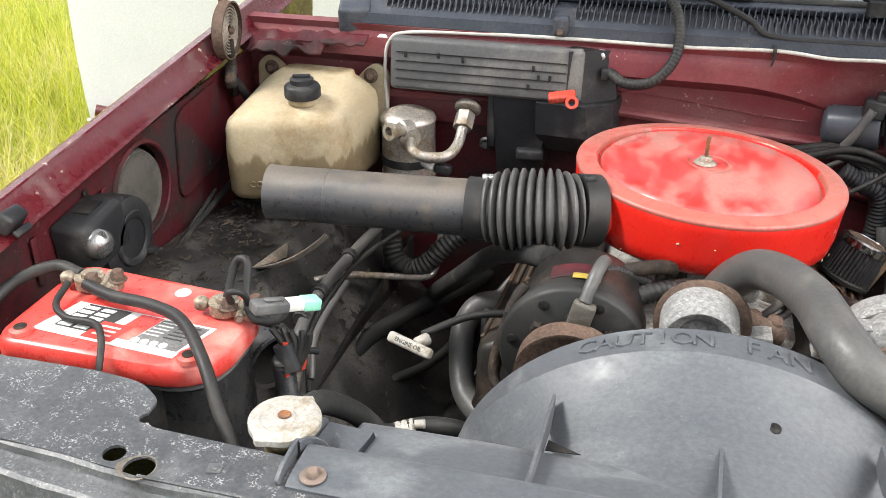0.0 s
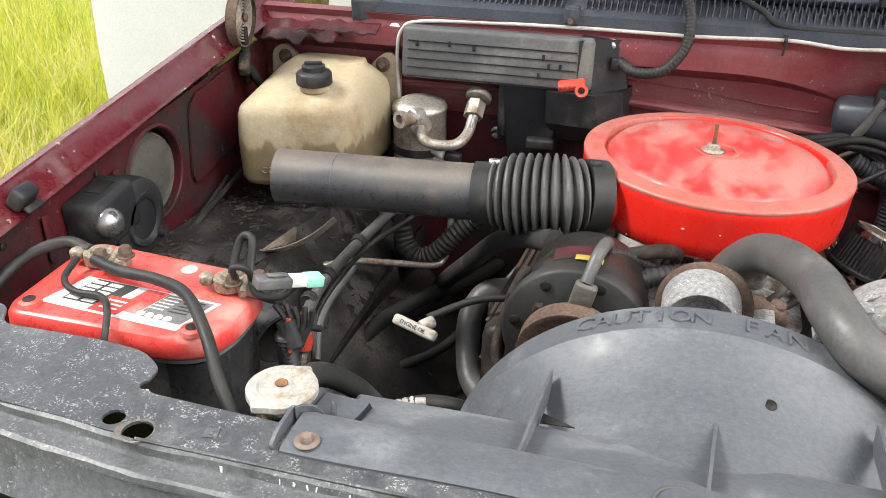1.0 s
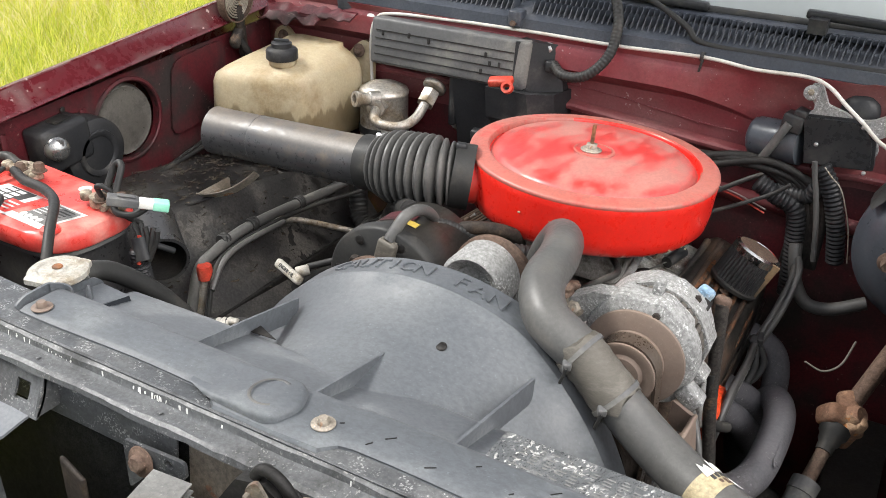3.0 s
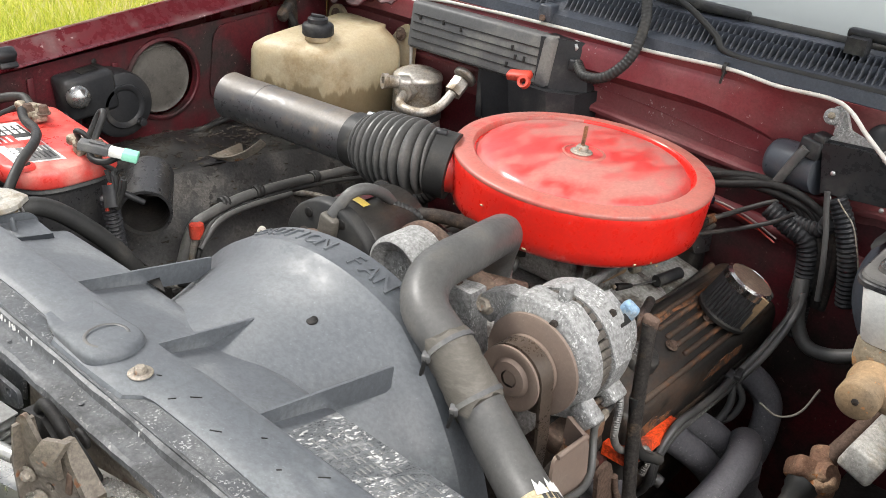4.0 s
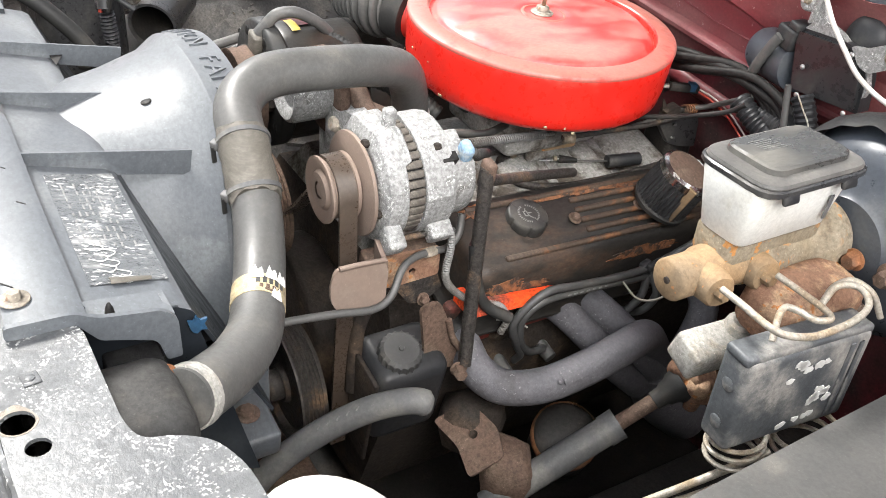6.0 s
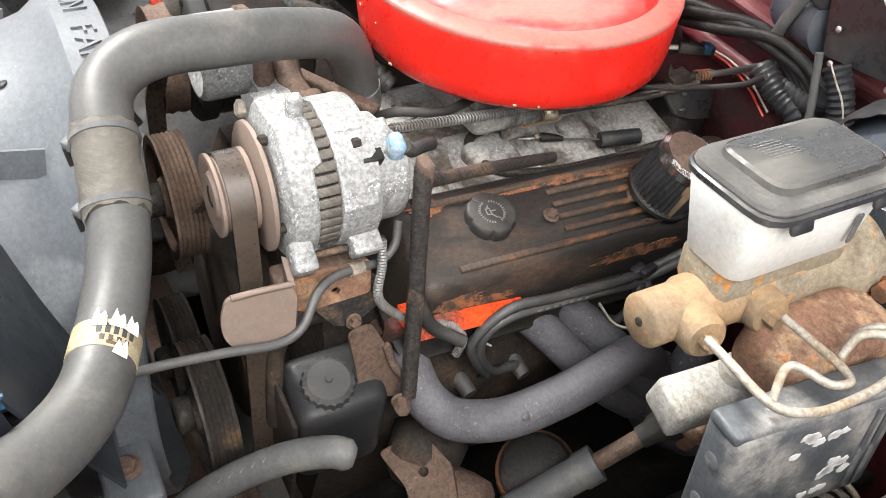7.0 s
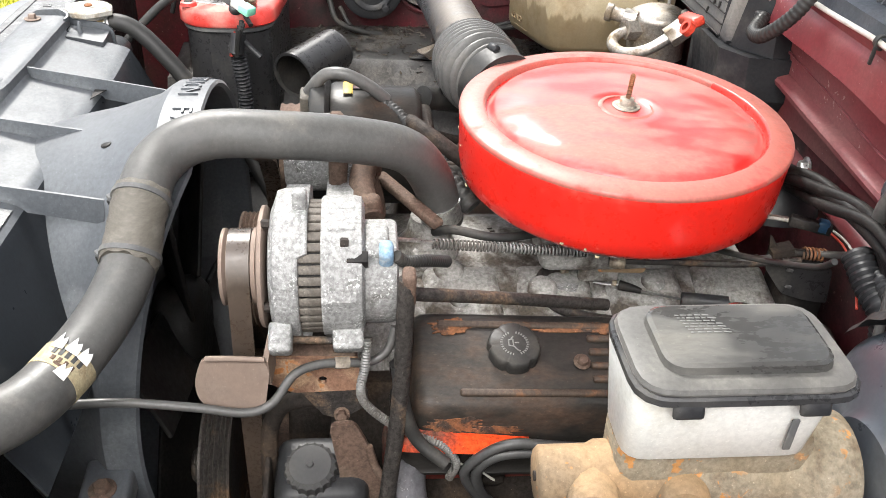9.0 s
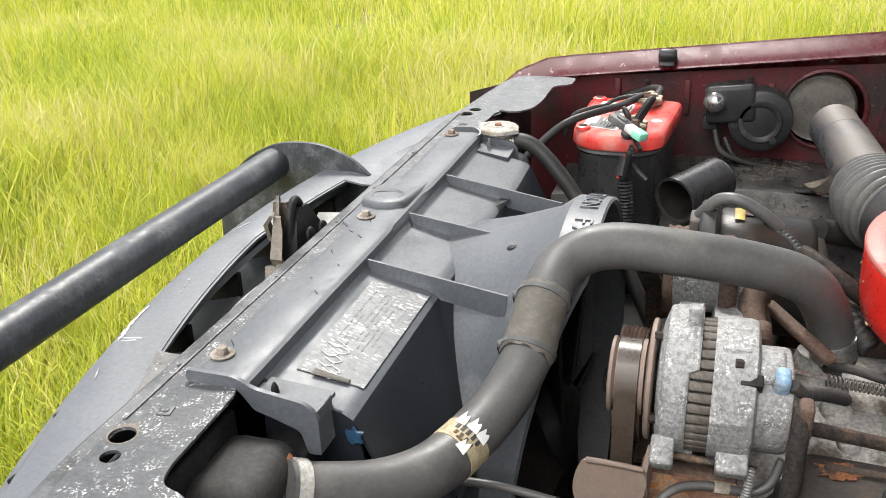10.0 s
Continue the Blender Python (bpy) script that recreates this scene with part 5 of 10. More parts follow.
def fan_shroud():
    g = thing("fan_shroud", (0, 0.1, 0.75), "weathered grey-black plastic fan shroud with a warning moulded on its arch", "fan shroud")

    def strip(u, v):
        x = -0.392 + 0.783 * u
        prof = [(-0.030, 1.046), (-0.027, 1.0495), (-0.015, 1.052), (0.030, 1.052), (0.040, 1.049), (0.044, 1.041)]
        q = v * 5
        i = min(4, int(q))
        k = q - i
        y = prof[i][0] * (1 - k) + prof[i + 1][0] * k
        wide = min(1.0, max(0.0, (x + 0.124) / 0.016)) * min(1.0, max(0.0, (0.030 - x) / 0.018))
        narrow = 0.018 - 0.017 * wide * wide * (3 - 2 * wide) + 0.002 * math.sin(22 * x)
        return (x, y + narrow * (1 - v), prof[i][1] * (1 - k) + prof[i + 1][1] * k)

    part("mounting_strip", sheet(strip, 60, 10, (0, 0, -0.003)), "shroud", g, sharp=30)

    def rear(x):
        return 0.128 + 0.004 * math.exp(-(((x + 0.25) / 0.1) ** 2))

    def panel_z(y):
        """The sunk panel behind the strip: a small step down, then a gentle fall."""
        step = min(1.0, max(0.0, (y - 0.042) / 0.007))
        return 1.0405 - 0.0085 * step * step * (3 - 2 * step) - 0.235 * max(0.0, y - 0.046)

    def top(u, v):
        x = -0.372 + 0.735 * u
        y = 0.042 + (rear(x) - 0.042) * v**1.5
        return (x, y, panel_z(y) - 0.004 * max(0.0, v - 0.9) * 10 * (v - 0.9) * 10)

    def clear_of_arch(bm):
        """Takes away what would reach inside the arch."""
        inside = [f for f in bm.faces if math.hypot(f.calc_center_median().x - SX, f.calc_center_median().z - SZ) < 0.208 + 0.24 * f.calc_center_median().y]
        bmesh.ops.delete(bm, geom=inside, context="FACES")
        return bm

    part("top_sheet", clear_of_arch(sheet(top, 90, 30, (0, 0, -0.003))), "shroud", g)

    def back(u, v, x0, x1):
        x = x0 + (x1 - x0) * u
        y0 = rear(x)
        return (x, y0 + 0.050 * v + 0.02 * v * v, panel_z(y0) - 0.004 - 0.14 * v**1.2)

    # slope and cheeks: clean plastic with their shade painted in as near-black
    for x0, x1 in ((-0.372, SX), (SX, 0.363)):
        part("rear_slope", clear_of_arch(sheet(lambda u, v, a=x0, b=x1: back(u, v, a, b), 46, 24, (0, -0.002, -0.003))), "shroud_shaded", g, "cleaner rear slope, with its shade put into the colour")
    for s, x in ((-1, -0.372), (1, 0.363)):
        part("side_cheek", sheet(lambda u, v, x=x, s=s: (x + s * 0.012 * v, 0.042 + (0.086 + 0.05 * v) * u, panel_z(0.042 + 0.086 * u) - 0.004 * (u > 0.99) - 0.20 * v), 8, 6, (-s * 0.003, 0, 0)), "shroud_shaded", g)
    # the arch: a cone that opens to the rear, with a flat rim
    prof = [(0.222, 0.035), (0.238, 0.10), (0.253, 0.17), (0.270, 0.225), (0.283, 0.243), (0.286, 0.248), (0.286, 0.290), (0.282, 0.292), (0.278, 0.288), (0.276, 0.245), (0.262, 0.226), (0.245, 0.17)]
    arch = lathe(prof, (SX, 0, SZ), (0, 1, 0), 72, -math.pi * 0.10, math.pi * 1.10)
    for v in arch.verts:
        # the rim stands further forward low on the driver's side
        v.co.y -= 0.052 * min(1.0, max(0.0, (v.co.x - 0.08) / 0.16)) * v.co.y / 0.29
    part("arch", arch, "shroud", g, sharp=28)
    # raised ribs between strip and arch
    for x0, y0, x1, y1, z1 in ((-0.198, 0.042, -0.197, 0.212, 1.012), (-0.041, 0.042, -0.035, 0.158, 1.026), (0.108, 0.042, 0.112, 0.208, 1.016)):
        h = 0.024
        lay = []
        for dx in (-0.0016, 0.0016):
            lay.append([(x0 + dx, y0, 1.046), (x1 + dx, y1, z1 + 0.004), (x1 + dx, y1 - 0.004, z1 - h), (x0 + dx, y0, 1.046 - h)])
        part("rib", loft(lay), "shroud", g)
    # stepped corners at both ends, each inside an upright lip, with a stud
    part("corner_ledge", sheet(lambda u, v: (-0.396 + 0.044 * u, 0.044 + 0.054 * v, 1.0375 - 0.0085 * v - 0.003 * u), 6, 8, (0, 0, -0.004)), "shroud", g)
    part("ledge_end", sheet(lambda u, v: (-0.396 + 0.044 * u, 0.0975 + 0.004 * v, 1.029 - 0.003 * u - 0.040 * v), 6, 5, (0, -0.004, 0)), "shroud", g)
    # the step's shade is in its darker colour
    part("ledge_step", sheet(lambda u, v: (-0.352 + 0.004 * v, 0.046 + 0.0515 * u, 1.0345 - 0.0085 * u - 0.012 * v), 6, 3, (-0.003, 0, 0)), "shroud_shaded", g)
    part("lip_turn", sheet(lambda u, v: (-0.3835 - 0.0135 * math.cos(2.2 * u), 0.0325 + 0.0135 * math.sin(2.2 * u), 1.047 + (0.0125 - 0.007 * u) * v), 12, 3, (0.0012, -0.0025, 0)), "shroud", g)
    part("peg", lathe([(0, 0), (0.004, 0), (0.003, 0.012), (0.0015, 0.017), (0, 0.018)], (-0.374, 0.062, 1.032), (0, 0, 1), 10), "shroud", g)
    part("corner_ledge", sheet(lambda u, v: (0.352 + 0.038 * u, 0.044 + 0.064 * v, 1.0385 - 0.0065 * v - 0.003 * (1 - u)), 6, 8, (0, 0, -0.004)), "shroud", g)
    wall = Matrix(((0, 0, 1, 0), (1, 0, 0, 0), (0, 1, 0, 0), (0, 0, 0, 1)))
    part("end_flange", plate(round_poly([(-0.014, 1.0580), (0.034, 1.0570), (0.050, 1.0475), (0.098, 1.0400), (0.1095, 1.0300), (0.1105, 0.990), (0.098, 0.990), (0.092, 1.012), (0.064, 1.022), (0.050, 1.026), (0.036, 1.0440), (-0.014, 1.0465)], [0.005, 0.008, 0.008, 0.008, 0.008, 0.003, 0.003, 0.006, 0.004, 0.004, 0.004, 0.004], 5), 0.3935, 0.0045, (), wall), "shroud", g, "upright lip round the strip's end", sharp=40)
    part("end_flange", plate(round_poly([(-0.012, 1.0520), (0.000, 1.0585), (0.036, 1.0595), (0.050, 1.0460), (0.092, 1.0385), (0.1025, 1.0290), (0.1035, 0.990), (0.092, 0.990), (0.086, 1.010), (0.064, 1.020), (0.050, 1.024), (0.036, 1.0400), (-0.012, 1.0465)], [0.002, 0.008, 0.008, 0.008, 0.008, 0.006, 0.003, 0.003, 0.006, 0.004, 0.004, 0.004, 0.003], 5), -0.3985, 0.0035, (), wall), "shroud", g, "upright lip round the strip's end", sharp=40)
    part("ledge_end", sheet(lambda u, v: (0.360 + 0.031 * u, 0.1075 + 0.003 * v, 1.031 - 0.040 * v), 6, 5, (0, -0.004, 0)), "shroud", g)
    part("peg", lathe([(0, 0), (0.0042, 0), (0.003, 0.008), (0.0012, 0.012), (0, 0.0125)], (0.376, 0.062, 1.034), (0, 0, 1), 10), "black", g)
    # bosses, bolts and holes
    ring = round_poly([(-0.150, -0.012), (-0.116, -0.024), (-0.040, -0.027), (-0.027, 0.004), (-0.040, 0.036), (-0.150, 0.036)], [0.004, 0.02, 0.034, 0.03, 0.034, 0.004], 8)
    part("round_boss", loft([[(-0.085 + (p[0] + 0.085) * k, 0.004 + (p[1] - 0.004) * k, 1.0515 + h * min(1.0, max(0.0, (p[0] + 0.150) / 0.075))) for p in ring] for k, h in ((1.0, -0.002), (0.985, 0.004), (0.95, 0.0072), (0.88, 0.0085), (0.6, 0.0090))]), "shroud", g, sharp=60)
    part("boss_ring", lathe([(0.0178, 0.0), (0.0186, 0.0005), (0.0206, 0.0005), (0.0212, 0.0)], (-0.064, 0.005, 1.0603), (0, 0, 1), 36, 0.3, 4.6), "rubber", g, "worn pale ring on the boss")
    for x, c in ((-0.372, "fan_brown"), (0.0, "zinc"), (0.354, "zinc")):
        part("shroud_bolt", hexbolt((x, 0.0, 1.0525), (0, 0, 1), 0.0056, 0.0060, 0.0115), c, g, "rust-stained flange bolt" if c == "fan_brown" else "tan dusty flange bolt")
    # black discs and a black scrap stand for shade in holes and gap
    part("drain_hole", disc((0.012, 0.190, 1.0310), (0, -0.27, 1), 0.0062, 0.0045, 0.1, 16), "black", g)
    part("drain_hole", disc((-0.105, 0.155, 1.022), (0, -0.4, 1), 0.003, 0.0012, 0.1, 12), "black", g)
    part("rib_gap", plate([(-0.193, 0.124), (-0.160, 0.126), (-0.192, 0.139)], 1.0175, 0.001, ()), "black", g)
    rng = random.Random(7)
    for _ in range(8):
        x, y = rng.uniform(0.0, 0.34), rng.uniform(-0.004, 0.03)
        part("score_mark", box((rng.uniform(0.004, 0.014), 0.0010, 0.0006), (x, y, 1.0523), (0, 0, rng.uniform(30, 62)), 0), "black", g)
    # the torn warning label on the slope
    part("warning_label", sheet(lambda u, v: (0.130 + 0.196 * u - 0.006 * v, 0.058 + 0.064 * v, panel_z(0.058 + 0.064 * v) + 0.0012 + 0.0002 * noise.noise(Vector((u * 30, v * 9, 0)))), 40, 12, (0, 0, -0.0006)), "torn", g, "scratched peeling warning label")
    rng = random.Random(17)
    for row in range(8):
        y = 0.110 - 0.0058 * row
        for q in range(9):
            w = rng.uniform(0.004, 0.010)
            x = 0.150 + 0.0135 * q + rng.uniform(-0.001, 0.001)
            if rng.random() < 0.72 and x + 0.01 < 0.30:
                part("print_mark", box((w, 0.0016, 0.0003), (x + 0.004, y, panel_z(y) + 0.00145), (0, 0, 0), 0), "print", g)
    for q in range(7):
        x, y = 0.262 + 0.0085 * q, 0.078 + 0.010 * rng.uniform(-1, 1)
        part("scribble", tube([(x, y, panel_z(y) + 0.002), (x + 0.005, y + 0.010, panel_z(y + 0.010) + 0.002), (x + 0.012, y + 0.004, panel_z(y + 0.004) + 0.002), (x + 0.008, y - 0.006, panel_z(y - 0.006) + 0.002)], 0.0005, 5, 4), "paper", g)
    part("label_curl", sheet(lambda u, v: (0.316 + 0.012 * u * (1 - 0.4 * v), 0.074 + 0.034 * v, panel_z(0.074 + 0.034 * v) + 0.0018 + 0.003 * math.sin(2.6 * u)), 8, 6, (0, 0, -0.0005)), "wrap", g, "curled tan label corner")
    dab = round_poly([(-0.006, -0.006), (-0.001, -0.010), (0.002, -0.006), (0.008, -0.008), (0.005, -0.001), (0.009, 0.004), (0.002, 0.003), (-0.001, 0.009), (-0.003, 0.003), (-0.009, 0.005)], 0.002, 2)
    part("paint_dab", plate(dab, 0.0012, 0.003, (), frame_of((0.3685, 0.131, 0.998), (1.0, 0.0, 0.06))), "blue_paint", g, "splash of blue paint")
    # moulded capitals, laid round the arch
    for text, a0, step in (("CAUTION", 116.6, -4.0), ("FAN", 82.8, -4.7)):
        for i, ch in enumerate(text):
            a = radians(a0 + step * i)
            up = Vector((math.cos(a), 0, math.sin(a)))
            right = Vector((math.sin(a), 0, -math.cos(a)))
            m = Matrix((right, Vector((0, 1, 0)), up)).transposed().to_4x4()
            m.translation = Vector((SX, 0.269, SZ)) + up * 0.2865
            part("raised_letter", lettering(ch, 0.032, 0.0016, m), "shroud", g, smooth=False)


def radiator():
    g = thing("radiator", (0, 0.06, 0.45), "black radiator with plastic end tanks behind the support", "radiator")
    part("core", box((0.80, 0.045, 0.50), (0.0, 0.075, 0.74), (0, 0, 0), 0.003), "core", g)
    fin = None
    for i in range(30):
        z = 0.52 + 0.0155 * i
        if fin is None:
            fin, z0 = part("core_fin", box((0.78, 0.004, 0.003), (0.0, -0.012, z), (0, 0, 0), 0), "core", g), z
        else:
            c = fin.copy()
            scene.collection.objects.link(c)
            c.matrix_basis = Matrix.Translation(PLACE[fin] + Vector((0, 0, z - z0)))
    part("end_tank", box((0.098, 0.074, 0.51), (0.446, 0.061, 0.758), (0, 0, 0), 0.022, 4), "tank_matt", g)
    part("end_tank", box((0.075, 0.075, 0.50), (-0.435, 0.075, 0.755), (0, 0, 0), 0.025, 4), "plastic", g)
    part("outlet_neck", tube([(0.445, 0.070, 0.966), (0.428, 0.094, 0.966), (0.41, 0.114, 0.955)], 0.023, 18, 4), "plastic", g)
    cap = part("radiator_cap", lathe([(0, 0.0100), (0.009, 0.0100), (0.011, 0.0082), (0.021, 0.0080), (0.0235, 0.0100), (0.0305, 0.0092), (0.0335, 0.0068), (0.0338, 0.0010), (0.0315, -0.0012), (0.0265, -0.0012), (0.026, -0.006), (0.0, -0.006)], (-0.425, 0.064, 1.047), (0, 0, 1), 56, wobble=lambda a, r, h: 1 + 0.15 * max(0, math.cos(2 * a - 0.9)) ** 18 * (r > 0.03)), "cap", g, "stained pale metal radiator cap", sharp=35)
    part("rivet", disc((-0.425, 0.064, 1.0565), (0, 0, 1), 0.0062, 0.0030, 0.4, 16), "rust_orange", cap)
    part("neck", lathe([(0.024, 0.02), (0.026, 0.016), (0.021, 0.008), (0.022, -0.03)], (-0.425, 0.064, 1.022), (0, 0, 1), 28), "brass", cap)
    part("overflow_spout", tube([(-0.425, 0.072, 1.029), (-0.423, 0.095, 1.032)], 0.006, 10, 2), "brass", cap)
    h = thing("overflow_hose", (-0.41, 0.15, 0.95), "black rubber overflow hose curving down from the radiator neck", "hose")
    part("hose", tube([(-0.426, 0.080, 1.030), (-0.421, 0.105, 1.034), (-0.418, 0.132, 1.022), (-0.408, 0.165, 0.992), (-0.398, 0.198, 0.952), (-0.385, 0.225, 0.90), (-0.37, 0.24, 0.82)], 0.0125, 14, 8), "rubber_dark", h)
    part("spring_clip", loom([(-0.425, 0.086, 1.031), (-0.423, 0.096, 1.033)], 0.0148, 0.004, 14), "steel", h)
    w = thing("hose_clip", (-0.36, 0.27, 0.89), "pale worm-drive hose clip on a hose beside the shroud", "hose clip")
    part("clip_band", loom([(-0.385, 0.262, 0.886), (-0.362, 0.272, 0.890)], 0.0125, 0.008, 16), "cap", w)
    part("clip_screw", disc((-0.362, 0.264, 0.901), (1, 0.3, 0), 0.0055, 0.013, 0.2, 12), "cap", w)
    h2 = thing("lower_radiator_hose", (-0.36, 0.26, 0.85), "black rubber hose beside the shroud under a worm clip", "hose")
    part("hose", tube([(-0.44, 0.20, 0.90), (-0.415, 0.235, 0.895), (-0.385, 0.262, 0.887), (-0.345, 0.278, 0.892), (-0.30, 0.30, 0.87), (-0.27, 0.34, 0.80)], 0.0108, 12, 7), "rubber_dark", h2)


def top_hose():
    g = thing("top_radiator_hose", (0.25, 0.25, 0.85), "thick grey-black radiator hose taped and tied, looping over the engine", "hose")
    way = [(0.438, 0.096, 0.984), (0.418, 0.120, 0.972), (0.383, 0.157, 0.957), (0.345, 0.188, 0.952), (0.299, 0.209, 0.954), (0.246, 0.231, 0.968), (0.198, 0.246, 0.993), (0.148, 0.253, 1.034), (0.098, 0.266, 1.058), (0.072, 0.308, 1.072), (0.058, 0.383, 1.066), (0.033, 0.463, 1.048), (0.005, 0.517, 1.022), (-0.024, 0.548, 0.972), (-0.045, 0.566, 0.905)]
    part("hose", tube(way, 0.0255, 24, 8), "rubber", g)
    fine = spline(way, 8)

    def band(i0, i1, r, mat_name, name, label=""):
        return part(name, add_tube(bmesh.new(), fine[i0 : i1 + 1], r, 24), mat_name, g, label)

    tape = add_tube(bmesh.new(), fine[48:59], lambda q: 0.0272 + 0.0006 * math.sin(30 * q) + 0.0006 * math.sin(71 * q), 32)
    for end, way_in in ((fine[48], (fine[49] - fine[48]).normalized()), (fine[58], (fine[57] - fine[58]).normalized())):
        for v in tape.verts:
            off = v.co - end
            if off.dot(way_in) < 0.004:
                v.co += way_in * 0.011 * (noise.noise(off * 70) + 0.15)
    part("tape_wrap", tape, "wrap", g, "dusty ragged tape wrapped round the hose")
    for i in (49, 56):
        a, c = fine[i], fine[i + 1]
        d = (c - a).normalized()
        part("cable_tie", add_tube(bmesh.new(), [a + d * 0.002, a + d * 0.0070], 0.0292, 24), "plastic_grey", g)
        side = d.cross(Vector((0, 0, 1))).normalized()
        for sgn in (-1,):
            h = a + d * 0.004 + side * 0.0285 * sgn
            part("tie_head", box((0.009, 0.009, 0.010), h, (15, 0, 30), 0.0015), "plastic_grey", g)
            part("tie_tail", box((0.0035, 0.005, 0.024), h + Vector((-0.002, -0.002, -0.012)), (10, 15, 10), 0.001), "rubber_dark", g)
    band(29, 33, 0.0261, "yellow_tag", "paper_tag", "torn yellowed paper tag")
    for f, wide, tall, count, ink in ((29.5, 0.030, 0.0024, 1, "rust"), (30.3, 0.0034, 0.0045, 4, "rust"), (31.7, 0.0036, 0.0085, 5, "ink")):
        i0 = int(f)
        c = fine[i0].lerp(fine[i0 + 1], f - i0)
        d = (fine[i0 + 1] - fine[i0]).normalized()
        out = Vector((0.70, 0.2, 0.75))
        n = (out - out.dot(d) * d).normalized()
        e = d.cross(n)
        for k in range(count):
            turn = 0.24 * (k - (count - 1) / 2)
            nn = (n * math.cos(turn) + e * math.sin(turn)).normalized()
            m = Matrix((d.cross(nn), d, nn)).transposed().to_4x4()
            m.translation = c + nn * 0.0262
            bar = box((min(wide, 0.012), tall, 0.0007), (0, 0, 0), (0, 0, 0), 0)
            bmesh.ops.transform(bar, matrix=m, verts=bar.verts)
            part("tag_mark", bar, ink, g)
    rng = random.Random(8)
    for f, turn in ((33.0, -0.5), (33.1, 0.0), (33.0, 0.45), (28.9, 0.2)):
        c = fine[int(f)].lerp(fine[int(f) + 1], f - int(f))
        d = (fine[int(f) + 1] - fine[int(f)]).normalized()
        out = Vector((0.70, 0.2, 0.75))
        n = (out - out.dot(d) * d).normalized()
        n = (n * math.cos(turn) + d.cross(n) * math.sin(turn)).normalized()
        m = Matrix((d.cross(n), d, n)).transposed().to_4x4()
        m.translation = c + n * 0.0264
        shred = [(-0.006, -0.006), (0.006, -0.006), (0.005, 0.002), (0.003, 0.006 + 0.004 * rng.random()), (0.0, 0.003), (-0.003, 0.007 + 0.004 * rng.random()), (-0.005, 0.001)]
        part("tag_shred", plate(shred, 0.0008, 0.0006, (), m), "paper", g, "torn pale paper edge")
    part("worm_clip", add_tube(bmesh.new(), fine[1:5], 0.0275, 24), "pale_alloy", g, "bright steel hose clip")
    part("clip_housing", disc((0.416, 0.094, 0.998), (1, -0.9, 0.1), 0.0075, 0.015, 0.2, 12), "rust_orange", g)
    band(108, 111, 0.0272, "steel", "thermostat_clip")


# ---------- engine ----------
def engine():
    g = thing("engine_block", (-0.04, 0.7, 0.35), "grimy vee engine with an alloy intake and traces of orange paint", "engine")
    part("block_side", loft([[(-0.20, 0.42, 0.40), (0.12, 0.42, 0.40), (0.12, 1.0, 0.40), (-0.20, 1.0, 0.40)], [(-0.30, 0.42, 0.66), (0.21, 0.42, 0.66), (0.21, 1.0, 0.66), (-0.30, 1.0, 0.66)], [(-0.23, 0.44, 0.80), (0.14, 0.44, 0.80), (0.14, 0.99, 0.80), (-0.23, 0.99, 0.80)]]), "block", g)
    part("front_cover", disc((-0.045, 0.37, 0.62), (0, 1, 0), 0.13, 0.06, 0.1, 32), "block", g)
    # the driver-side cylinder head
    head = box((0.085, 0.50, 0.10), (0.140, 0.735, 0.712), (0, 30, 0), 0.008)
    part("cylinder_head", head, "head_red", g, "dull red cylinder head")
    part("cylinder_head", box((0.085, 0.50, 0.10), (-0.27, 0.735, 0.715), (0, -30, 0), 0.008), "block", g)
    part("head_face", loft([[(0.205, 0.500, 0.794), (0.246, 0.500, 0.794), (0.242, 0.500, 0.809), (0.205, 0.500, 0.813)], [(0.205, 0.535, 0.791), (0.246, 0.535, 0.791), (0.242, 0.535, 0.807), (0.205, 0.535, 0.810)], [(0.205, 0.585, 0.786), (0.245, 0.585, 0.786), (0.241, 0.585, 0.800), (0.205, 0.585, 0.802)], [(0.205, 0.640, 0.782), (0.240, 0.640, 0.782), (0.236, 0.640, 0.792), (0.205, 0.640, 0.794)]]), "orange", g, "bright orange painted casting edge")
    part("head_side", box((0.020, 0.43, 0.11), (0.190, 0.705, 0.735), (0, 14, 0), 0.008), "head_red", g, "dull red cylinder head side")
    for i in range(4):
        part("head_boss", box((0.03, 0.05, 0.03), (0.186, 0.60 + 0.12 * i, 0.700), (0, 38, 0), 0.008), "block", g)
        part("spark_plug", tube([(0.170, 0.570 + 0.066 * i + 0.06 * (i > 1), 0.682), (0.196, 0.570 + 0.066 * i + 0.06 * (i > 1), 0.675)], 0.0095, 6, 3), "lead", g)
    # intake
    part("intake_manifold", loft([[(-0.20, 0.44, 0.80), (0.12, 0.44, 0.80), (0.12, 0.98, 0.80), (-0.20, 0.98, 0.80)], [(-0.17, 0.46, 0.845), (0.075, 0.46, 0.838), (0.075, 0.97, 0.832), (-0.17, 0.97, 0.84)], [(-0.12, 0.60, 0.866), (0.01, 0.60, 0.860), (0.01, 0.93, 0.852), (-0.12, 0.93, 0.860)]]), "intake", g)
    for i in range(4):
        part("intake_runner", box((0.140, 0.096, 0.034), (0.058, 0.585 + 0.112 * i, 0.833), (0, 14, 0), 0.014, 3), "intake", g)
    # raised casting marks, too worn to read
    for x0, y0, x1, y1, n in ((-0.090, 0.632, -0.030, 0.652, 9), (-0.072, 0.654, -0.030, 0.670, 7)):
        for q in range(n):
            k = q / (n - 1)
            part("casting_mark", box((0.0022, 0.0065, 0.0014), (x0 + (x1 - x0) * k, y0 + (y1 - y0) * k, 0.8655), (0, 0, 14), 0.0004), "block", g)
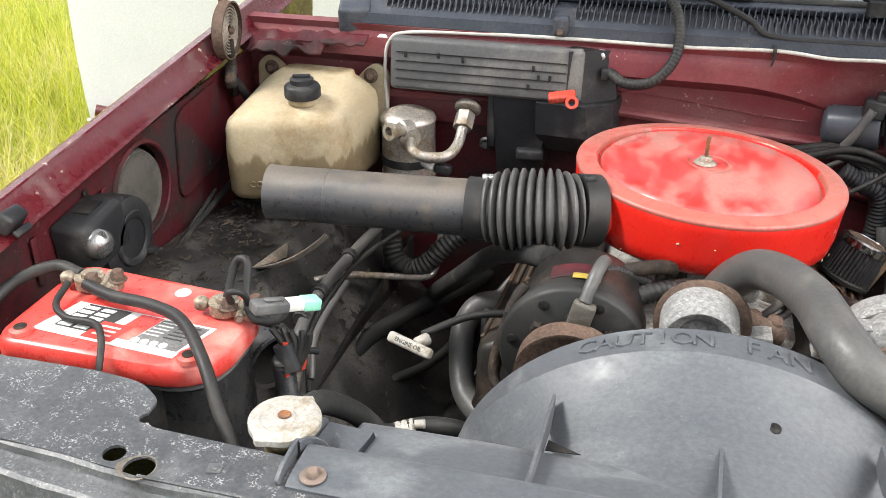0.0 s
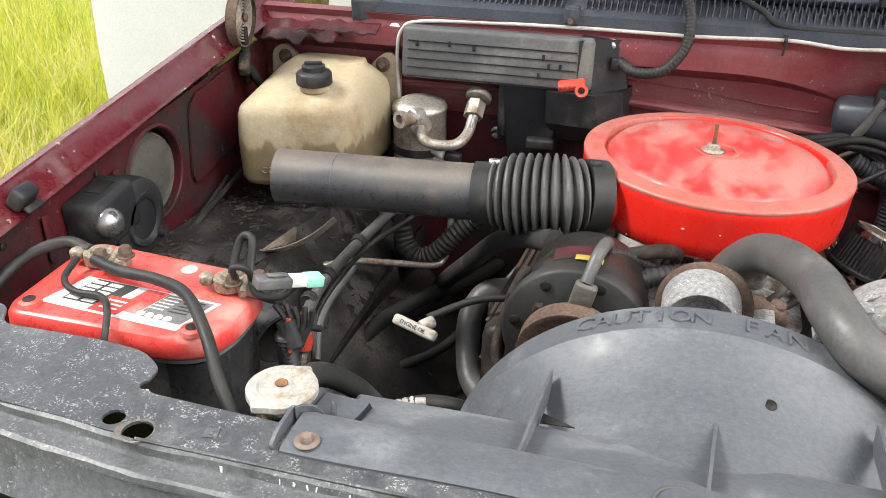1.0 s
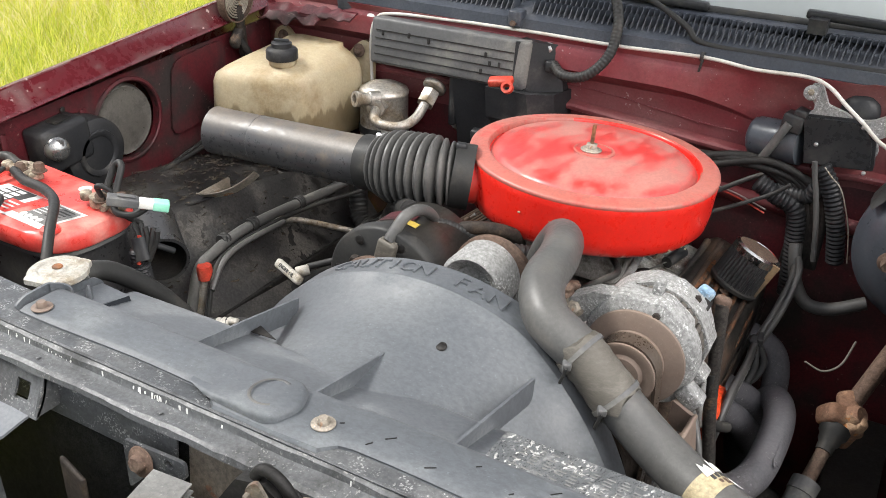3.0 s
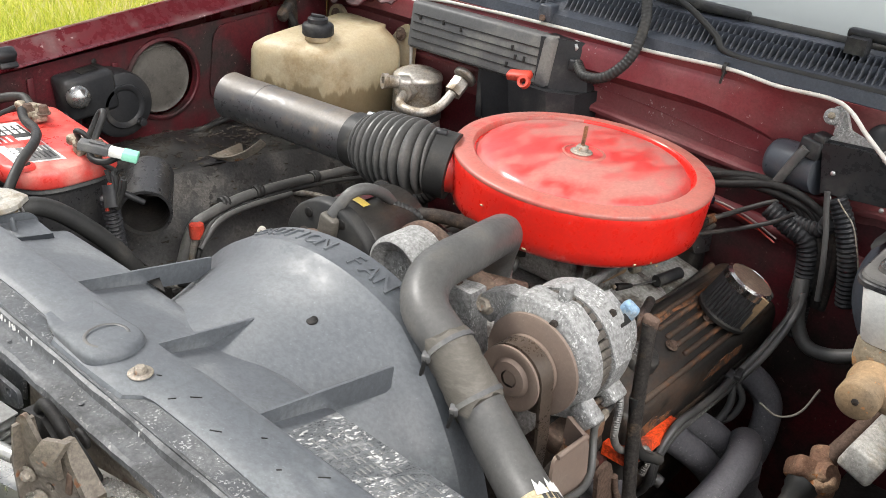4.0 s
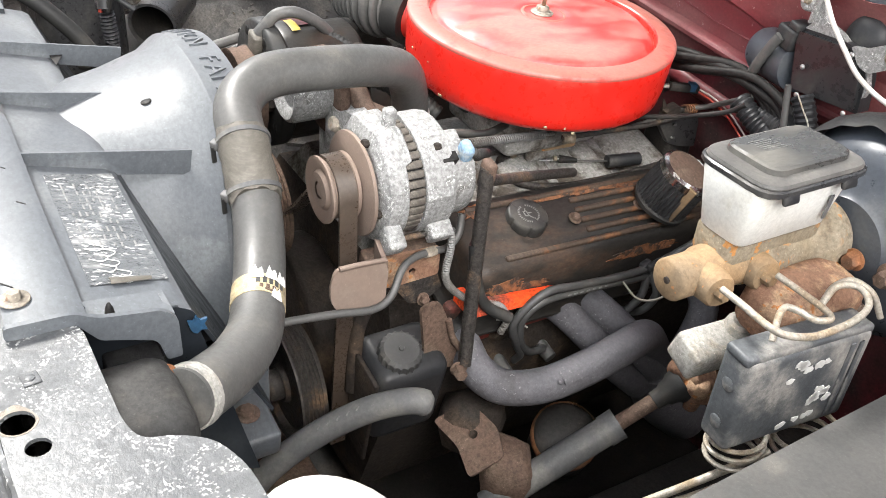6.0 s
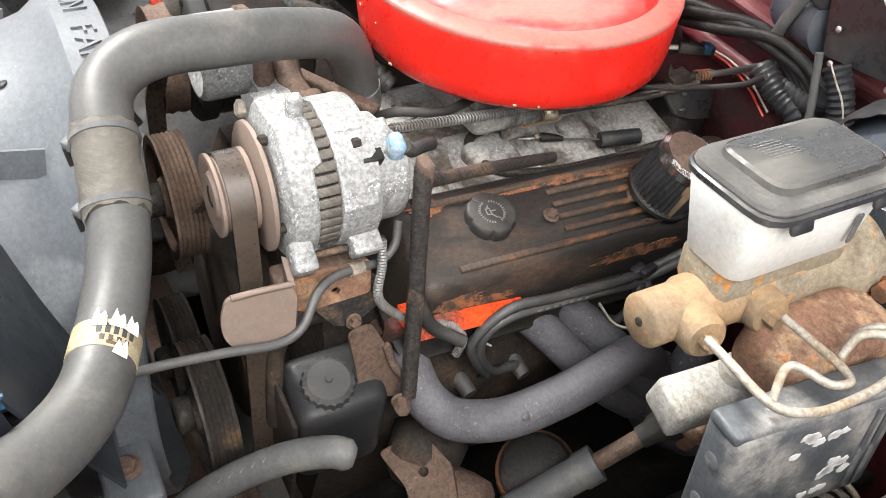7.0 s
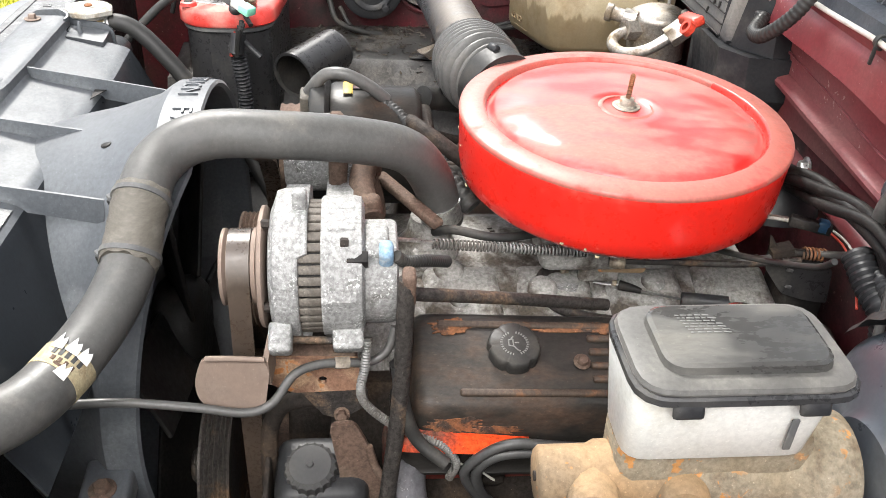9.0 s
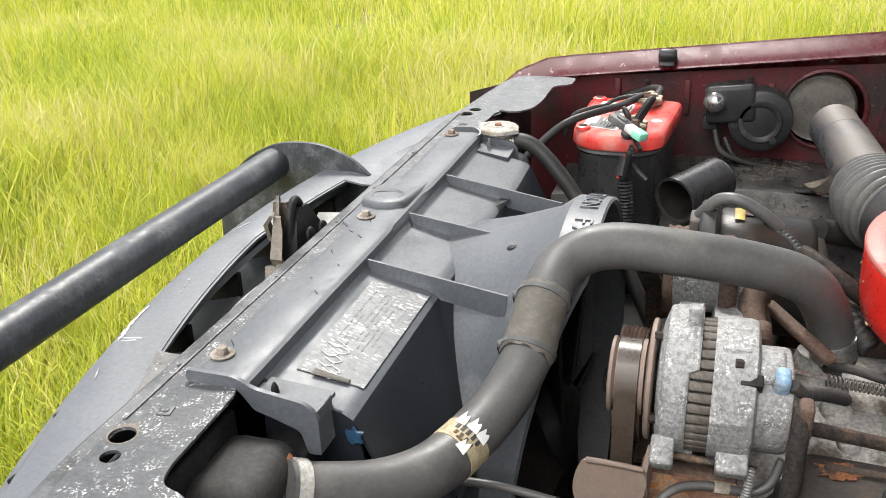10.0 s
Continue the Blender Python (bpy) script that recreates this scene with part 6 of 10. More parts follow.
    part("line_bracket", plate([(-0.032, 0.738), (-0.026, 0.748), (0.019, 0.736), (0.046, 0.720), (0.040, 0.698), (0.013, 0.709)], 0.8575, 0.004, [(0.026, 0.720, 0.006)]), "alu", g)
    part("brass_nut", disc((0.0065, 0.7055, 0.862), (-0.30, 1, 0), 0.0105, 0.011, 0.1, 6), "lead", g, "grimy brass union nut")
    part("brass_nut", disc((0.0025, 0.719, 0.862), (-0.30, 1, 0), 0.0085, 0.012, 0.1, 6), "lead", g)
    part("water_outlet", lathe([(0.0, 0.0), (0.040, 0.0), (0.042, 0.02), (0.030, 0.035), (0.026, 0.06), (0.0, 0.06)], (-0.05, 0.545, 0.845), (-0.05, 0.1, 1), 24), "intake", g)
    part("throttle_body", box((0.17, 0.17, 0.075), (-0.043, 0.76, 0.915), (0, 0, 0), 0.014, 3), "intake", g)
    part("injector_pod", disc((-0.08, 0.70, 0.90), (0, 0, 1), 0.03, 0.04, 0.2), "black", g)
    for x, y, r, h in ((0.088, 0.66, 0.018, 0.03), (0.075, 0.80, 0.015, 0.025), (0.10, 0.56, 0.013, 0.02), (0.05, 0.55, 0.02, 0.03), (0.02, 0.52, 0.015, 0.04)):
        part("fitting_boss", disc((x - 0.05, y + 0.02, 0.838), (0.3, 0, 1), r, h, 0.25, 16), "intake", g)
    return g


def valve_cover(x, tilt, name_label):
    """A ribbed pressed cover; built level and then leaned over its rail."""
    s = 1 if tilt > 0 else -1
    g = thing("valve_cover", (x, 0.75, 0.80), name_label, "valve cover", move=(-0.008, 0.010, 0.0))
    m = pose(x, 0.755, 0.848, 0, tilt, 0) @ pose(0, 0, 0, -4.0, 0, 0)

    def put(bm):
        bmesh.ops.transform(bm, matrix=m, verts=bm.verts)
        return bm

    def ring(near, far, hy, z, r=0.02):
        lo, hi = (-near, far) if s > 0 else (-far, near)
        return [(p.x, p.y, z) for p in round_poly([(lo, -hy), (hi, -hy), (hi, hy), (lo, hy)], r, 4)]

    part("cover_shell", put(loft([ring(0.086, 0.090, 0.265, -0.090), ring(0.086, 0.090, 0.265, -0.084), ring(0.074, 0.086, 0.256, -0.081), ring(0.070, 0.082, 0.252, -0.072), ring(0.066, 0.056, 0.248, -0.012), ring(0.060, 0.050, 0.243, -0.003), ring(0.052, 0.043, 0.238, 0.0)])), "cover", g)
    for i in range(5):
        y0, y1 = (-0.055, 0.205) if i < 4 else (-0.20, 0.205)
        part("raised_rib", put(box((0.0082, y1 - y0, 0.007), (-0.030 + 0.0165 * i, (y0 + y1) / 2, 0.0008), (0, 0, 0), 0.0026)), "rib_rust", g, "rust-browned rib")
    part("edge_rail", put(box((0.008, 0.44, 0.006), (-0.046, 0.0, 0.0), (0, 0, 0), 0.002)), "rib_rust", g)
    part("flank_rail", put(box((0.007, 0.47, 0.008), (0.0735 * s, 0.0, -0.050), (0, -23 * s, 0), 0.0025)), "cover", g)
    rng = random.Random(5)
    flank, level = Matrix(((0, -0.398, 0.917, 0), (1, 0, 0, 0), (0, 0.917, 0.398, 0), (0, 0, 0, 1))), Matrix(((0, 1, 0, 0), (1, 0, 0, 0), (0, 0, 1, 0), (0, 0, 0, 1)))
    patches = ((0.0594, 0.035, -0.020, flank, 0.075, 0.011), (0.0611, -0.205, -0.024, flank, 0.036, 0.014), (0.0637, -0.160, -0.030, flank, 0.032, 0.007), (-0.043, 0.00, 0.0005, level, 0.150, 0.008), (-0.038, 0.085, 0.0005, level, 0.060, 0.012), (-0.021, 0.10, 0.0005, level, 0.050, 0.009), (-0.042, -0.205, 0.0005, level, 0.030, 0.013), (0.020, 0.11, 0.0005, level, 0.035, 0.006), (0.036, 0.09, 0.0044, level, 0.045, 0.004))
    for lx, ly, lz, turn, wide, tall in patches if s > 0 else ():
        pts = []
        for q in range(34):
            a = q * math.tau / 34
            k = rng.uniform(0.55, 1.0)
            pts.append((wide * math.cos(a) * k, tall * math.sin(a) * k))
        part("rust_patch", put(plate(pts, 0.0009, 0.003, (), Matrix.Translation((lx, ly, lz)) @ turn)), "rust_patch", g, "flaking orange rust patch")
    for y in (-0.065, 0.055, 0.160):
        part("cover_bolt", put(hexbolt((0.0, y, 0.003), (0, 0, 1), 0.0062, 0.006, 0.0095)), "rust", g)


def oil_cap():
    g = thing("oil_filler_cap", (0.178, 0.62, 0.84), "black ribbed oil filler cap with a pale oil-can symbol", "oil cap", move=(-0.005, 0.007, 0.0095))
    c = Vector((0.170, 0.619, 0.843))
    ax = (Vector((0.178, 0.62, 0.868)) - c).normalized()
    part("grip", lathe([(0, 0.024), (0.0255, 0.024), (0.0278, 0.0225), (0.0290, 0.0190), (0.0290, 0.004), (0.0272, 0.0), (0, 0)], c, ax, 84, wobble=lambda a, r, h: 1 - 0.085 * max(0, math.cos(6 * a)) ** 6 * (r > 0.0265)), "cap_black", g)
    part("neck", disc(c - ax * 0.012, ax, 0.024, 0.014, 0.1), "block", g)
    fm = frame_of(c + ax * 0.0242, ax, (0, 1, 0))

    def stroke(w, h, x, y, r, name):
        b = box((w, h, 0.0008), (x, y, 0), (0, 0, r), 0)
        bmesh.ops.transform(b, matrix=fm, verts=b.verts)
        part(name, b, "print", g)

    for q in range(30):
        a = q * math.tau / 30
        if q % 15 not in (0, 1):
            stroke(0.0013, 0.0026, 0.0142 * math.cos(a), 0.0142 * math.sin(a), math.degrees(a) + 90, "print_mark")
    for bx, by, w, h, r in ((-0.001, -0.002, 0.011, 0.0016, 0), (-0.006, -0.005, 0.0016, 0.006, 12), (0.004, -0.005, 0.0016, 0.006, -12), (-0.001, -0.008, 0.011, 0.0016, 0), (0.008, 0.001, 0.009, 0.0016, 38), (-0.009, -0.003, 0.006, 0.0016, -35), (-0.001, 0.003, 0.0016, 0.006, 0), (0.012, 0.006, 0.002, 0.002, 0)):
        stroke(w * 0.8, h * 0.8, bx * 0.8, by * 0.8, r, "symbol_bar")


def breather():
    g = thing("breather_filter", (0.215, 0.84, 0.82), "small pleated breather filter with a rusty chromed cap", "breather filter", move=(-0.014, 0.006, 0.01))
    c, ax = Vector((0.200, 0.848, 0.842)), Vector((0.38, 0.18, 0.9)).normalized()
    part("gauze", lathe([(0, 0), (0.040, 0.0), (0.038, 0.055), (0, 0.055)], c, ax, 120, wobble=lambda a, r, h: 1 + 0.035 * math.cos(40 * a) * (r > 0.03)), "pleats", g, sharp=20)
    part("cap_band", lathe([(0.036, 0.053), (0.0395, 0.053), (0.0395, 0.064), (0.034, 0.067), (0.033, 0.064)], c, ax, 40), "chrome", g)
    part("cap_top", lathe([(0.034, 0.066), (0.02, 0.068), (0.0, 0.0685)], c, ax, 40), "rust", g, "rust-stained cap")
    part("base_rim", lathe([(0, -0.006), (0.042, -0.006), (0.043, 0.0), (0.040, 0.003), (0, 0.003)], c, ax, 40), "rubber_dark", g)
    part("clip_strap", box((0.014, 0.004, 0.07), (c.x + 0.044, c.y - 0.012, c.z + 0.018), (0, 25, 10), 0.001), "rust_tan", g)


def air_cleaner():
    cx, cy = -0.055, 0.776
    g = thing("air_cleaner", (cx, cy, 0.95), "round bright red air cleaner with a dusty pressed lid", "air cleaner")
    g.matrix_basis = Matrix.Translation((cx, cy, 0.954)) @ Matrix.Rotation(radians(2.6), 4, "Y") @ Matrix.Rotation(radians(-1.4), 4, "X") @ Matrix.Diagonal((1.03, 1.03, 1.03, 1))
    part("housing", lathe([(0.0, 0.0), (0.150, 0.0), (0.178, 0.004), (0.1855, 0.012), (0.1885, 0.030), (0.1905, 0.070), (0.1915, 0.080), (0.1905, 0.083), (0.18, 0.084), (0.15, 0.078), (0.0, 0.081)], (cx, cy, 0.951), (0, 0, 1), 96), "red_paint", g, sharp=50)
    part("lid_rim", lathe([(0.1914, 0.0000), (0.1920, 0.0020), (0.1914, 0.0048), (0.1895, 0.0064), (0.168, 0.0090), (0.164, 0.0088)], (cx, cy, 1.032), (0, 0, 1), 96), "red_rim", g, "dust-covered lid rim")
    groove = [(0.1642, 0.0089), (0.1630, 0.0082), (0.1614, 0.0060), (0.1609, -0.0018)]
    # the clean red arc also paints in the raised lip's shadow
    for name, mat, clean, label in (("groove_wall", "red_paint", True, "clean red stretch of the pressed groove, lip's shadow painted in"), ("groove_side", "red_rim", False, "dust-filled stretch of the pressed groove")):
        wall = lathe(groove, (cx, cy, 1.032), (0, 0, 1), 96)
        away = []
        for f in wall.faces:
            a = math.degrees(math.atan2(f.calc_center_median().y - cy, f.calc_center_median().x - cx))
            if (15 < a < 122 or -48 < a < -22) != clean:
                away.append(f)
        bmesh.ops.delete(wall, geom=away, context="FACES")
        part(name, wall, mat, g, label)
    part("lid", lathe([(0.1610, -0.0015), (0.1570, -0.0012), (0.1525, 0.0035), (0.149, 0.0080), (0.10, 0.0125), (0.045, 0.0150), (0.034, 0.0155), (0.031, 0.0130), (0.020, 0.0120), (0.0, 0.0120)], (cx, cy, 1.032), (0, 0, 1), 96), "red_lid", g, "glossy red pressed lid filmed with dust", sharp=50)
    nut = (-0.062, 0.779, 1.044)
    part("seat_ring", lathe([(0.028, 0.0), (0.0285, 0.0012), (0.032, 0.0014), (0.034, 0.0)], (nut[0] + 0.004, nut[1], 1.0452), (0, 0, 1), 40), "red_rim", g)
    part("washer", disc(nut, (0, 0, 1), 0.0165, 0.0022, 0.3, 24), "zinc", g)
    part("nut", hexbolt((nut[0], nut[1], 1.0455), (0, 0, 1), 0.0095, 0.0075, 0.0125), "zinc", g, "plain dusty nut")
    part("stud", coil((nut[0], nut[1], 1.045), (nut[0] - 0.001, nut[1] + 0.002, 1.083), 0.0018, 0.0016, 16, 5), "rust_orange", g, "rusty threaded stud")
    part("stud_core", tube([(nut[0], nut[1], 1.045), (nut[0] - 0.001, nut[1] + 0.002, 1.084)], 0.0024, 8, 2), "rust_orange", g)
    part("neck", tube([(-0.165, 0.686, 0.990), (-0.195, 0.662, 0.994), (-0.212, 0.650, 0.998)], lambda s: 0.034 + 0.004 * s, 24, 4), "red_paint", g)
    rng = random.Random(12)
    for _ in range(9):
        a, z = rng.uniform(3.6, 6.1), rng.choice((0.958, 0.965, 1.000, 1.026))
        out = 0.1872 if z < 0.96 else 0.1888 if z < 0.99 else 0.1903
        part("paint_chip", box((0.0012, rng.uniform(0.002, 0.006), rng.uniform(0.0015, 0.003)), (cx + out * math.cos(a), cy + out * math.sin(a), z), (0, 0, math.degrees(a)), 0.0004), "yellow_tag", g, "pale paint chip")
    part("base_gasket", disc((cx, cy, 0.935), (0, 0, 1), 0.085, 0.018, 0.1, 32), "black", g)


def intake_duct():
    g = thing("intake_duct", (-0.42, 0.60, 0.96), "black intake tube ending in a ribbed rubber bellows", "intake duct")
    bm = bmesh.new()
    way = spline([(-0.684, 0.601, 1.010), (-0.572, 0.612, 1.009), (-0.459, 0.620, 1.009), (-0.345, 0.626, 1.011)], 6)
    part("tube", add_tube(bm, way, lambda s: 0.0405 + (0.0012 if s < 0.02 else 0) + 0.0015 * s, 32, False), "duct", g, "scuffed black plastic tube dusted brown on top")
    # blacker than the tube outside: the shade within put into colour
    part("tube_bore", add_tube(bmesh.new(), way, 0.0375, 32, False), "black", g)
    part("mould_line", lathe([(0.0405, -0.0012), (0.0417, 0.0), (0.0405, 0.0012)], way[5], (1, 0.02, 0.02), 32), "duct", g)

    def rad(s):
        return 0.046 + 0.014 * min(1, s / 0.25) - 0.010 * max(0, (s - 0.75) / 0.25)

    part("bellows", loom([(-0.360, 0.625, 1.011), (-0.312, 0.626, 1.015), (-0.260, 0.631, 1.018), (-0.225, 0.643, 1.018)], rad, 0.0125, 40, 0.25, 2.0), "rubber", g, "ribbed rubber bellows")
    part("cuff", add_tube(bmesh.new(), spline([(-0.384, 0.624, 1.010), (-0.354, 0.626, 1.011)], 3), 0.0455, 32), "rubber_dark", g)
    part("end_cuff", add_tube(bmesh.new(), spline([(-0.230, 0.641, 1.018), (-0.202, 0.654, 1.014)], 3), 0.052, 32), "rubber_dark", g)
    part("clamp_screw", disc((-0.366, 0.632, 1.056), (1, 0.2, 0), 0.006, 0.018, 0.2, 12), "steel", g)
    part("clamp_screw", disc((-0.222, 0.636, 1.068), (1, 0.6, 0), 0.006, 0.016, 0.2, 12), "plastic", g)


def alternator():
    cx, cz = 0.168, 0.974
    ax = (0, 1, 0)
    g = thing("alternator", (cx, 0.425, 0.89), "corroded pale alloy alternator with a brown pulley fan", "alternator")
    part("pulley", lathe([(0.010, 0.0), (0.020, 0.0), (0.0235, 0.004), (0.026, 0.004), (0.0355, 0.0), (0.0385, 0.001), (0.0385, 0.004), (0.0345, 0.007), (0.0345, 0.029), (0.0385, 0.031), (0.0385, 0.035), (0.0, 0.035)], (cx, 0.329, cz), ax, 48), "fan_brown", g)
    part("pulley_nut", hexbolt((cx, 0.342, cz), (0, -1, 0), 0.011, 0.010, 0.016), "fan_brown", g)
    part("fan", lathe([(0.0, 0.0), (0.030, 0.0), (0.040, 0.003), (0.057, 0.0035), (0.0605, 0.005), (0.0610, 0.0085), (0.059, 0.010), (0.0, 0.010)], (cx, 0.3635, cz), ax, 64), "fan_brown", g, "brown dust-caked fan disc")
    part("fan_spacer", disc((cx, 0.372, cz), ax, 0.030, 0.008, 0.1, 24), "block", g)

    def open_side(bm, sign):
        """The casting's inner edge is cut back in a long window on the side."""
        for v in bm.verts:
            a = math.degrees(math.atan2(v.co.z - cz, v.co.x - cx))
            if abs(v.co.y - (0.4165 if sign > 0 else 0.4285)) < 0.0045 and -52 < a < 40:
                v.co.y -= sign * 0.009
        return bm

    lug = lambda a, r, h: 1 + (0.10 * max(0, math.cos(a - 1.15)) ** 60 + 0.05 * max(0, math.cos(3 * a + 0.6)) ** 10 if r > 0.06 else 0)
    part("front_housing", open_side(lathe([(0.0, 0.0), (0.050, 0.0), (0.060, 0.002), (0.0685, 0.007), (0.0705, 0.014), (0.0705, 0.026), (0.0705, 0.0365), (0.069, 0.0385), (0.0, 0.0385)], (cx, 0.377, cz), ax, 96, wobble=lug), 1), "alu", g, sharp=24)
    part("stator", lathe([(0.0, 0.0), (0.0615, 0.0), (0.0615, 0.052), (0.0, 0.052)], (cx, 0.390, cz), ax, 64), "black", g, "dark slotted stator ring")
    tooth = None
    for i in range(38):
        a = i * 360 / 38
        if tooth is None:
            tooth = part("stator_tooth", box((0.0055, 0.030, 0.0086), (cx + 0.0635, 0.4195, cz), (0, 0, 0), 0.0012), "tooth", g)
            home = tooth.matrix_basis.copy()
        else:
            c = tooth.copy()
            scene.collection.objects.link(c)
            c.matrix_basis = Matrix.Translation((cx, 0.4195, cz)) @ Matrix.Rotation(radians(a), 4, "Y") @ Matrix.Translation((-cx, -0.4195, -cz)) @ home
    part("rear_housing", open_side(lathe([(0.0, 0.0), (0.069, 0.0), (0.070, 0.002), (0.070, 0.012), (0.070, 0.032), (0.0685, 0.038), (0.060, 0.041), (0.0, 0.041)], (cx, 0.428, cz), ax, 96, wobble=lambda a, r, h: 1 + (0.045 * max(0, math.cos(4 * a + 0.3)) ** 12 if 0.06 < r and h < 0.035 else 0)), -0.0), "alu", g, sharp=24)
    step = [(cx + 0.058 * math.cos(radians(a)), cz + 0.058 * math.sin(radians(a))) for a in range(-150, 31, 12)] + [(cx + 0.020, cz + 0.040), (cx - 0.040, cz + 0.030)]
    part("rear_step", loft([[(cx + (x - cx) * k, y, cz + (z - cz) * k) for x, z in step] for k, y in ((1.0, 0.462), (1.0, 0.494), (0.97, 0.499), (0.90, 0.501))]), "alu", g, sharp=35)
    part("regulator", box((0.034, 0.024, 0.026), (0.190, 0.480, 1.010), (0, 32, 0), 0.004), "alu", g)
    for t in (-70, -48, 62, 84):
        b = box((0.008, 0.026, 0.005), (0, 0, 0), (0, 0, 0), 0.0015)
        bmesh.ops.transform(b, matrix=pose(cx + 0.0672 * math.cos(radians(t)), 0.447, cz + 0.0672 * math.sin(radians(t)), 0, -t, 0), verts=b.verts)
        part("cooling_rib", b, "alu", g)
    part("mount_ear", loft([[(0.070, y, 0.990), (0.092, y, 0.984), (0.122, y, 1.010), (0.128, y, 1.034), (0.104, y, 1.032), (0.076, y, 1.016)] for y in (0.390, 0.414)]), "alu", g)
    part("mount_ear", box((0.030, 0.022, 0.024), (0.236, 0.388, 0.935), (0, 40, 0), 0.004), "alu", g)
    part("mount_ear", box((0.026, 0.030, 0.022), (0.226, 0.452, 0.927), (0, 40, 0), 0.004), "alu", g)
    part("ear_bolt", hexbolt((0.082, 0.392, 1.004), (0, -1, 0.2), 0.009, 0.008, 0.013), "zinc", g)
    part("casting_post", box((0.013, 0.014, 0.024), (0.176, 0.408, 1.052), (0, 6, 0), 0.003), "alu", g)
    for x, y, z in ((0.185, 0.378, 1.031), (0.222, 0.379, 0.962), (0.212, 0.453, 1.026)):
        part("housing_bolt", hexbolt((x, y, z), (0.2, -1, 0.2), 0.005, 0.007), "block", g)
    part("through_bolt", tube([(0.226, 0.395, 0.926), (0.222, 0.475, 0.920)], 0.0040, 8, 2), "dark_steel", g)
    part("plug", box((0.021, 0.014, 0.032), (0.210, 0.489, 1.010), (0, 28, 0), 0.0055, 3), "blue_plastic", g, "faded blue plug")
    part("terminal_slot", box((0.012, 0.020, 0.013), (0.2185, 0.462, 1.012), (0, 32, 0), 0.001), "black", g)
    part("plug_lead", loom([(0.213, 0.498, 1.012), (0.206, 0.508, 1.001), (0.190, 0.528, 0.992), (0.165, 0.552, 0.975)], 0.0065, 0.0035, 10), "rubber_dark", g, "short ribbed lead")
    b = thing("alternator_bracket", (0.2, 0.42, 0.70), "rusty pressed alternator bracket with a long brace rod", "bracket")
    side = Matrix(((0, 0, 1, 0.0), (1, 0, 0, 0), (0, 1, 0, 0), (0, 0, 0, 1)))

    def upright(pts, r, x, thick, holes=()):
        """A plate standing along the engine: points in y and z."""
        return plate(round_poly(pts, r, 4), x + thick, thick, holes, side)

    part("brace_rod", tube([(0.232, 0.508, 0.998), (0.241, 0.502, 0.86), (0.262, 0.488, 0.737)], 0.0088, 14, 6), "dark_steel", b, "pitted dark brace rod")
    part("rod_end", box((0.020, 0.013, 0.038), (0.230, 0.510, 0.988), (0, 8, 0), 0.004), "rust", b)
    part("top_rod", tube([(0.224, 0.512, 0.976), (0.170, 0.617, 0.932), (0.120, 0.737, 0.887)], 0.0068, 14, 5), "dark_steel", b, "dark brown rod to the intake")
    part("rod_bolt", hexbolt((0.262, 0.480, 0.733), (0.9, -0.3, 0.1), 0.0085, 0.016, 0.0108), "rust", b)
    part("cradle", box((0.026, 0.092, 0.026), (0.206, 0.414, 0.888), (0, 12, 0), 0.004), "rust", b, "brown folded cradle")
    part("cradle_face", upright([(0.372, 0.868), (0.374, 0.900), (0.462, 0.898), (0.462, 0.858), (0.395, 0.856)], 0.006, 0.217, 0.005, [(0.425, 0.872, 0.0045)]), "rust_red", b)
    part("corner_casting", loft([[(x, 0.400, 0.858), (x, 0.462, 0.858), (x, 0.470, 0.836), (x, 0.444, 0.818), (x, 0.424, 0.824)] for x in (0.196, 0.216, 0.220)]), "dark_steel", b, "grey triangular casting")
    part("casting_bolt", hexbolt((0.222, 0.443, 0.826), (1, 0, 0.3), 0.0062, 0.007, 0.0085), "rust", b)
    part("side_arm", upright([(0.430, 0.828), (0.456, 0.832), (0.470, 0.800), (0.478, 0.765), (0.498, 0.742), (0.500, 0.722), (0.480, 0.718), (0.464, 0.728), (0.456, 0.690), (0.440, 0.664), (0.434, 0.700), (0.440, 0.760)], 0.010, 0.236, 0.006), "rust", b, "dusty brown pressed arm")
    part("arm_fold", tube([(0.243, 0.470, 0.800), (0.245, 0.479, 0.768), (0.250, 0.495, 0.745)], 0.0045, 8, 4), "rust", b)
    gp = thing("belt_guard", (0.25, 0.34, 0.85), "brown rounded pressed-steel belt guard plate", "guard")
    lean = Matrix(((0, -0.18, 1, 0.414), (1, 0, 0, 0), (0, 1, 0, 0), (0, 0, 0, 1)))
    part("guard_plate", plate(round_poly([(0.306, 0.900), (0.314, 0.922), (0.372, 0.919), (0.377, 0.906), (0.371, 0.868), (0.362, 0.858), (0.322, 0.862), (0.307, 0.882)], [0.010, 0.008, 0.004, 0.004, 0.004, 0.008, 0.010, 0.012], 5), 0, 0.004, (), lean), "fan_brown", gp)
    part("guard_lip", tube([(0.249, 0.318, 0.9225), (0.249, 0.345, 0.922), (0.249, 0.373, 0.920)], 0.0030, 8, 3), "fan_brown", gp)
    part("guard_fold", loft([[(0.246, 0.371, 0.919), (0.250, 0.376, 0.918), (0.250, 0.378, 0.890), (0.246, 0.373, 0.888)], [(0.220, 0.374, 0.930), (0.224, 0.379, 0.929), (0.222, 0.380, 0.894), (0.218, 0.376, 0.892)]]), "fan_brown", gp)


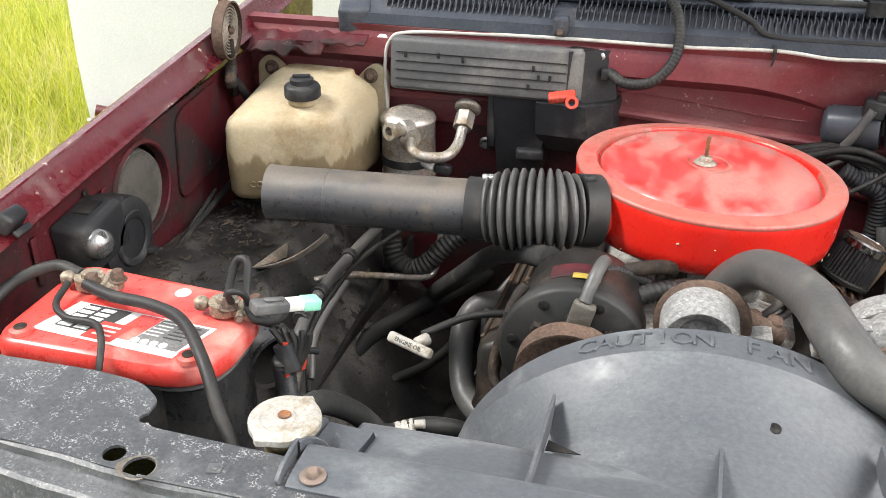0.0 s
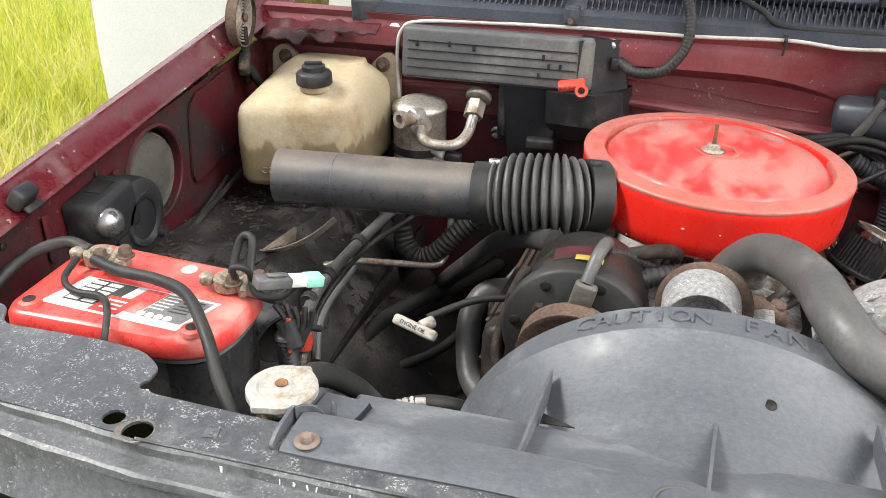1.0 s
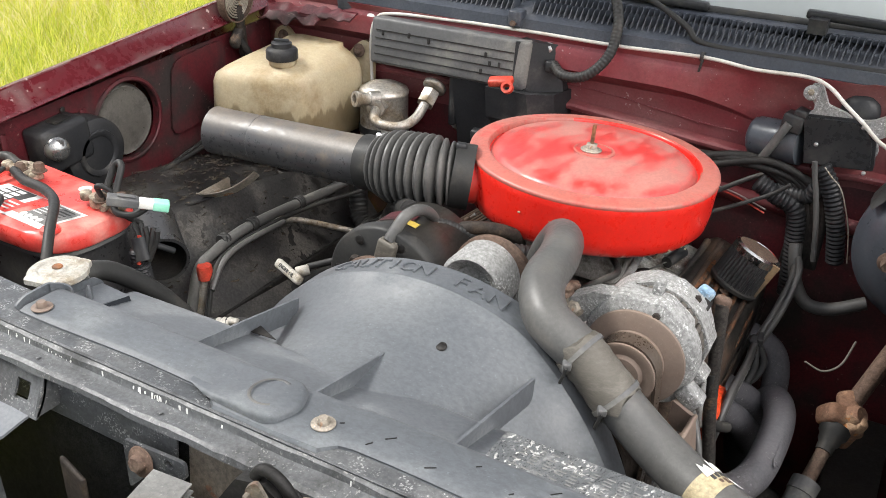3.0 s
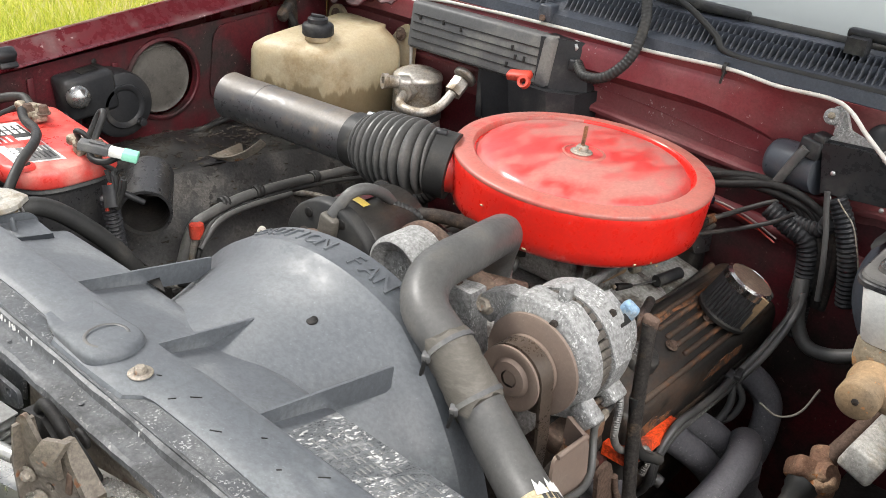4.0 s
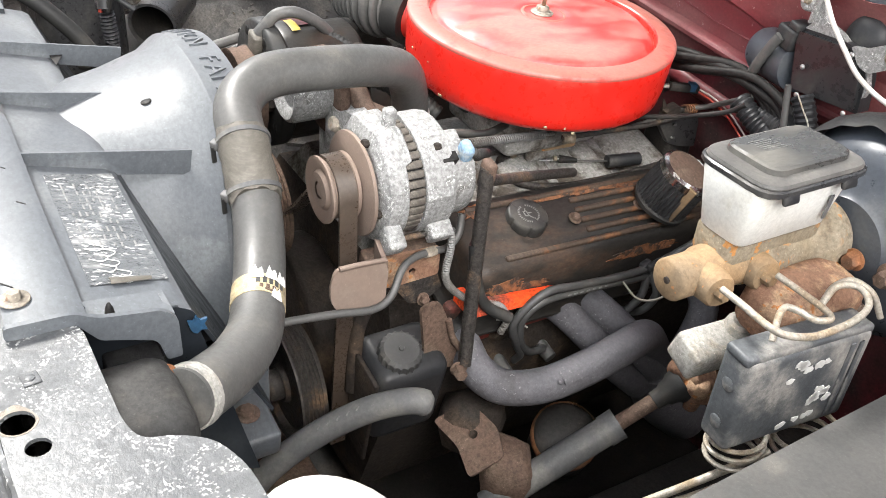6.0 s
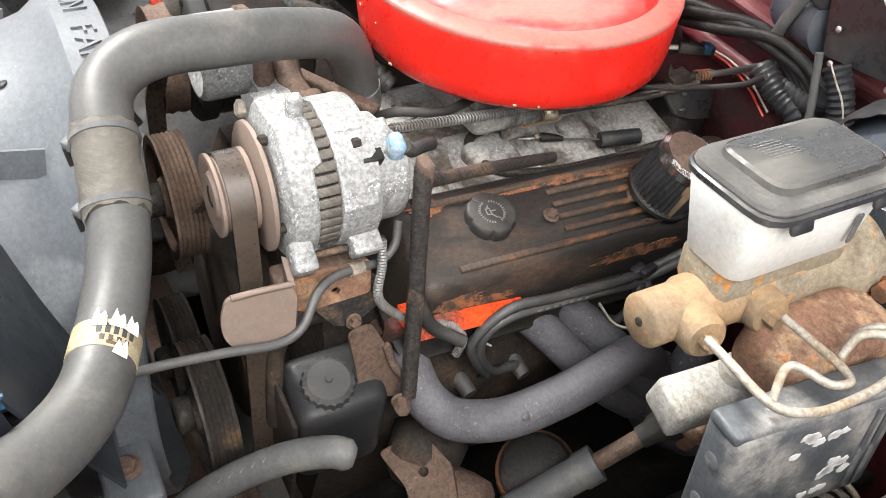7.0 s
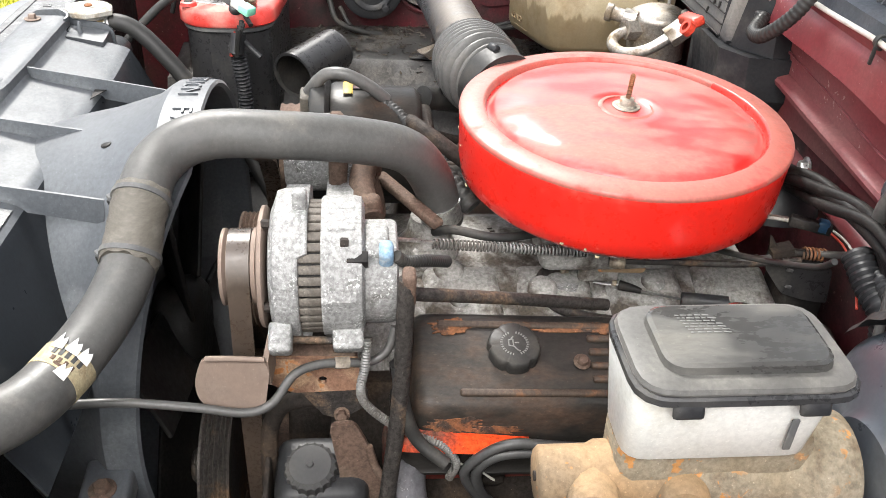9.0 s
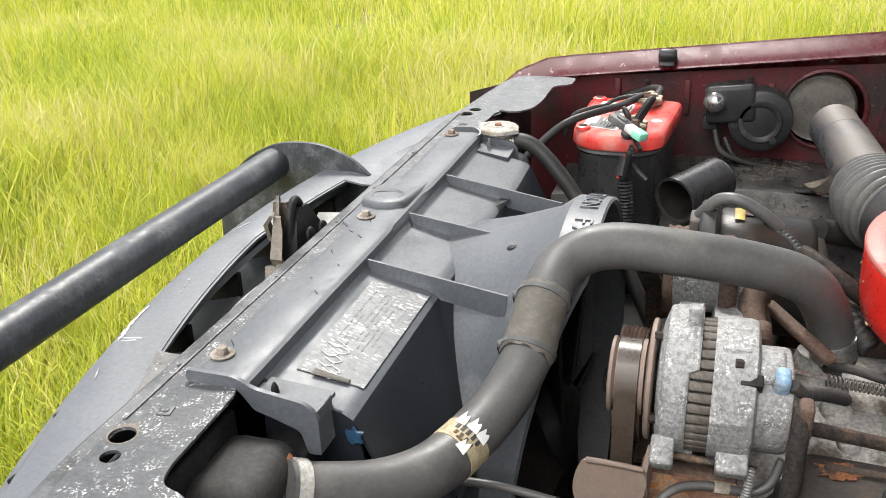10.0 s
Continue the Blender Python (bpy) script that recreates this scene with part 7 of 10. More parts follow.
def belts_and_pulleys():
    g = thing("drive_belt", (0.1, 0.345, 0.55), "brown worn flat drive belt round the pulleys", "drive belt")
    cx, cz = 0.168, 0.974

    def strip(p):
        """A flat belt through points in x and z, 22 mm wide."""
        bm = bmesh.new()
        rows = []
        for i, (x, z) in enumerate(p):
            a, b = p[max(0, i - 1)], p[min(len(p) - 1, i + 1)]
            t = Vector((b[0] - a[0], 0, b[1] - a[1])).normalized()
            n = Vector((-t.z, 0, t.x)) * 0.002
            c = Vector((x, 0, z))
            rows.append([bm.verts.new(c + n + Vector((0, y, 0))) for y in (0.337, 0.3585)] + [bm.verts.new(c - n + Vector((0, y, 0))) for y in (0.3585, 0.337)])
        for a, b in zip(rows, rows[1:]):
            for k in range(4):
                bm.faces.new((a[k], a[(k + 1) % 4], b[(k + 1) % 4], b[k]))
        return bm

    arc = [(cx + 0.0365 * math.cos(radians(a)), cz + 0.0365 * math.sin(radians(a))) for a in range(200, -15, -12)]
    part("belt_run", strip([(0.03, 0.86), (0.08, 0.905)] + arc + [(0.208, 0.90), (0.203, 0.80), (0.198, 0.70), (0.194, 0.60)]), "belt", g)
    part("belt_run", strip([(-0.03, 1.0), (-0.10, 0.96), (-0.15, 0.90), (-0.17, 0.80), (-0.12, 0.66)]), "belt", g)
    for name, c, r, y, label in (("crank_pulley", (0.150, 0.690), 0.078, 0.285, "brown grooved power steering pulley"), ("crank_pulley", (-0.045, 0.58), 0.085, 0.30, "dark grooved crank pulley"), ("water_pump_pulley", (-0.030, 0.845), 0.072, 0.318, "brown rusty water pump pulley")):
        p = thing(name, (c[0], y, c[1] - r), label, "pulley")
        grooves = [(0.0, 0.0), (r * 0.30, 0.0), (r * 0.34, 0.006), (r * 0.80, 0.008), (r * 0.86, 0.0), (r, 0.0)]
        for i in range(6):
            grooves += [(r, 0.003 + 0.005 * i), (r * 0.955, 0.0055 + 0.005 * i)]
        part("sheave", lathe(grooves + [(r, 0.034), (0.0, 0.034)], (c[0], y, c[1]), (0, 1, 0), 56), "rust" if "crank" not in name else "dark_steel", p)
        part("hub", disc((c[0], y - 0.018, c[1]), (0, 1, 0), r * 0.26, 0.022, 0.2), "dark_steel", p)
    f = thing("cooling_fan", (SX, 0.22, 0.55), "black fan blades inside the shroud", "fan")
    for i in range(6):
        a = i * math.tau / 6 + 0.3
        b = box((0.09, 0.006, 0.17), (0, 0, 0.14), (0, 0, 28), 0.002)
        bmesh.ops.transform(b, matrix=pose(SX, 0.235, SZ - 0.03, 0, math.degrees(a), 0), verts=b.verts)
        part("blade", b, "black", f)
    part("fan_clutch", disc((SX, 0.20, SZ - 0.03), (0, 1, 0), 0.065, 0.06, 0.2), "black", f)
    # pale alloy idler above the arch, with a brown flange behind
    t = thing("idler_pulley", (-0.056, 0.38, 0.94), "corroded pale alloy idler with a brown flange", "pulley", move=(0.002, 0.026, -0.004))
    c = (-0.056, 0.350, 0.998)
    part("drum", lathe([(0.0, 0.010), (0.026, 0.010), (0.030, 0.004), (0.040, 0.0), (0.0445, 0.003), (0.046, 0.008), (0.046, 0.052), (0.0, 0.052)], c, (0, 1, 0), 56), "alu", t)
    part("flange", lathe([(0.0, 0.0), (0.054, 0.0), (0.0575, 0.003), (0.0575, 0.012), (0.050, 0.020), (0.0, 0.022)], (-0.052, 0.402, 0.990), (0, 1, 0), 56), "rust", t, "brown rusty flange")
    part("stand", box((0.05, 0.05, 0.14), (-0.045, 0.43, 0.92), (0, 0, 0), 0.010), "alu", t)
    part("arm", loft([[(-0.01, 0.39, 0.90), (0.05, 0.39, 0.90), (0.05, 0.42, 0.90), (-0.01, 0.42, 0.90)], [(-0.03, 0.40, 0.985), (0.03, 0.40, 0.985), (0.03, 0.43, 0.985), (-0.03, 0.43, 0.985)]]), "alu", t)
    k = thing("pump_bracket", (0.05, 0.44, 0.86), "tan rusty cast bracket behind the idler", "bracket", move=(-0.07, 0.02, -0.008))
    part("casting", tube([(0.01, 0.455, 0.975), (0.04, 0.45, 0.995), (0.075, 0.445, 0.985), (0.115, 0.455, 0.965)], 0.015, 10, 5), "rust", k)
    part("casting_arm", tube([(0.045, 0.45, 0.985), (0.03, 0.46, 0.93), (0.05, 0.45, 0.87)], 0.014, 10, 5), "rust", k)
    part("boss", disc((0.105, 0.46, 0.968), (0.2, -0.2, 1), 0.010, 0.022, 0.2), "rust", k)
    part("lever", box((0.12, 0.016, 0.012), (0.05, 0.50, 0.955), (0, 8, 35), 0.004), "rust", k)


def compressor():
    c = Vector((-0.196, 0.34, 0.948))
    g = thing("ac_compressor", (c.x, 0.42, 0.84), "grimy air conditioning compressor with a rust-ringed clutch", "compressor", move=(-0.003, 0.036, -0.018))
    part("clutch_pulley", lathe([(0.0, 0.010), (0.028, 0.010), (0.032, 0.004), (0.056, 0.004), (0.060, 0.0), (0.066, 0.0), (0.0635, 0.006), (0.066, 0.012), (0.0635, 0.018), (0.066, 0.024), (0.066, 0.030), (0.0, 0.030)], (c.x, 0.322, c.z - 0.004), (0, 1, 0), 56), "rust", g, "rust-ringed pulley")
    part("face_plate", lathe([(0.0, 0.0), (0.088, 0.0), (0.092, 0.004), (0.092, 0.020), (0.084, 0.026), (0.0, 0.026)], (c.x, 0.362, c.z + 0.008), (0, 1, 0), 64), "rubber_dark", g)
    for i in range(7):
        a = 0.3 + i * math.tau / 7
        # black disc on the face for a hole's shaded inside
        part("face_hole", disc((c.x + 0.076 * math.cos(a), 0.3605, c.z + 0.008 + 0.076 * math.sin(a)), (0, 1, 0), 0.007, 0.002, 0.1, 14), "black", g)
        part("face_bolt", hexbolt((c.x + 0.055 * math.cos(a + 0.4), 0.363, c.z + 0.008 + 0.055 * math.sin(a + 0.4)), (0, -1, 0), 0.009, 0.010), "block", g)
    part("barrel", lathe([(0.0, 0.0), (0.082, 0.0), (0.085, 0.006), (0.085, 0.055), (0.080, 0.060), (0.080, 0.11), (0.07, 0.12), (0.0, 0.12)], (c.x, 0.388, c.z + 0.006), (0, 1, 0), 56), "cover", g)
    part("red_band", lathe([(0.0855, 0.0), (0.0868, 0.001), (0.0868, 0.030), (0.0855, 0.031)], (c.x, 0.412, c.z + 0.006), (0, 1, 0), 40, 1.1, 1.7), "maroon_dull", g, "dull red painted band")
    part("yellow_mark", lathe([(0.0872, 0.0), (0.0878, 0.001), (0.0878, 0.012), (0.0872, 0.013)], (c.x, 0.405, c.z + 0.006), (0, 1, 0), 20, 1.45, 1.85), "yellow", g, "smeared yellow paint mark")
    part("connector", box((0.028, 0.016, 0.034), (-0.188, 0.357, 1.019), (0, 14, 0), 0.004), "wrap", g)
    for q in range(4):
        part("connector_tooth", box((0.003, 0.008, 0.006), (-0.1925 + 0.0045 * q, 0.356, 1.001 + 0.001 * q), (0, 14, 0), 0.001), "wrap", g)
    part("connector_lead", tube([(-0.186, 0.360, 1.034), (-0.181, 0.372, 1.050), (-0.176, 0.386, 1.063), (-0.171, 0.410, 1.064), (-0.171, 0.440, 1.048), (-0.175, 0.462, 1.028)], 0.0082, 12, 6), "rubber", g)
    part("lead_sleeve", loom([(-0.176, 0.455, 1.026), (-0.155, 0.478, 1.016), (-0.12, 0.505, 0.99), (-0.085, 0.54, 0.945)], 0.0085, 0.006), "rubber_dark", g)
    part("rear_manifold", box((0.08, 0.05, 0.05), (-0.20, 0.50, 0.975), (0, 0, 0), 0.010), "block", g)
    part("side_bracket", box((0.010, 0.03, 0.12), (-0.292, 0.41, 0.925), (0, 8, 0), 0.003), "block", g)


def exhaust():
    g = thing("exhaust_header", (0.30, 0.65, 0.60), "purple-grey coated tubular exhaust header", "exhaust header", move=(-0.016, 0.008, -0.014))
    part("front_tube", tube([(0.215, 0.505, 0.752), (0.245, 0.500, 0.748), (0.272, 0.505, 0.728), (0.300, 0.528, 0.713), (0.323, 0.575, 0.716), (0.330, 0.637, 0.727), (0.328, 0.70, 0.738), (0.312, 0.755, 0.728), (0.292, 0.800, 0.684), (0.28, 0.84, 0.62)], 0.0235, 22, 7), "headers", g)
    part("second_tube", tube([(0.20, 0.650, 0.752), (0.230, 0.668, 0.745), (0.268, 0.705, 0.705), (0.285, 0.745, 0.655), (0.285, 0.80, 0.60)], 0.022, 20, 7), "headers", g)
    part("third_tube", tube([(0.205, 0.705, 0.756), (0.245, 0.718, 0.748), (0.278, 0.755, 0.710), (0.29, 0.80, 0.65), (0.285, 0.84, 0.60)], 0.022, 20, 7), "headers", g)
    part("rear_tube", tube([(0.20, 0.90, 0.745), (0.245, 0.905, 0.742), (0.285, 0.90, 0.712), (0.295, 0.87, 0.65), (0.28, 0.85, 0.58)], 0.022, 20, 7), "headers", g)
    part("collector", tube([(0.28, 0.83, 0.63), (0.275, 0.87, 0.54), (0.27, 0.95, 0.46)], 0.042, 22, 6), "headers", g)
    part("flange", box((0.012, 0.46, 0.05), (0.200, 0.72, 0.730), (0, 10, 0), 0.004), "block", g)
    for y in (0.585, 0.64):
        part("tube_rivet", disc((0.345, y, 0.737), (0.8, 0, 0.6), 0.0045, 0.002, 0.4, 12), "headers", g)
    part("stamped_plate", sheet(lambda u, v: (0.330 + 0.0265 * math.sin(0.5 + 0.5 * v) * 0.9, 0.590 + 0.048 * u, 0.718 + 0.008 * u + 0.0245 * math.cos(0.5 + 0.5 * v)), 6, 4, (0.0006, 0, 0.0006)), "headers", g)
    o = thing("oil_filter", (0.30, 0.62, 0.5), "dark oil filter with an orange band", "oil filter")
    part("can", disc((0.28, 0.66, 0.52), (0.4, -0.3, 0.8), 0.045, 0.11, 0.15, 28), "black", o)
    part("band", lathe([(0.046, 0.09), (0.0475, 0.092), (0.0475, 0.104), (0.044, 0.110)], (0.28, 0.66, 0.52), (0.4, -0.3, 0.8), 28), "rust_orange", o)


def power_steering():
    g = thing("steering_pump", (0.235, 0.41, 0.66), "black power steering pump with a ribbed round cap", "steering pump", move=(-0.01, 0.005, 0.006))
    part("reservoir", box((0.085, 0.10, 0.13), (0.222, 0.415, 0.69), (0, 12, 0), 0.018, 4), "plastic", g)
    ax = Vector((0.35, -0.05, 0.93)).normalized()
    c = Vector((0.249, 0.404, 0.767)) - ax * 0.018
    part("cap", lathe([(0, 0.020), (0.003, 0.020), (0.004, 0.018), (0.022, 0.018), (0.0265, 0.014), (0.0275, 0.0), (0, 0)], c, ax, 60, wobble=lambda a, r, h: 1 + 0.05 * math.cos(20 * a) * (r > 0.026)), "lead_rubber", g, sharp=15)
    part("neck", disc(c - ax * 0.014, ax, 0.024, 0.016, 0.1), "black", g)
    part("pump_plate", box((0.10, 0.006, 0.15), (0.215, 0.358, 0.68), (0, 10, 0), 0.002), "block", g)
    part("strap", tube([(0.214, 0.356, 0.690), (0.214, 0.358, 0.745), (0.214, 0.362, 0.790), (0.212, 0.378, 0.818), (0.210, 0.410, 0.822), (0.210, 0.440, 0.812)], 0.0095, 10, 6), "block", g, "dark curved pump bracket")
    h = thing("lower_hose", (0.3, 0.33, 0.6), "grey rubber hose end below the steering pump", "hose")
    part("hose", tube([(0.338, 0.395, 0.770), (0.325, 0.375, 0.774), (0.300, 0.335, 0.755), (0.275, 0.28, 0.715), (0.26, 0.22, 0.66), (0.26, 0.16, 0.58)], lambda s: 0.0155 * (0.6 + 0.4 * min(1, s / 0.06)), 18, 6), "plastic_grey", h)
    part("hose_lip", lathe([(0.0100, -0.002), (0.0130, -0.002), (0.0140, 0.001), (0.0130, 0.005), (0.0100, 0.005)], (0.335, 0.391, 0.772), (-0.5, -0.85, 0.15), 24), "plastic_grey", h)
    for q in range(5):
        part("print_mark", box((0.0016, 0.006, 0.0008), (0.3005 - 0.004 * q, 0.320 - 0.010 * q, 0.7635 - 0.0068 * q), (35, -10, 20), 0), "print", h, "pale printed mark")
    t = thing("pressure_pipe", (0.25, 0.35, 0.85), "grey steel pipe bent across the belt guard", "pipe")
    part("pipe", tube([(0.285, 0.08, 0.893), (0.276, 0.16, 0.891), (0.268, 0.235, 0.888), (0.266, 0.305, 0.878), (0.264, 0.352, 0.868), (0.258, 0.378, 0.874), (0.244, 0.398, 0.896), (0.232, 0.420, 0.899), (0.225, 0.448, 0.896), (0.220, 0.472, 0.892), (0.214, 0.490, 0.902), (0.206, 0.498, 0.925)], 0.0046, 10, 6), "rubber", t)
    part("sleeve_nut", tube([(0.2275, 0.438, 0.8975), (0.2245, 0.452, 0.8955)], 0.0064, 6, 2), "zinc", t)
    s = thing("steering_shaft", (0.37, 0.66, 0.5), "rusty steering shaft with a dark rubber boot", "steering shaft")
    j, k = Vector((0.393, 0.764, 0.719)), Vector((0.371, 0.662, 0.652))
    d = (j - k).normalized()
    part("lower_tube", tube([k, k - d * 0.09, k - d * 0.20], 0.0195, 18, 4), "plastic_grey", s, "grey sleeve")
    part("sleeve_end", tube([k + d * 0.008, k - d * 0.014], 0.0215, 18, 2), "plastic_grey", s)
    part("shaft_rod", tube([k, j], 0.0105, 12, 3), "rust", s, "brown rusty rod")
    part("rubber_boot", lathe([(0.0, -0.002), (0.0125, 0.0), (0.0135, 0.014), (0.0165, 0.018), (0.0175, 0.026), (0.0215, 0.031), (0.0235, 0.044), (0.0, 0.046)], k + d * 0.062, d, 28), "rubber_dark", s)
    part("universal_joint", merge(merge(box((0.068, 0.032, 0.044), j, (40, 20, 30), 0.010, 3), box((0.032, 0.070, 0.042), j + Vector((0.010, 0.010, 0.004)), (35, -25, 5), 0.011, 3)), merge(lathe([(0.0, -0.030), (0.013, -0.030), (0.016, -0.024), (0.016, 0.024), (0.013, 0.030), (0.0, 0.030)], j + Vector((0.004, 0.0, 0.004)), (0.8, -0.3, 0.6), 18), box((0.020, 0.040, 0.070), j + Vector((0.014, 0.0, -0.012)), (20, 10, 35), 0.008, 3))), "rust_red", s, "orange-brown rusty joint")
    part("upper_shaft", tube([j + Vector((0.01, 0.02, 0.02)), (0.45, 0.90, 0.83), (0.50, 1.03, 0.93)], 0.013, 12, 3), "rust", s)


def brakes():
    g = thing("master_cylinder", (0.45, 0.70, 0.92), "tan rusty brake master cylinder with a white reservoir", "master cylinder", move=(-0.008, 0.012, 0.002))
    ax = (0, 1, 0)
    part("barrel", lathe([(0.0, 0.0), (0.0205, 0.0), (0.0235, 0.003), (0.0235, 0.040), (0.0265, 0.046), (0.027, 0.095), (0.0, 0.095)], (0.455, 0.585, 0.957), ax, 36), "rust_tan", g)
    part("barrel_rear", lathe([(0.0, 0.094), (0.0285, 0.094), (0.030, 0.12), (0.031, 0.150), (0.029, 0.155), (0.029, 0.185), (0.032, 0.195), (0.045, 0.205), (0.047, 0.212), (0.047, 0.228), (0.044, 0.236), (0.0, 0.236)], (0.455, 0.585, 0.957), ax, 36), "corroded_iron", g, "grey-tan corroded rear body")
    part("flange_bolt", hexbolt((0.512, 0.812, 0.957), (0, -1, 0), 0.010, 0.012, 0.013), "rust_orange", g)
    part("end_dimple", disc((0.455, 0.5835, 0.957), ax, 0.004, 0.002, 0.1, 12), "block", g)
    for y in (0.622, 0.690):
        part("port_boss", lathe([(0.0, 0.0), (0.022, 0.0), (0.0195, 0.034), (0.0165, 0.038), (0.0, 0.038)], (0.458, y + 0.006, 0.955), (0.9, -0.16, 0.06), 24), "rust_tan", g)
        part("line_nut", hexbolt((0.494, y - 0.002, 0.958), (0.9, -0.05, 0.02), 0.0075, 0.012), "rust_tan", g)
    part("saddle", box((0.055, 0.15, 0.05), (0.450, 0.715, 0.985), (0, 0, 0), 0.012), "corroded_iron", g)
    for y in (0.665, 0.755):
        part("grommet", disc((0.455, y, 0.985), (0, 0, 1), 0.022, 0.025, 0.1), "corroded_iron", g)

    def ring(x0, x1, y0, y1, z, r):
        return [(p.x, p.y, z) for p in round_poly([(x0, y0), (x1, y0), (x1, y1), (x0, y1)], r, 4)]

    part("reservoir", loft([ring(0.432, 0.480, 0.6470, 0.7680, 0.995, 0.014), ring(0.424, 0.487, 0.6390, 0.7760, 1.002, 0.018), ring(0.412, 0.497, 0.6350, 0.7830, 1.0650, 0.018), ring(0.412, 0.497, 0.6350, 0.7830, 1.0700, 0.018)]), "white_plastic", g, "white plastic fluid reservoir")
    part("level_mark", box((0.002, 0.006, 0.030), (0.4955, 0.752, 1.030), (0, 5, 0), 0.001), "plastic_grey", g)
    part("lid_skirt", loft([ring(0.404, 0.505, 0.6370, 0.7920, 1.0650, 0.026), ring(0.4015, 0.5075, 0.6345, 0.7945, 1.0675, 0.028), ring(0.4015, 0.5075, 0.6345, 0.7945, 1.0725, 0.028), ring(0.4035, 0.5055, 0.6365, 0.7925, 1.0740, 0.026)]), "bat_black", g, "black moulded lid skirt", sharp=30)
    part("reservoir_lid", loft([ring(0.405, 0.504, 0.6380, 0.7910, 1.0720, 0.026), ring(0.4045, 0.5045, 0.6375, 0.7915, 1.0755, 0.026), ring(0.406, 0.503, 0.6390, 0.7900, 1.0785, 0.025), ring(0.412, 0.497, 0.6470, 0.7830, 1.0800, 0.022)]), "lid_black", g, "dusty black moulded lid", sharp=30)
    part("lid_plateau", loft([ring(0.416, 0.490, 0.6570, 0.7780, 1.0790, 0.018), ring(0.417, 0.489, 0.6580, 0.7770, 1.0855, 0.018), ring(0.420, 0.486, 0.6610, 0.7740, 1.0875, 0.016)]), "lid_top", g, sharp=30)
    rng = random.Random(3)
    for i in range(7):
        y = 0.678
        while y < 0.704:
            w = rng.uniform(0.002, 0.006)
            part("lid_print", box((0.0009, w, 0.0005), (0.432 + 0.0034 * i, y + w / 2 + 0.001 * i, 1.0879), (0, 0, -6), 0), "print", g)
            y += w + 0.0013
    for y in (0.670, 0.757):
        part("lid_clip", box((0.006, 0.022, 0.014), (0.5055, y, 1.0640), (0, -15, 0), 0.003), "plastic", g)
    b = thing("brake_booster", (0.47, 0.93, 0.83), "round blue-black brake booster on the firewall", "brake booster", move=(-0.004, 0.006, 0.0))
    part("shell", lathe([(0.0, 0.0), (0.055, 0.0), (0.062, 0.008), (0.095, 0.016), (0.118, 0.034), (0.125, 0.058), (0.130, 0.062), (0.130, 0.074), (0.125, 0.078), (0.123, 0.12), (0.10, 0.15), (0.0, 0.155)], (0.472, 0.835, 0.955), ax, 64), "booster", b)
    for x in (0.40, 0.545):
        part("mount_stud", hexbolt((x, 0.833, 0.955), (0, -1, 0), 0.010, 0.018, 0.016), "rust", b)
    part("shell_rivets", disc((0.53, 0.845, 1.02), (0.2, -1, 0.2), 0.012, 0.004, 0.3), "booster", b)
    part("torn_cover", lathe([(0.128, 0.0), (0.133, 0.006), (0.136, 0.03), (0.135, 0.07), (0.131, 0.09)], (0.472, 0.862, 0.957), ax, 60, 0.5, 2.6, wobble=lambda a, r, h: 1 + 0.05 * noise.noise(Vector((a * 4, h * 30, 1)))), "rubber_dark", b, "torn black rubber cover")
    v = thing("combination_valve", (0.45, 0.66, 0.82), "pale alloy brake valve on a rusty bracket", "brake valve", move=(0.0, 0.004, 0.01))
    part("valve_body", box((0.044, 0.108, 0.040), (0.470, 0.680, 0.849), (0, 18, -4), 0.006, 2), "pale_alloy", v)
    part("valve_plug", lathe([(0.0, 0.022), (0.008, 0.022), (0.010, 0.014), (0.016, 0.012), (0.018, 0.0), (0.0, 0.0)], (0.472, 0.700, 0.866), (0.2, 0, 1), 14), "pale_alloy", v)
    part("rusty_bracket", box((0.075, 0.135, 0.070), (0.500, 0.752, 0.908), (0, 10, 0), 0.022, 4), "rust_red", v, "scaly red-brown bracket")
    part("support_foot", box((0.05, 0.10, 0.07), (0.50, 0.80, 0.86), (0, 10, 0), 0.010), "rust", v)
    part("pressed_cap", plate(round_poly([(-0.024, -0.02), (0.024, -0.02), (0.024, 0.012), (0.0, 0.024), (-0.024, 0.012)], 0.008), 0, 0.016, [(-0.012, 0.0, 0.004)], pose(0.478, 0.735, 0.880, 60, 0, 80)), "alu_bright", v)
    part("bleed_screw", disc((0.50, 0.755, 0.885), (0.3, -0.3, 1), 0.009, 0.022, 0.2), "brass", v)
    m = thing("brake_module", (0.56, 0.69, 0.80), "grey anti-lock module with torn paint and label scraps", "module", move=(-0.006, 0.01, 0.006))
    turn = pose(0.5625, 0.679, 0.870, 0, 0, -5)
    bb = box((0.040, 0.168, 0.118), (0, 0, 0), (0, 0, 0), 0.007, 3)
    bmesh.ops.transform(bb, matrix=turn, verts=bb.verts)
    part("case", bb, "module", m)
    lid = box((0.034, 0.172, 0.012), (0, 0, 0.058), (0, 0, 0), 0.004)
    bmesh.ops.transform(lid, matrix=turn, verts=lid.verts)
    part("top_rail", lid, "module", m)
    rng = random.Random(5)
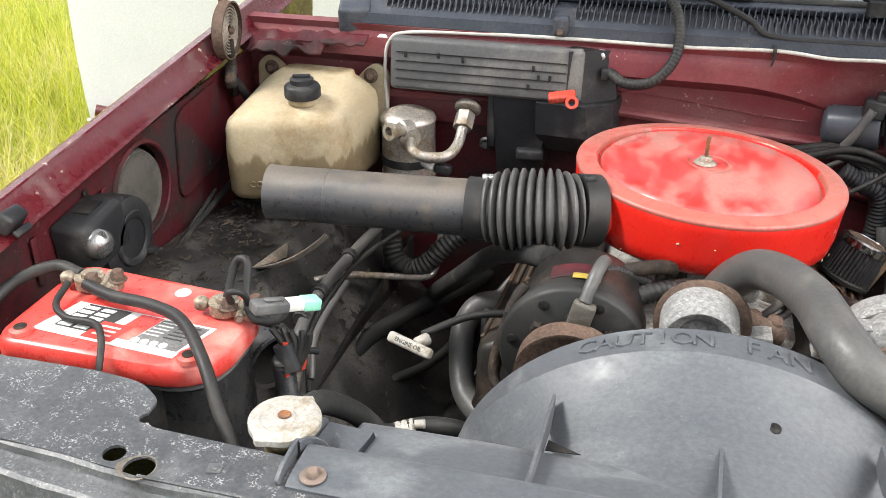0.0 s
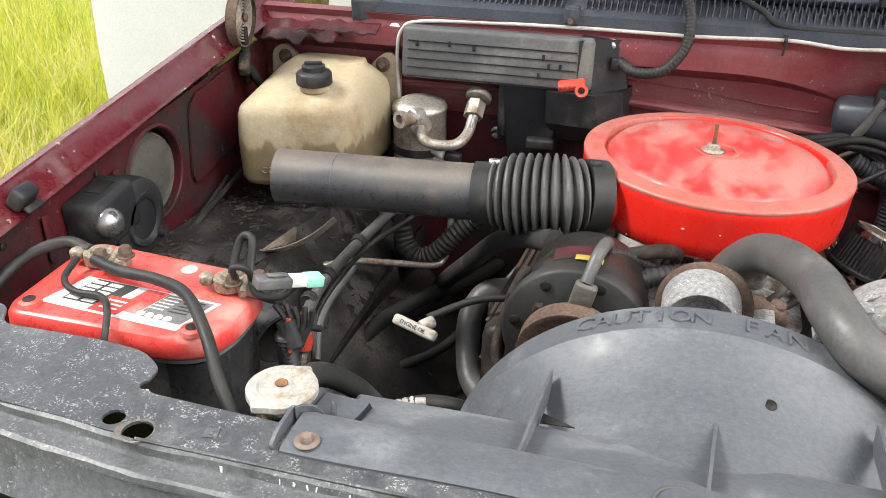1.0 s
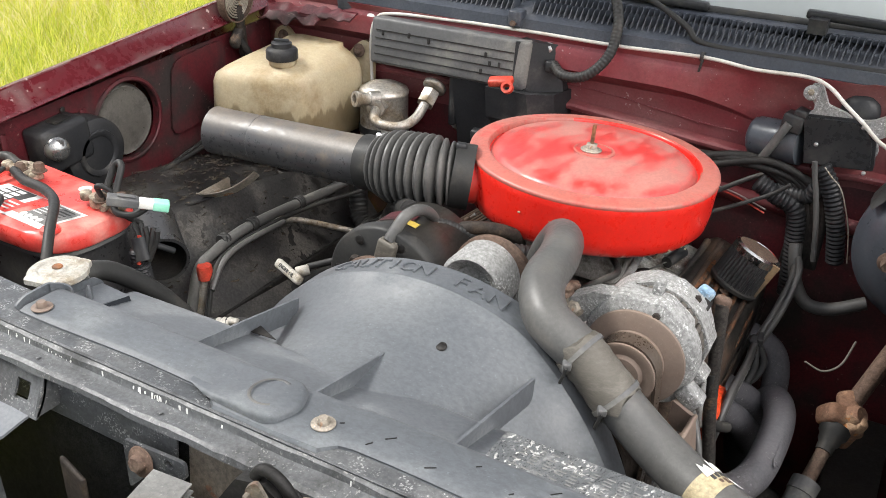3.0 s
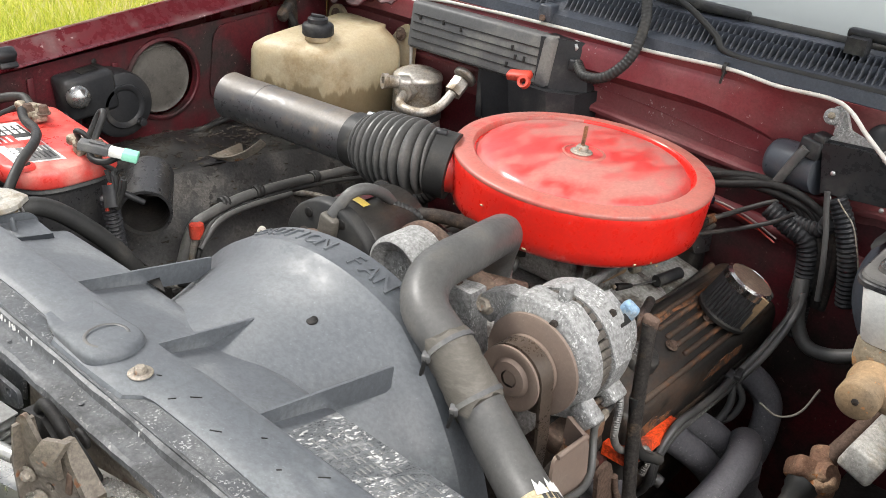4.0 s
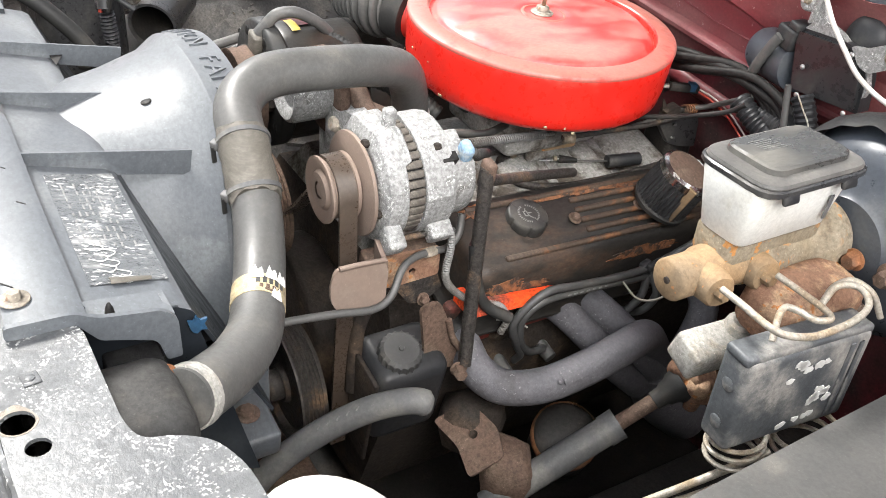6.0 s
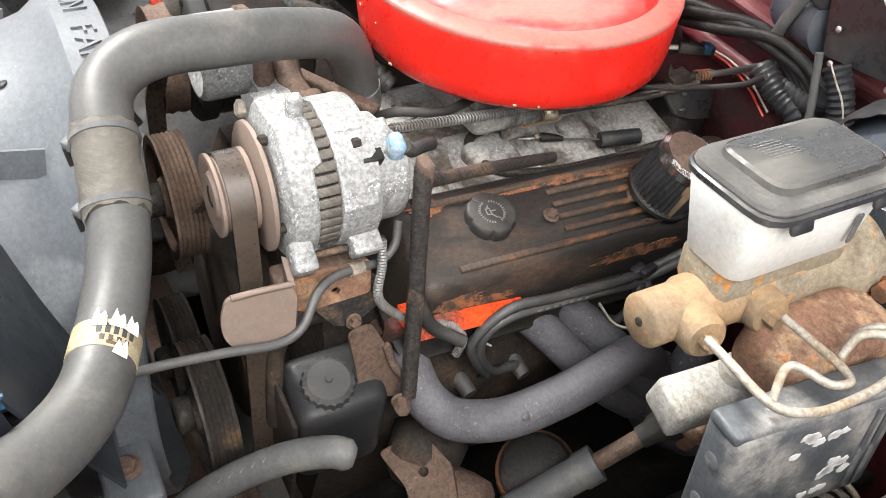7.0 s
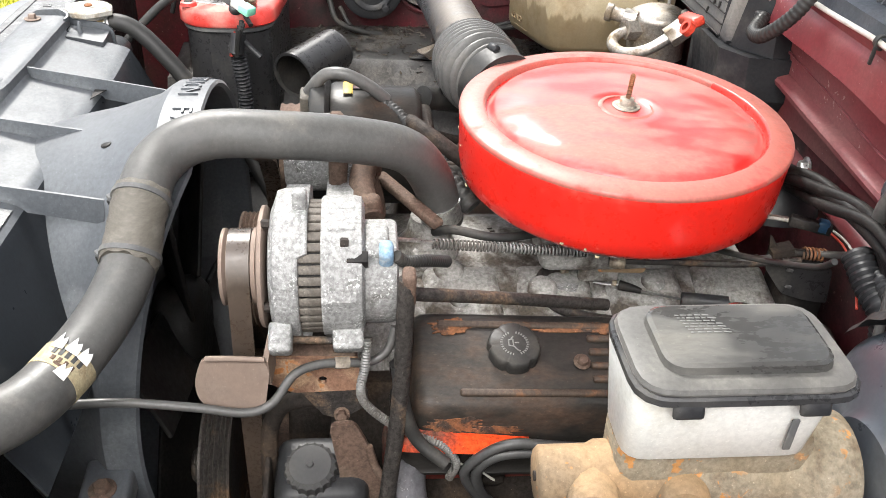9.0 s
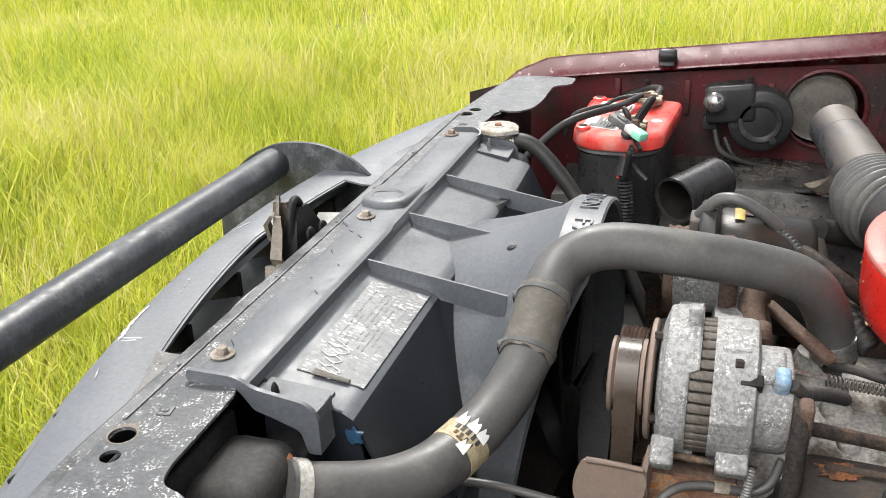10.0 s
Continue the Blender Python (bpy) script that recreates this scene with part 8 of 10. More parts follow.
    for cy, cz, n in ((-0.004, 0.036, 10), (0.030, -0.012, 8), (0.022, -0.040, 4)):
        for _ in range(n):
            k = [rng.uniform(0.45, 1.0) for _ in range(8)]
            pts = [(0.0085 * k[q] * math.cos(q * math.tau / 8), 0.0062 * k[q] * math.sin(q * math.tau / 8)) for q in range(8)]
            sc = plate(pts, 0, 0.0006, (), turn @ pose(0.0208, cy + rng.gauss(0, 0.014), cz + rng.gauss(0, 0.005), 90, 0, 90) @ pose(0, 0, 0, 0, 0, rng.uniform(-25, 25)))
            part("label_scrap", sc, "paper", m, "torn paper scrap")
    for z in (-0.03, 0.0, 0.03):
        rb = box((0.003, 0.006, 0.10), (0.0205, 0.068 - 0.012 * (z > 0), 0), (0, 0, 0), 0.001)
        bmesh.ops.transform(rb, matrix=turn @ pose(0, 0.012 * (z / 0.03), 0), verts=rb.verts)
        part("case_rib", rb, "module", m)
    for z in (-0.03, 0.02):
        d = disc((-0.0, -0.0845, z), (0, -1, 0), 0.008, 0.001, 0.5, 20)
        bmesh.ops.transform(d, matrix=turn, verts=d.verts)
        part("round_stud", d, "module", m)
    l1 = thing("brake_lines", (0.53, 0.7, 0.9), "pale coated brake lines looping down to the module", "brake lines", move=(-0.002, 0.004, 0.015))
    part("line", tube([(0.500, 0.616, 0.960), (0.530, 0.613, 0.962), (0.560, 0.611, 0.962), (0.578, 0.617, 0.960), (0.588, 0.640, 0.956), (0.590, 0.67, 0.953), (0.588, 0.715, 0.953), (0.580, 0.742, 0.958), (0.562, 0.745, 0.966), (0.548, 0.730, 0.962), (0.548, 0.715, 0.945)], 0.0038, 10, 6), "brake_line", l1)
    part("line", tube([(0.504, 0.692, 0.958), (0.535, 0.695, 0.956), (0.562, 0.698, 0.953), (0.575, 0.694, 0.951), (0.570, 0.678, 0.951), (0.555, 0.668, 0.955), (0.545, 0.660, 0.955), (0.549, 0.648, 0.950), (0.560, 0.634, 0.932)], 0.0036, 10, 6), "brake_line", l1)
    part("line", tube([(0.545, 0.72, 0.935), (0.542, 0.735, 0.955), (0.550, 0.752, 0.964), (0.568, 0.765, 0.955), (0.58, 0.775, 0.93)], 0.0036, 10, 6), "brake_line", l1)
    part("line_coil", coil((0.553, 0.640, 0.808), (0.556, 0.644, 0.764), 0.030, 0.0030, 3.4, 7, 24), "brake_line", l1, "coiled pale brake line")
    part("line_coil", coil((0.580, 0.722, 0.800), (0.584, 0.726, 0.765), 0.034, 0.0030, 2.4, 7, 24), "brake_line", l1)
    part("line_tail", tube([(0.575, 0.68, 0.772), (0.55, 0.61, 0.735), (0.50, 0.52, 0.66), (0.46, 0.44, 0.58)], 0.0048, 8, 5), "brake_line", l1)
    part("line_tail", tube([(0.595, 0.75, 0.78), (0.56, 0.62, 0.725), (0.51, 0.53, 0.665), (0.47, 0.45, 0.58)], 0.0045, 8, 5), "brake_line", l1)


def wiper_motor():
    g = thing("wiper_motor", (0.26, 0.96, 1.0), "black wiper motor with a flat cover on a pale alloy bracket", "wiper motor", move=(-0.022, 0.05, -0.009))
    up = Matrix(((1, 0, 0, 0), (0, 0, 1, 0), (0, 1, 0, 0), (0, 0, 0, 1)))

    def standing(outline, r, y, thick, holes=()):
        return plate(round_poly(outline, r, 6), y + thick, thick, holes, up)

    part("cover", standing([(0.240, 1.109), (0.322, 1.114), (0.348, 1.090), (0.354, 1.042), (0.256, 1.034)], [0.003, 0.022, 0.016, 0.004, 0.003], 0.944, 0.012), "cover_gloss", g, "flat black cover")
    part("cover_rim", standing([(0.243, 1.113), (0.324, 1.119), (0.353, 1.093), (0.359, 1.039), (0.253, 1.030)], [0.003, 0.022, 0.016, 0.004, 0.003], 0.951, 0.022), "plastic", g)
    part("motor_can", lathe([(0.0, 0.0), (0.024, 0.0), (0.031, 0.004), (0.034, 0.012), (0.035, 0.090), (0.0, 0.090)], (0.158, 0.990, 1.048), (0.96, -0.25, 0.08), 36), "booster", g)
    part("can_end", disc((0.158, 0.990, 1.048), (0.96, -0.25, 0.08), 0.006, 0.004, 0.3, 12), "black", g)
    part("gear_case", box((0.075, 0.030, 0.070), (0.285, 0.975, 1.072), (0, 4, 0), 0.010), "intake", g)
    part("plug", box((0.034, 0.030, 0.030), (0.226, 0.955, 1.094), (0, 8, -8), 0.004), "plastic", g)
    part("plug", box((0.020, 0.026, 0.012), (0.236, 0.955, 1.112), (0, 8, -8), 0.003), "plastic", g)
    part("lead_sleeve", tube([(0.221, 0.938, 1.095), (0.212, 0.936, 1.077), (0.198, 0.937, 1.046), (0.186, 0.945, 1.022)], 0.0072, 12, 6), "rubber", g)
    part("bracket", standing([(0.240, 1.108), (0.255, 1.125), (0.243, 1.140), (0.241, 1.162), (0.257, 1.163), (0.272, 1.132), (0.300, 1.124), (0.352, 1.094), (0.360, 1.070), (0.350, 1.040)], 0.004, 0.952, 0.010), "alu", g, "pale corroded alloy bracket")
    part("bracket_rib", standing([(0.252, 1.124), (0.256, 1.124), (0.258, 1.160), (0.254, 1.160)], 0.001, 0.943, 0.010), "alu", g)
    part("bracket_arm", standing([(0.322, 1.118), (0.341, 1.121), (0.372, 1.139), (0.388, 1.138), (0.392, 1.118), (0.380, 1.109), (0.357, 1.094), (0.340, 1.098)], 0.005, 0.946, 0.009), "alu", g)
    part("lug", disc((0.243, 0.953, 1.147), (0.1, -1, 0.3), 0.0125, 0.010, 0.2, 20), "alu", g)
    part("bracket_bolt", hexbolt((0.243, 0.946, 1.150), (0.1, -1, 0.3), 0.0055, 0.006, 0.009), "lead", g)
    part("bracket_bolt", hexbolt((0.381, 0.945, 1.125), (0.1, -1, 0.3), 0.0055, 0.006, 0.009), "lead", g)
    part("grommet", lathe([(0.0, 0.014), (0.012, 0.013), (0.026, 0.007), (0.030, 0.0), (0.0, 0.0)], (0.318, 0.978, 1.124), (0, -1, 0.35), 28), "plastic", g)
    for x, z in ((0.268, 1.069), (0.272, 1.031), (0.347, 1.037), (0.331, 1.110)):
        part("cover_screw", disc((x, 0.941, z), (0, -1, 0.1), 0.0036, 0.003, 0.2, 12), "steel", g)


fan_shroud()
radiator()
top_hose()
engine()
valve_cover(0.186, 24, "black ribbed valve cover flaked with orange rust")
valve_cover(-0.285, -24, "black ribbed valve cover under the intake duct")
oil_cap()
breather()
air_cleaner()
intake_duct()
alternator()
belts_and_pulleys()
compressor()
exhaust()
power_steering()
brakes()
wiper_motor()


# ---------- battery corner ----------
def battery():
    g = thing("battery", (-0.68, 0.248, 0.80), "black car battery with a bright red top and scuffed labels", "battery", move=(-0.003, 0.0, 0.01))

    def lid_ring(inset, z):
        a = inset
        return [(p.x, p.y, z) for p in round_poly([(-0.826 + a, 0.156 + a), (-0.552 - a, 0.156 + a), (-0.552 - a, 0.318 - a), (-0.826 + a, 0.340 - a)], [0.03, 0.075, 0.060, 0.03], 8)]

    part("case", loft([lid_ring(0.012, z) for z in (0.795, 0.985)]), "bat_black", g)
    for x in (-0.765, -0.70, -0.635):
        part("cell_curve", lathe([(0.0, 0.0), (0.040, 0.0), (0.040, 0.16), (0.0, 0.16)], (x + 0.02, 0.208, 0.80), (0, 0, 1), 28), "bat_black", g)
    part("cell_curve", lathe([(0.0, 0.0), (0.040, 0.0), (0.040, 0.16), (0.0, 0.16)], (-0.606, 0.209, 0.80), (0, 0, 1), 28), "bat_black", g)
    part("cell_curve", lathe([(0.0, 0.0), (0.040, 0.0), (0.040, 0.16), (0.0, 0.16)], (-0.606, 0.270, 0.80), (0, 0, 1), 28), "bat_black", g)
    part("red_top", loft([lid_ring(0.003, 0.972), lid_ring(0.0, 0.976), lid_ring(0.001, 0.993), lid_ring(0.004, 0.999), lid_ring(0.012, 1.0015)]), "bat_red", g, "bright red plastic top")
    part("seam", loft([lid_ring(0.006, 0.964), lid_ring(0.006, 0.9725)]), "plastic_grey", g)
    for x, y in ((-0.796, 0.178), (-0.586, 0.178)):
        part("vent_plug", lathe([(0, 0.0065), (0.010, 0.0065), (0.013, 0.005), (0.014, 0.0), (0, 0)], (x, y, 1.0015), (0, 0, 1), 24), "bat_red", g)
        part("plug_slot", disc((x, y, 1.0079), (0, 0, 1), 0.0075, 0.0008, 0.1, 16), "block", g)
    part("oval_mark", disc((-0.66, 0.30, 1.0015), (0, 0, 1), 0.010, 0.0008, 0.2, 20), "paper", g)
    tl = pose(-0.690, 0.212, 1.0020, 0, 0, -4)

    def flat(name, w, h, x, y, up, mat_name, label="", skew=0.0):
        lay = [[(x - w / 2 + skew * h / 2, y + h / 2), (x - w / 2 - skew * h / 2, y - h / 2), (x + w / 2 - skew * h / 2, y - h / 2), (x + w / 2 + skew * h / 2, y + h / 2)]]
        part(name, plate(lay[0], 0.0004 + up, 0.0004, (), tl), mat_name, g, label)

    flat("label", 0.185, 0.066, 0.004, 0.0, 0.0, "paper", "scuffed white paper label", 0.25)
    flat("label_block", 0.058, 0.050, -0.042, 0.006, 0.0005, "ink", "", 0.25)
    flat("label_block", 0.040, 0.034, -0.010, -0.012, 0.0006, "ink_red", "", 0.25)
    flat("label_block", 0.030, 0.050, 0.016, 0.006, 0.0005, "bat_red", "", 0.25)
    flat("label_block", 0.060, 0.050, 0.062, 0.004, 0.0005, "print", "", 0.25)
    for i in range(5):
        for k in range(2):
            flat("label_line", 0.017, 0.0062, -0.056 + 0.022 * k - 0.0022 * i, 0.024 - 0.0095 * i, 0.0010, "paper", "", 0.25)
        flat("label_line", 0.024, 0.0022, 0.078 - 0.0022 * i, 0.024 - 0.0065 * i, 0.0010, "ink", "", 0.25)
        flat("label_line", 0.020, 0.0020, 0.050 - 0.0022 * i, 0.024 - 0.0065 * i, 0.0010, "paper", "", 0.25)
    for i in range(3):
        flat("label_line", 0.024, 0.003, -0.010 - 0.001 * i, -0.004 - 0.008 * i, 0.0011, "paper", "", 0.25)
    for i in range(7):
        c = tl @ Vector((0.030 + 0.012 * (i % 4) + 0.006 * (i // 4), -0.016 - 0.010 * (i // 4), 0.0006))
        part("label_dot", disc(c, (0, 0, 1), 0.0056, 0.0006, 0.1, 6), "white_plastic", g)
    for x, y in ((-0.775, 0.283), (-0.590, 0.272)):
        part("post", lathe([(0, 0.022), (0.0085, 0.022), (0.0095, 0.0), (0, 0)], (x, y, 1.0015), (0, 0, 1), 16), "lead", g)
        t = thing("battery_terminal", (x, y, 1.004), "corroded brass battery terminal clamped on a post", "battery terminal", move=(-0.003, 0.0, 0.01))
        part("clamp", lathe([(0.0095, 0.0), (0.018, 0.0), (0.018, 0.014), (0.0095, 0.014)], (x, y, 1.005), (0, 0, 1), 18), "lead", t)
        part("clamp_jaw", box((0.040, 0.022, 0.012), (x + 0.024, y - 0.004, 1.012), (0, 0, -12), 0.003), "lead", t)
        part("clamp_bolt", tube([(x + 0.020, y + 0.016, 1.016), (x + 0.032, y - 0.028, 1.016)], 0.005, 8, 2), "lead", t)
        part("clamp_nut", hexbolt((x + 0.012, y - 0.012, 1.018), (0, 0, 1), 0.008, 0.009, 0.011), "rust", t)
        part("clamp_nut", hexbolt((x + 0.040, y, 1.018), (0, 0, 1), 0.008, 0.012, 0.011), "rust", t)
        part("stub", disc((x - 0.026, y - 0.006, 1.008), (0, 0, 1), 0.009, 0.014, 0.3, 12), "lead", t)
    cable("battery_cable", [(-0.765, 0.262, 1.020), (-0.72, 0.245, 1.021), (-0.66, 0.232, 1.026), (-0.605, 0.205, 1.030), (-0.555, 0.155, 1.020), (-0.520, 0.115, 0.990), (-0.485, 0.085, 0.955), (-0.47, 0.07, 0.88)], 0.0072, "rubber_dark", "thick grey battery cable draped over the battery", move=(-0.003, 0.0, 0.01))
    cable("battery_lead", [(-0.79, 0.262, 1.018), (-0.782, 0.225, 1.012), (-0.755, 0.205, 1.010), (-0.715, 0.200, 1.012), (-0.690, 0.175, 1.012), (-0.675, 0.145, 1.0), (-0.68, 0.13, 0.96)], 0.0042, "rubber_dark", "thin dark lead from the battery terminal", move=(-0.003, 0.0, 0.01))
    cable("battery_cable", [(-0.79, 0.288, 1.015), (-0.83, 0.29, 1.02), (-0.87, 0.25, 1.005), (-0.885, 0.18, 0.965), (-0.87, 0.12, 0.90)], 0.008, "rubber_dark", "dark battery cable dropping beside the inner wing", move=(-0.003, 0.0, 0.01))
    cable("battery_lead", [(-0.588, 0.275, 1.02), (-0.582, 0.295, 1.058), (-0.565, 0.292, 1.062), (-0.560, 0.272, 1.03), (-0.545, 0.255, 1.012), (-0.520, 0.262, 1.010), (-0.508, 0.278, 1.018)], 0.005, "rubber_dark", "looped black lead on the battery terminal", move=(-0.003, 0.0, 0.01))
    cable("battery_lead", [(-0.575, 0.262, 1.02), (-0.57, 0.25, 1.045), (-0.556, 0.258, 1.04), (-0.552, 0.272, 1.0), (-0.53, 0.285, 0.985)], 0.004, "rubber_dark", "short black lead by the battery terminal", move=(-0.003, 0.0, 0.01))
    k = thing("fuse_connector", (-0.50, 0.282, 1.01), "grey inline connector with a bright green end", "connector", move=(0.003, -0.008, 0.017))
    dv = Vector((-0.487, 0.302, 1.014)) - Vector((-0.539, 0.245, 1.033))
    cm = frame_of((-0.539, 0.245, 1.033), dv)

    def along(size, h, off=0.0):
        bx = box(size, (0, off, h), (0, 0, 0), 0.002)
        bmesh.ops.transform(bx, matrix=cm, verts=bx.verts)
        return bx

    part("body", along((0.020, 0.013, 0.042), 0.018), "plastic_grey", k)
    part("latch_tab", along((0.008, 0.004, 0.024), 0.022, 0.008), "plastic_grey", k)
    part("clear_sleeve", along((0.017, 0.012, 0.022), 0.049), "white_plastic", k)
    part("green_end", along((0.019, 0.0135, 0.022), 0.068), "green", k, "translucent green end")
    l = thing("wiring_loom", (-0.50, 0.27, 0.85), "corrugated black loom hanging by the battery with a red wire", "wiring loom")
    part("sleeve", loom([(-0.520, 0.260, 0.970), (-0.520, 0.264, 0.93), (-0.521, 0.268, 0.88), (-0.52, 0.266, 0.82), (-0.52, 0.26, 0.74)], 0.0135, 0.0062, 16, 0.26), "plastic", l, "ribbed black sleeve")
    part("red_wire", tube([(-0.515, 0.262, 0.99), (-0.516, 0.256, 0.968), (-0.512, 0.252, 0.95)], 0.0032, 7, 5), "red_plastic", l, "red wire")
    part("probe", tube([(-0.514, 0.275, 0.975), (-0.503, 0.288, 0.965), (-0.494, 0.302, 0.955)], 0.0045, 8, 4), "plastic", l)
    for i in range(5):
        part("wire", tube([(-0.535 + 0.012 * i, 0.27 + 0.004 * (i % 2), 1.002), (-0.522 + 0.008 * i, 0.268, 0.985), (-0.510 + 0.002 * i, 0.262, 0.955)], 0.004, 6, 5), "rubber_dark", l)
    part("tape", tube([(-0.520, 0.266, 0.985), (-0.508, 0.260, 0.955)], 0.013, 10, 2), "plastic", l)
    t = thing("battery_tray", (-0.68, 0.25, 0.74), "black battery tray beside the inner wing", "tray", kind="structure")
    part("tray_pan", box((0.32, 0.22, 0.05), (-0.68, 0.245, 0.768), (0, 0, 0), 0.008), "black", t)


def side_lamp():
    g = thing("side_lamp", (-0.88, 0.45, 0.92), "black plastic lamp housing with a silvered bare bulb", "lamp", move=(-0.008, 0.006, 0.01))
    part("housing", lathe([(0.0, 0.035), (0.052, 0.035), (0.060, 0.030), (0.062, 0.020), (0.062, -0.02), (0.0, -0.02)], (-0.878, 0.478, 0.958), (1, 0, 0), 48), "plastic", g)
    part("inner_ring", lathe([(0.030, 0.0362), (0.034, 0.040), (0.040, 0.040), (0.042, 0.0362)], (-0.878, 0.478, 0.958), (1, 0, 0), 40), "plastic", g)
    part("socket_box", box((0.060, 0.095, 0.075), (-0.868, 0.420, 0.990), (6, 0, 0), 0.010, 3), "plastic", g)
    # black strip for the shade in the slot
    part("top_slot", box((0.024, 0.034, 0.002), (-0.868, 0.425, 1.030), (6, 0, 0), 0), "black", g)
    part("bulb", lathe([(0.0, 0.046), (0.012, 0.044), (0.020, 0.036), (0.0215, 0.022), (0.018, 0.004), (0.015, 0.0), (0, 0)], (-0.860, 0.402, 0.990), (0.85, -0.42, 0.18), 28), "bulb", g, "silvered bare bulb")
    part("lug", box((0.02, 0.03, 0.03), (-0.862, 0.385, 0.948), (0, 0, 0), 0.005), "plastic", g)
    part("peg", lathe([(0, 0.022), (0.007, 0.020), (0.008, 0.0), (0, 0)], (-0.846, 0.505, 0.925), (1, 0, 0), 14), "plastic", g)
    cable("lamp_lead", [(-0.86, 0.40, 0.945), (-0.84, 0.42, 0.905), (-0.85, 0.50, 0.878), (-0.87, 0.60, 0.872), (-0.88, 0.75, 0.885), (-0.885, 0.92, 0.90)], 0.0055, "rubber_dark", "taped loom lying along the foot of the inner wing")
    cable("lamp_lead", [(-0.865, 0.42, 0.93), (-0.85, 0.45, 0.89), (-0.86, 0.54, 0.868), (-0.88, 0.66, 0.875), (-0.89, 0.80, 0.90)], 0.004, "rubber_dark", "dark wire lying along the foot of the inner wing")
    c = thing("wing_clip", (-0.879, 0.298, 1.055), "dark grey spring clip on the wing's lip", "clip")
    part("clip", box((0.022, 0.036, 0.030), (-0.886, 0.298, 1.083), (0, 35, 0), 0.006), "plastic", c)
    part("tongue", box((0.010, 0.030, 0.006), (-0.872, 0.298, 1.071), (0, 50, 0), 0.002), "plastic", c)


# ---------- rear corner: tank, heater box, accumulator, hinge ----------
def coolant_tank():
    g = thing("coolant_tank", (-0.73, 0.86, 0.89), "yellowed translucent coolant tank stained brown below its fluid line", "tank", move=(-0.012, 0.012, 0.012))

    def ring(z, k=0.0, back=0.0, r=0.03, front=0.0):
        p = [(-0.826 + k, 0.735 + k + front), (-0.640 - k, 0.792 + k + front * 0.8), (-0.622 - k, 0.985 - back), (-0.858 + k, 0.990 - back)]
        return [(q.x, q.y, z) for q in round_poly(p, r, 5)]

    layers = [ring(0.893, 0.018), ring(0.899, 0.006), ring(0.912, 0.0), ring(0.975, -0.001), ring(1.022, 0.001), ring(1.036, 0.005, 0, 0.03), ring(1.046, 0.014, 0, 0.034, 0.006), ring(1.056, 0.026, 0.0, 0.04, 0.032), ring(1.064, 0.036, 0.002, 0.045, 0.075), ring(1.070, 0.044, 0.003, 0.05, 0.12)]
    part("tank_body", loft(layers), "tank", g, sharp=60)
    flange = [(-0.132, -0.075), (0.128, -0.075), (0.128, 0.030), (0.104, 0.046), (0.080, 0.030), (0.062, 0.006), (-0.066, 0.006), (-0.084, 0.030), (-0.108, 0.046), (-0.132, 0.030)]
    part("mounting_flange", plate(round_poly(flange, 0.016, 5), 0, 0.010, (), pose(-0.744, 1.000, 1.033, 84, 0, 0)), "tank", g)
    for x in (-0.845, -0.648):
        part("ear_bolt", hexbolt((x, 0.995, 1.055), (0, -1, 0.12), 0.008, 0.007, 0.014), "rust", g)
    part("neck", disc((-0.713, 0.828, 1.052), (0, 0, 1), 0.026, 0.016, 0.15), "tank", g)
    part("cap", lathe([(0, 0.034), (0.017, 0.034), (0.020, 0.032), (0.020, 0.024), (0.028, 0.022), (0.0305, 0.018), (0.0305, 0.002), (0.029, 0.0), (0, 0)], (-0.713, 0.828, 1.064), (0, 0, 1), 72, wobble=lambda a, r, h: 1 + 0.02 * math.cos(30 * a) * (r > 0.03)), "plastic", g, "ribbed black screw cap")
    part("cap_bar", box((0.030, 0.006, 0.007), (-0.713, 0.828, 1.100), (0, 0, 20), 0.002), "plastic", g)
    m = pose(-0.765, 0.7495, 0.928, 90, 0, 17)
    part("level_word", lettering("COLD", 0.016, 0.0012, m), "tank", g, smooth=False)
    part("level_line", box((0.05, 0.002, 0.0022), (-0.745, 0.755, 0.914), (0, 0, 17), 0), "tank", g)


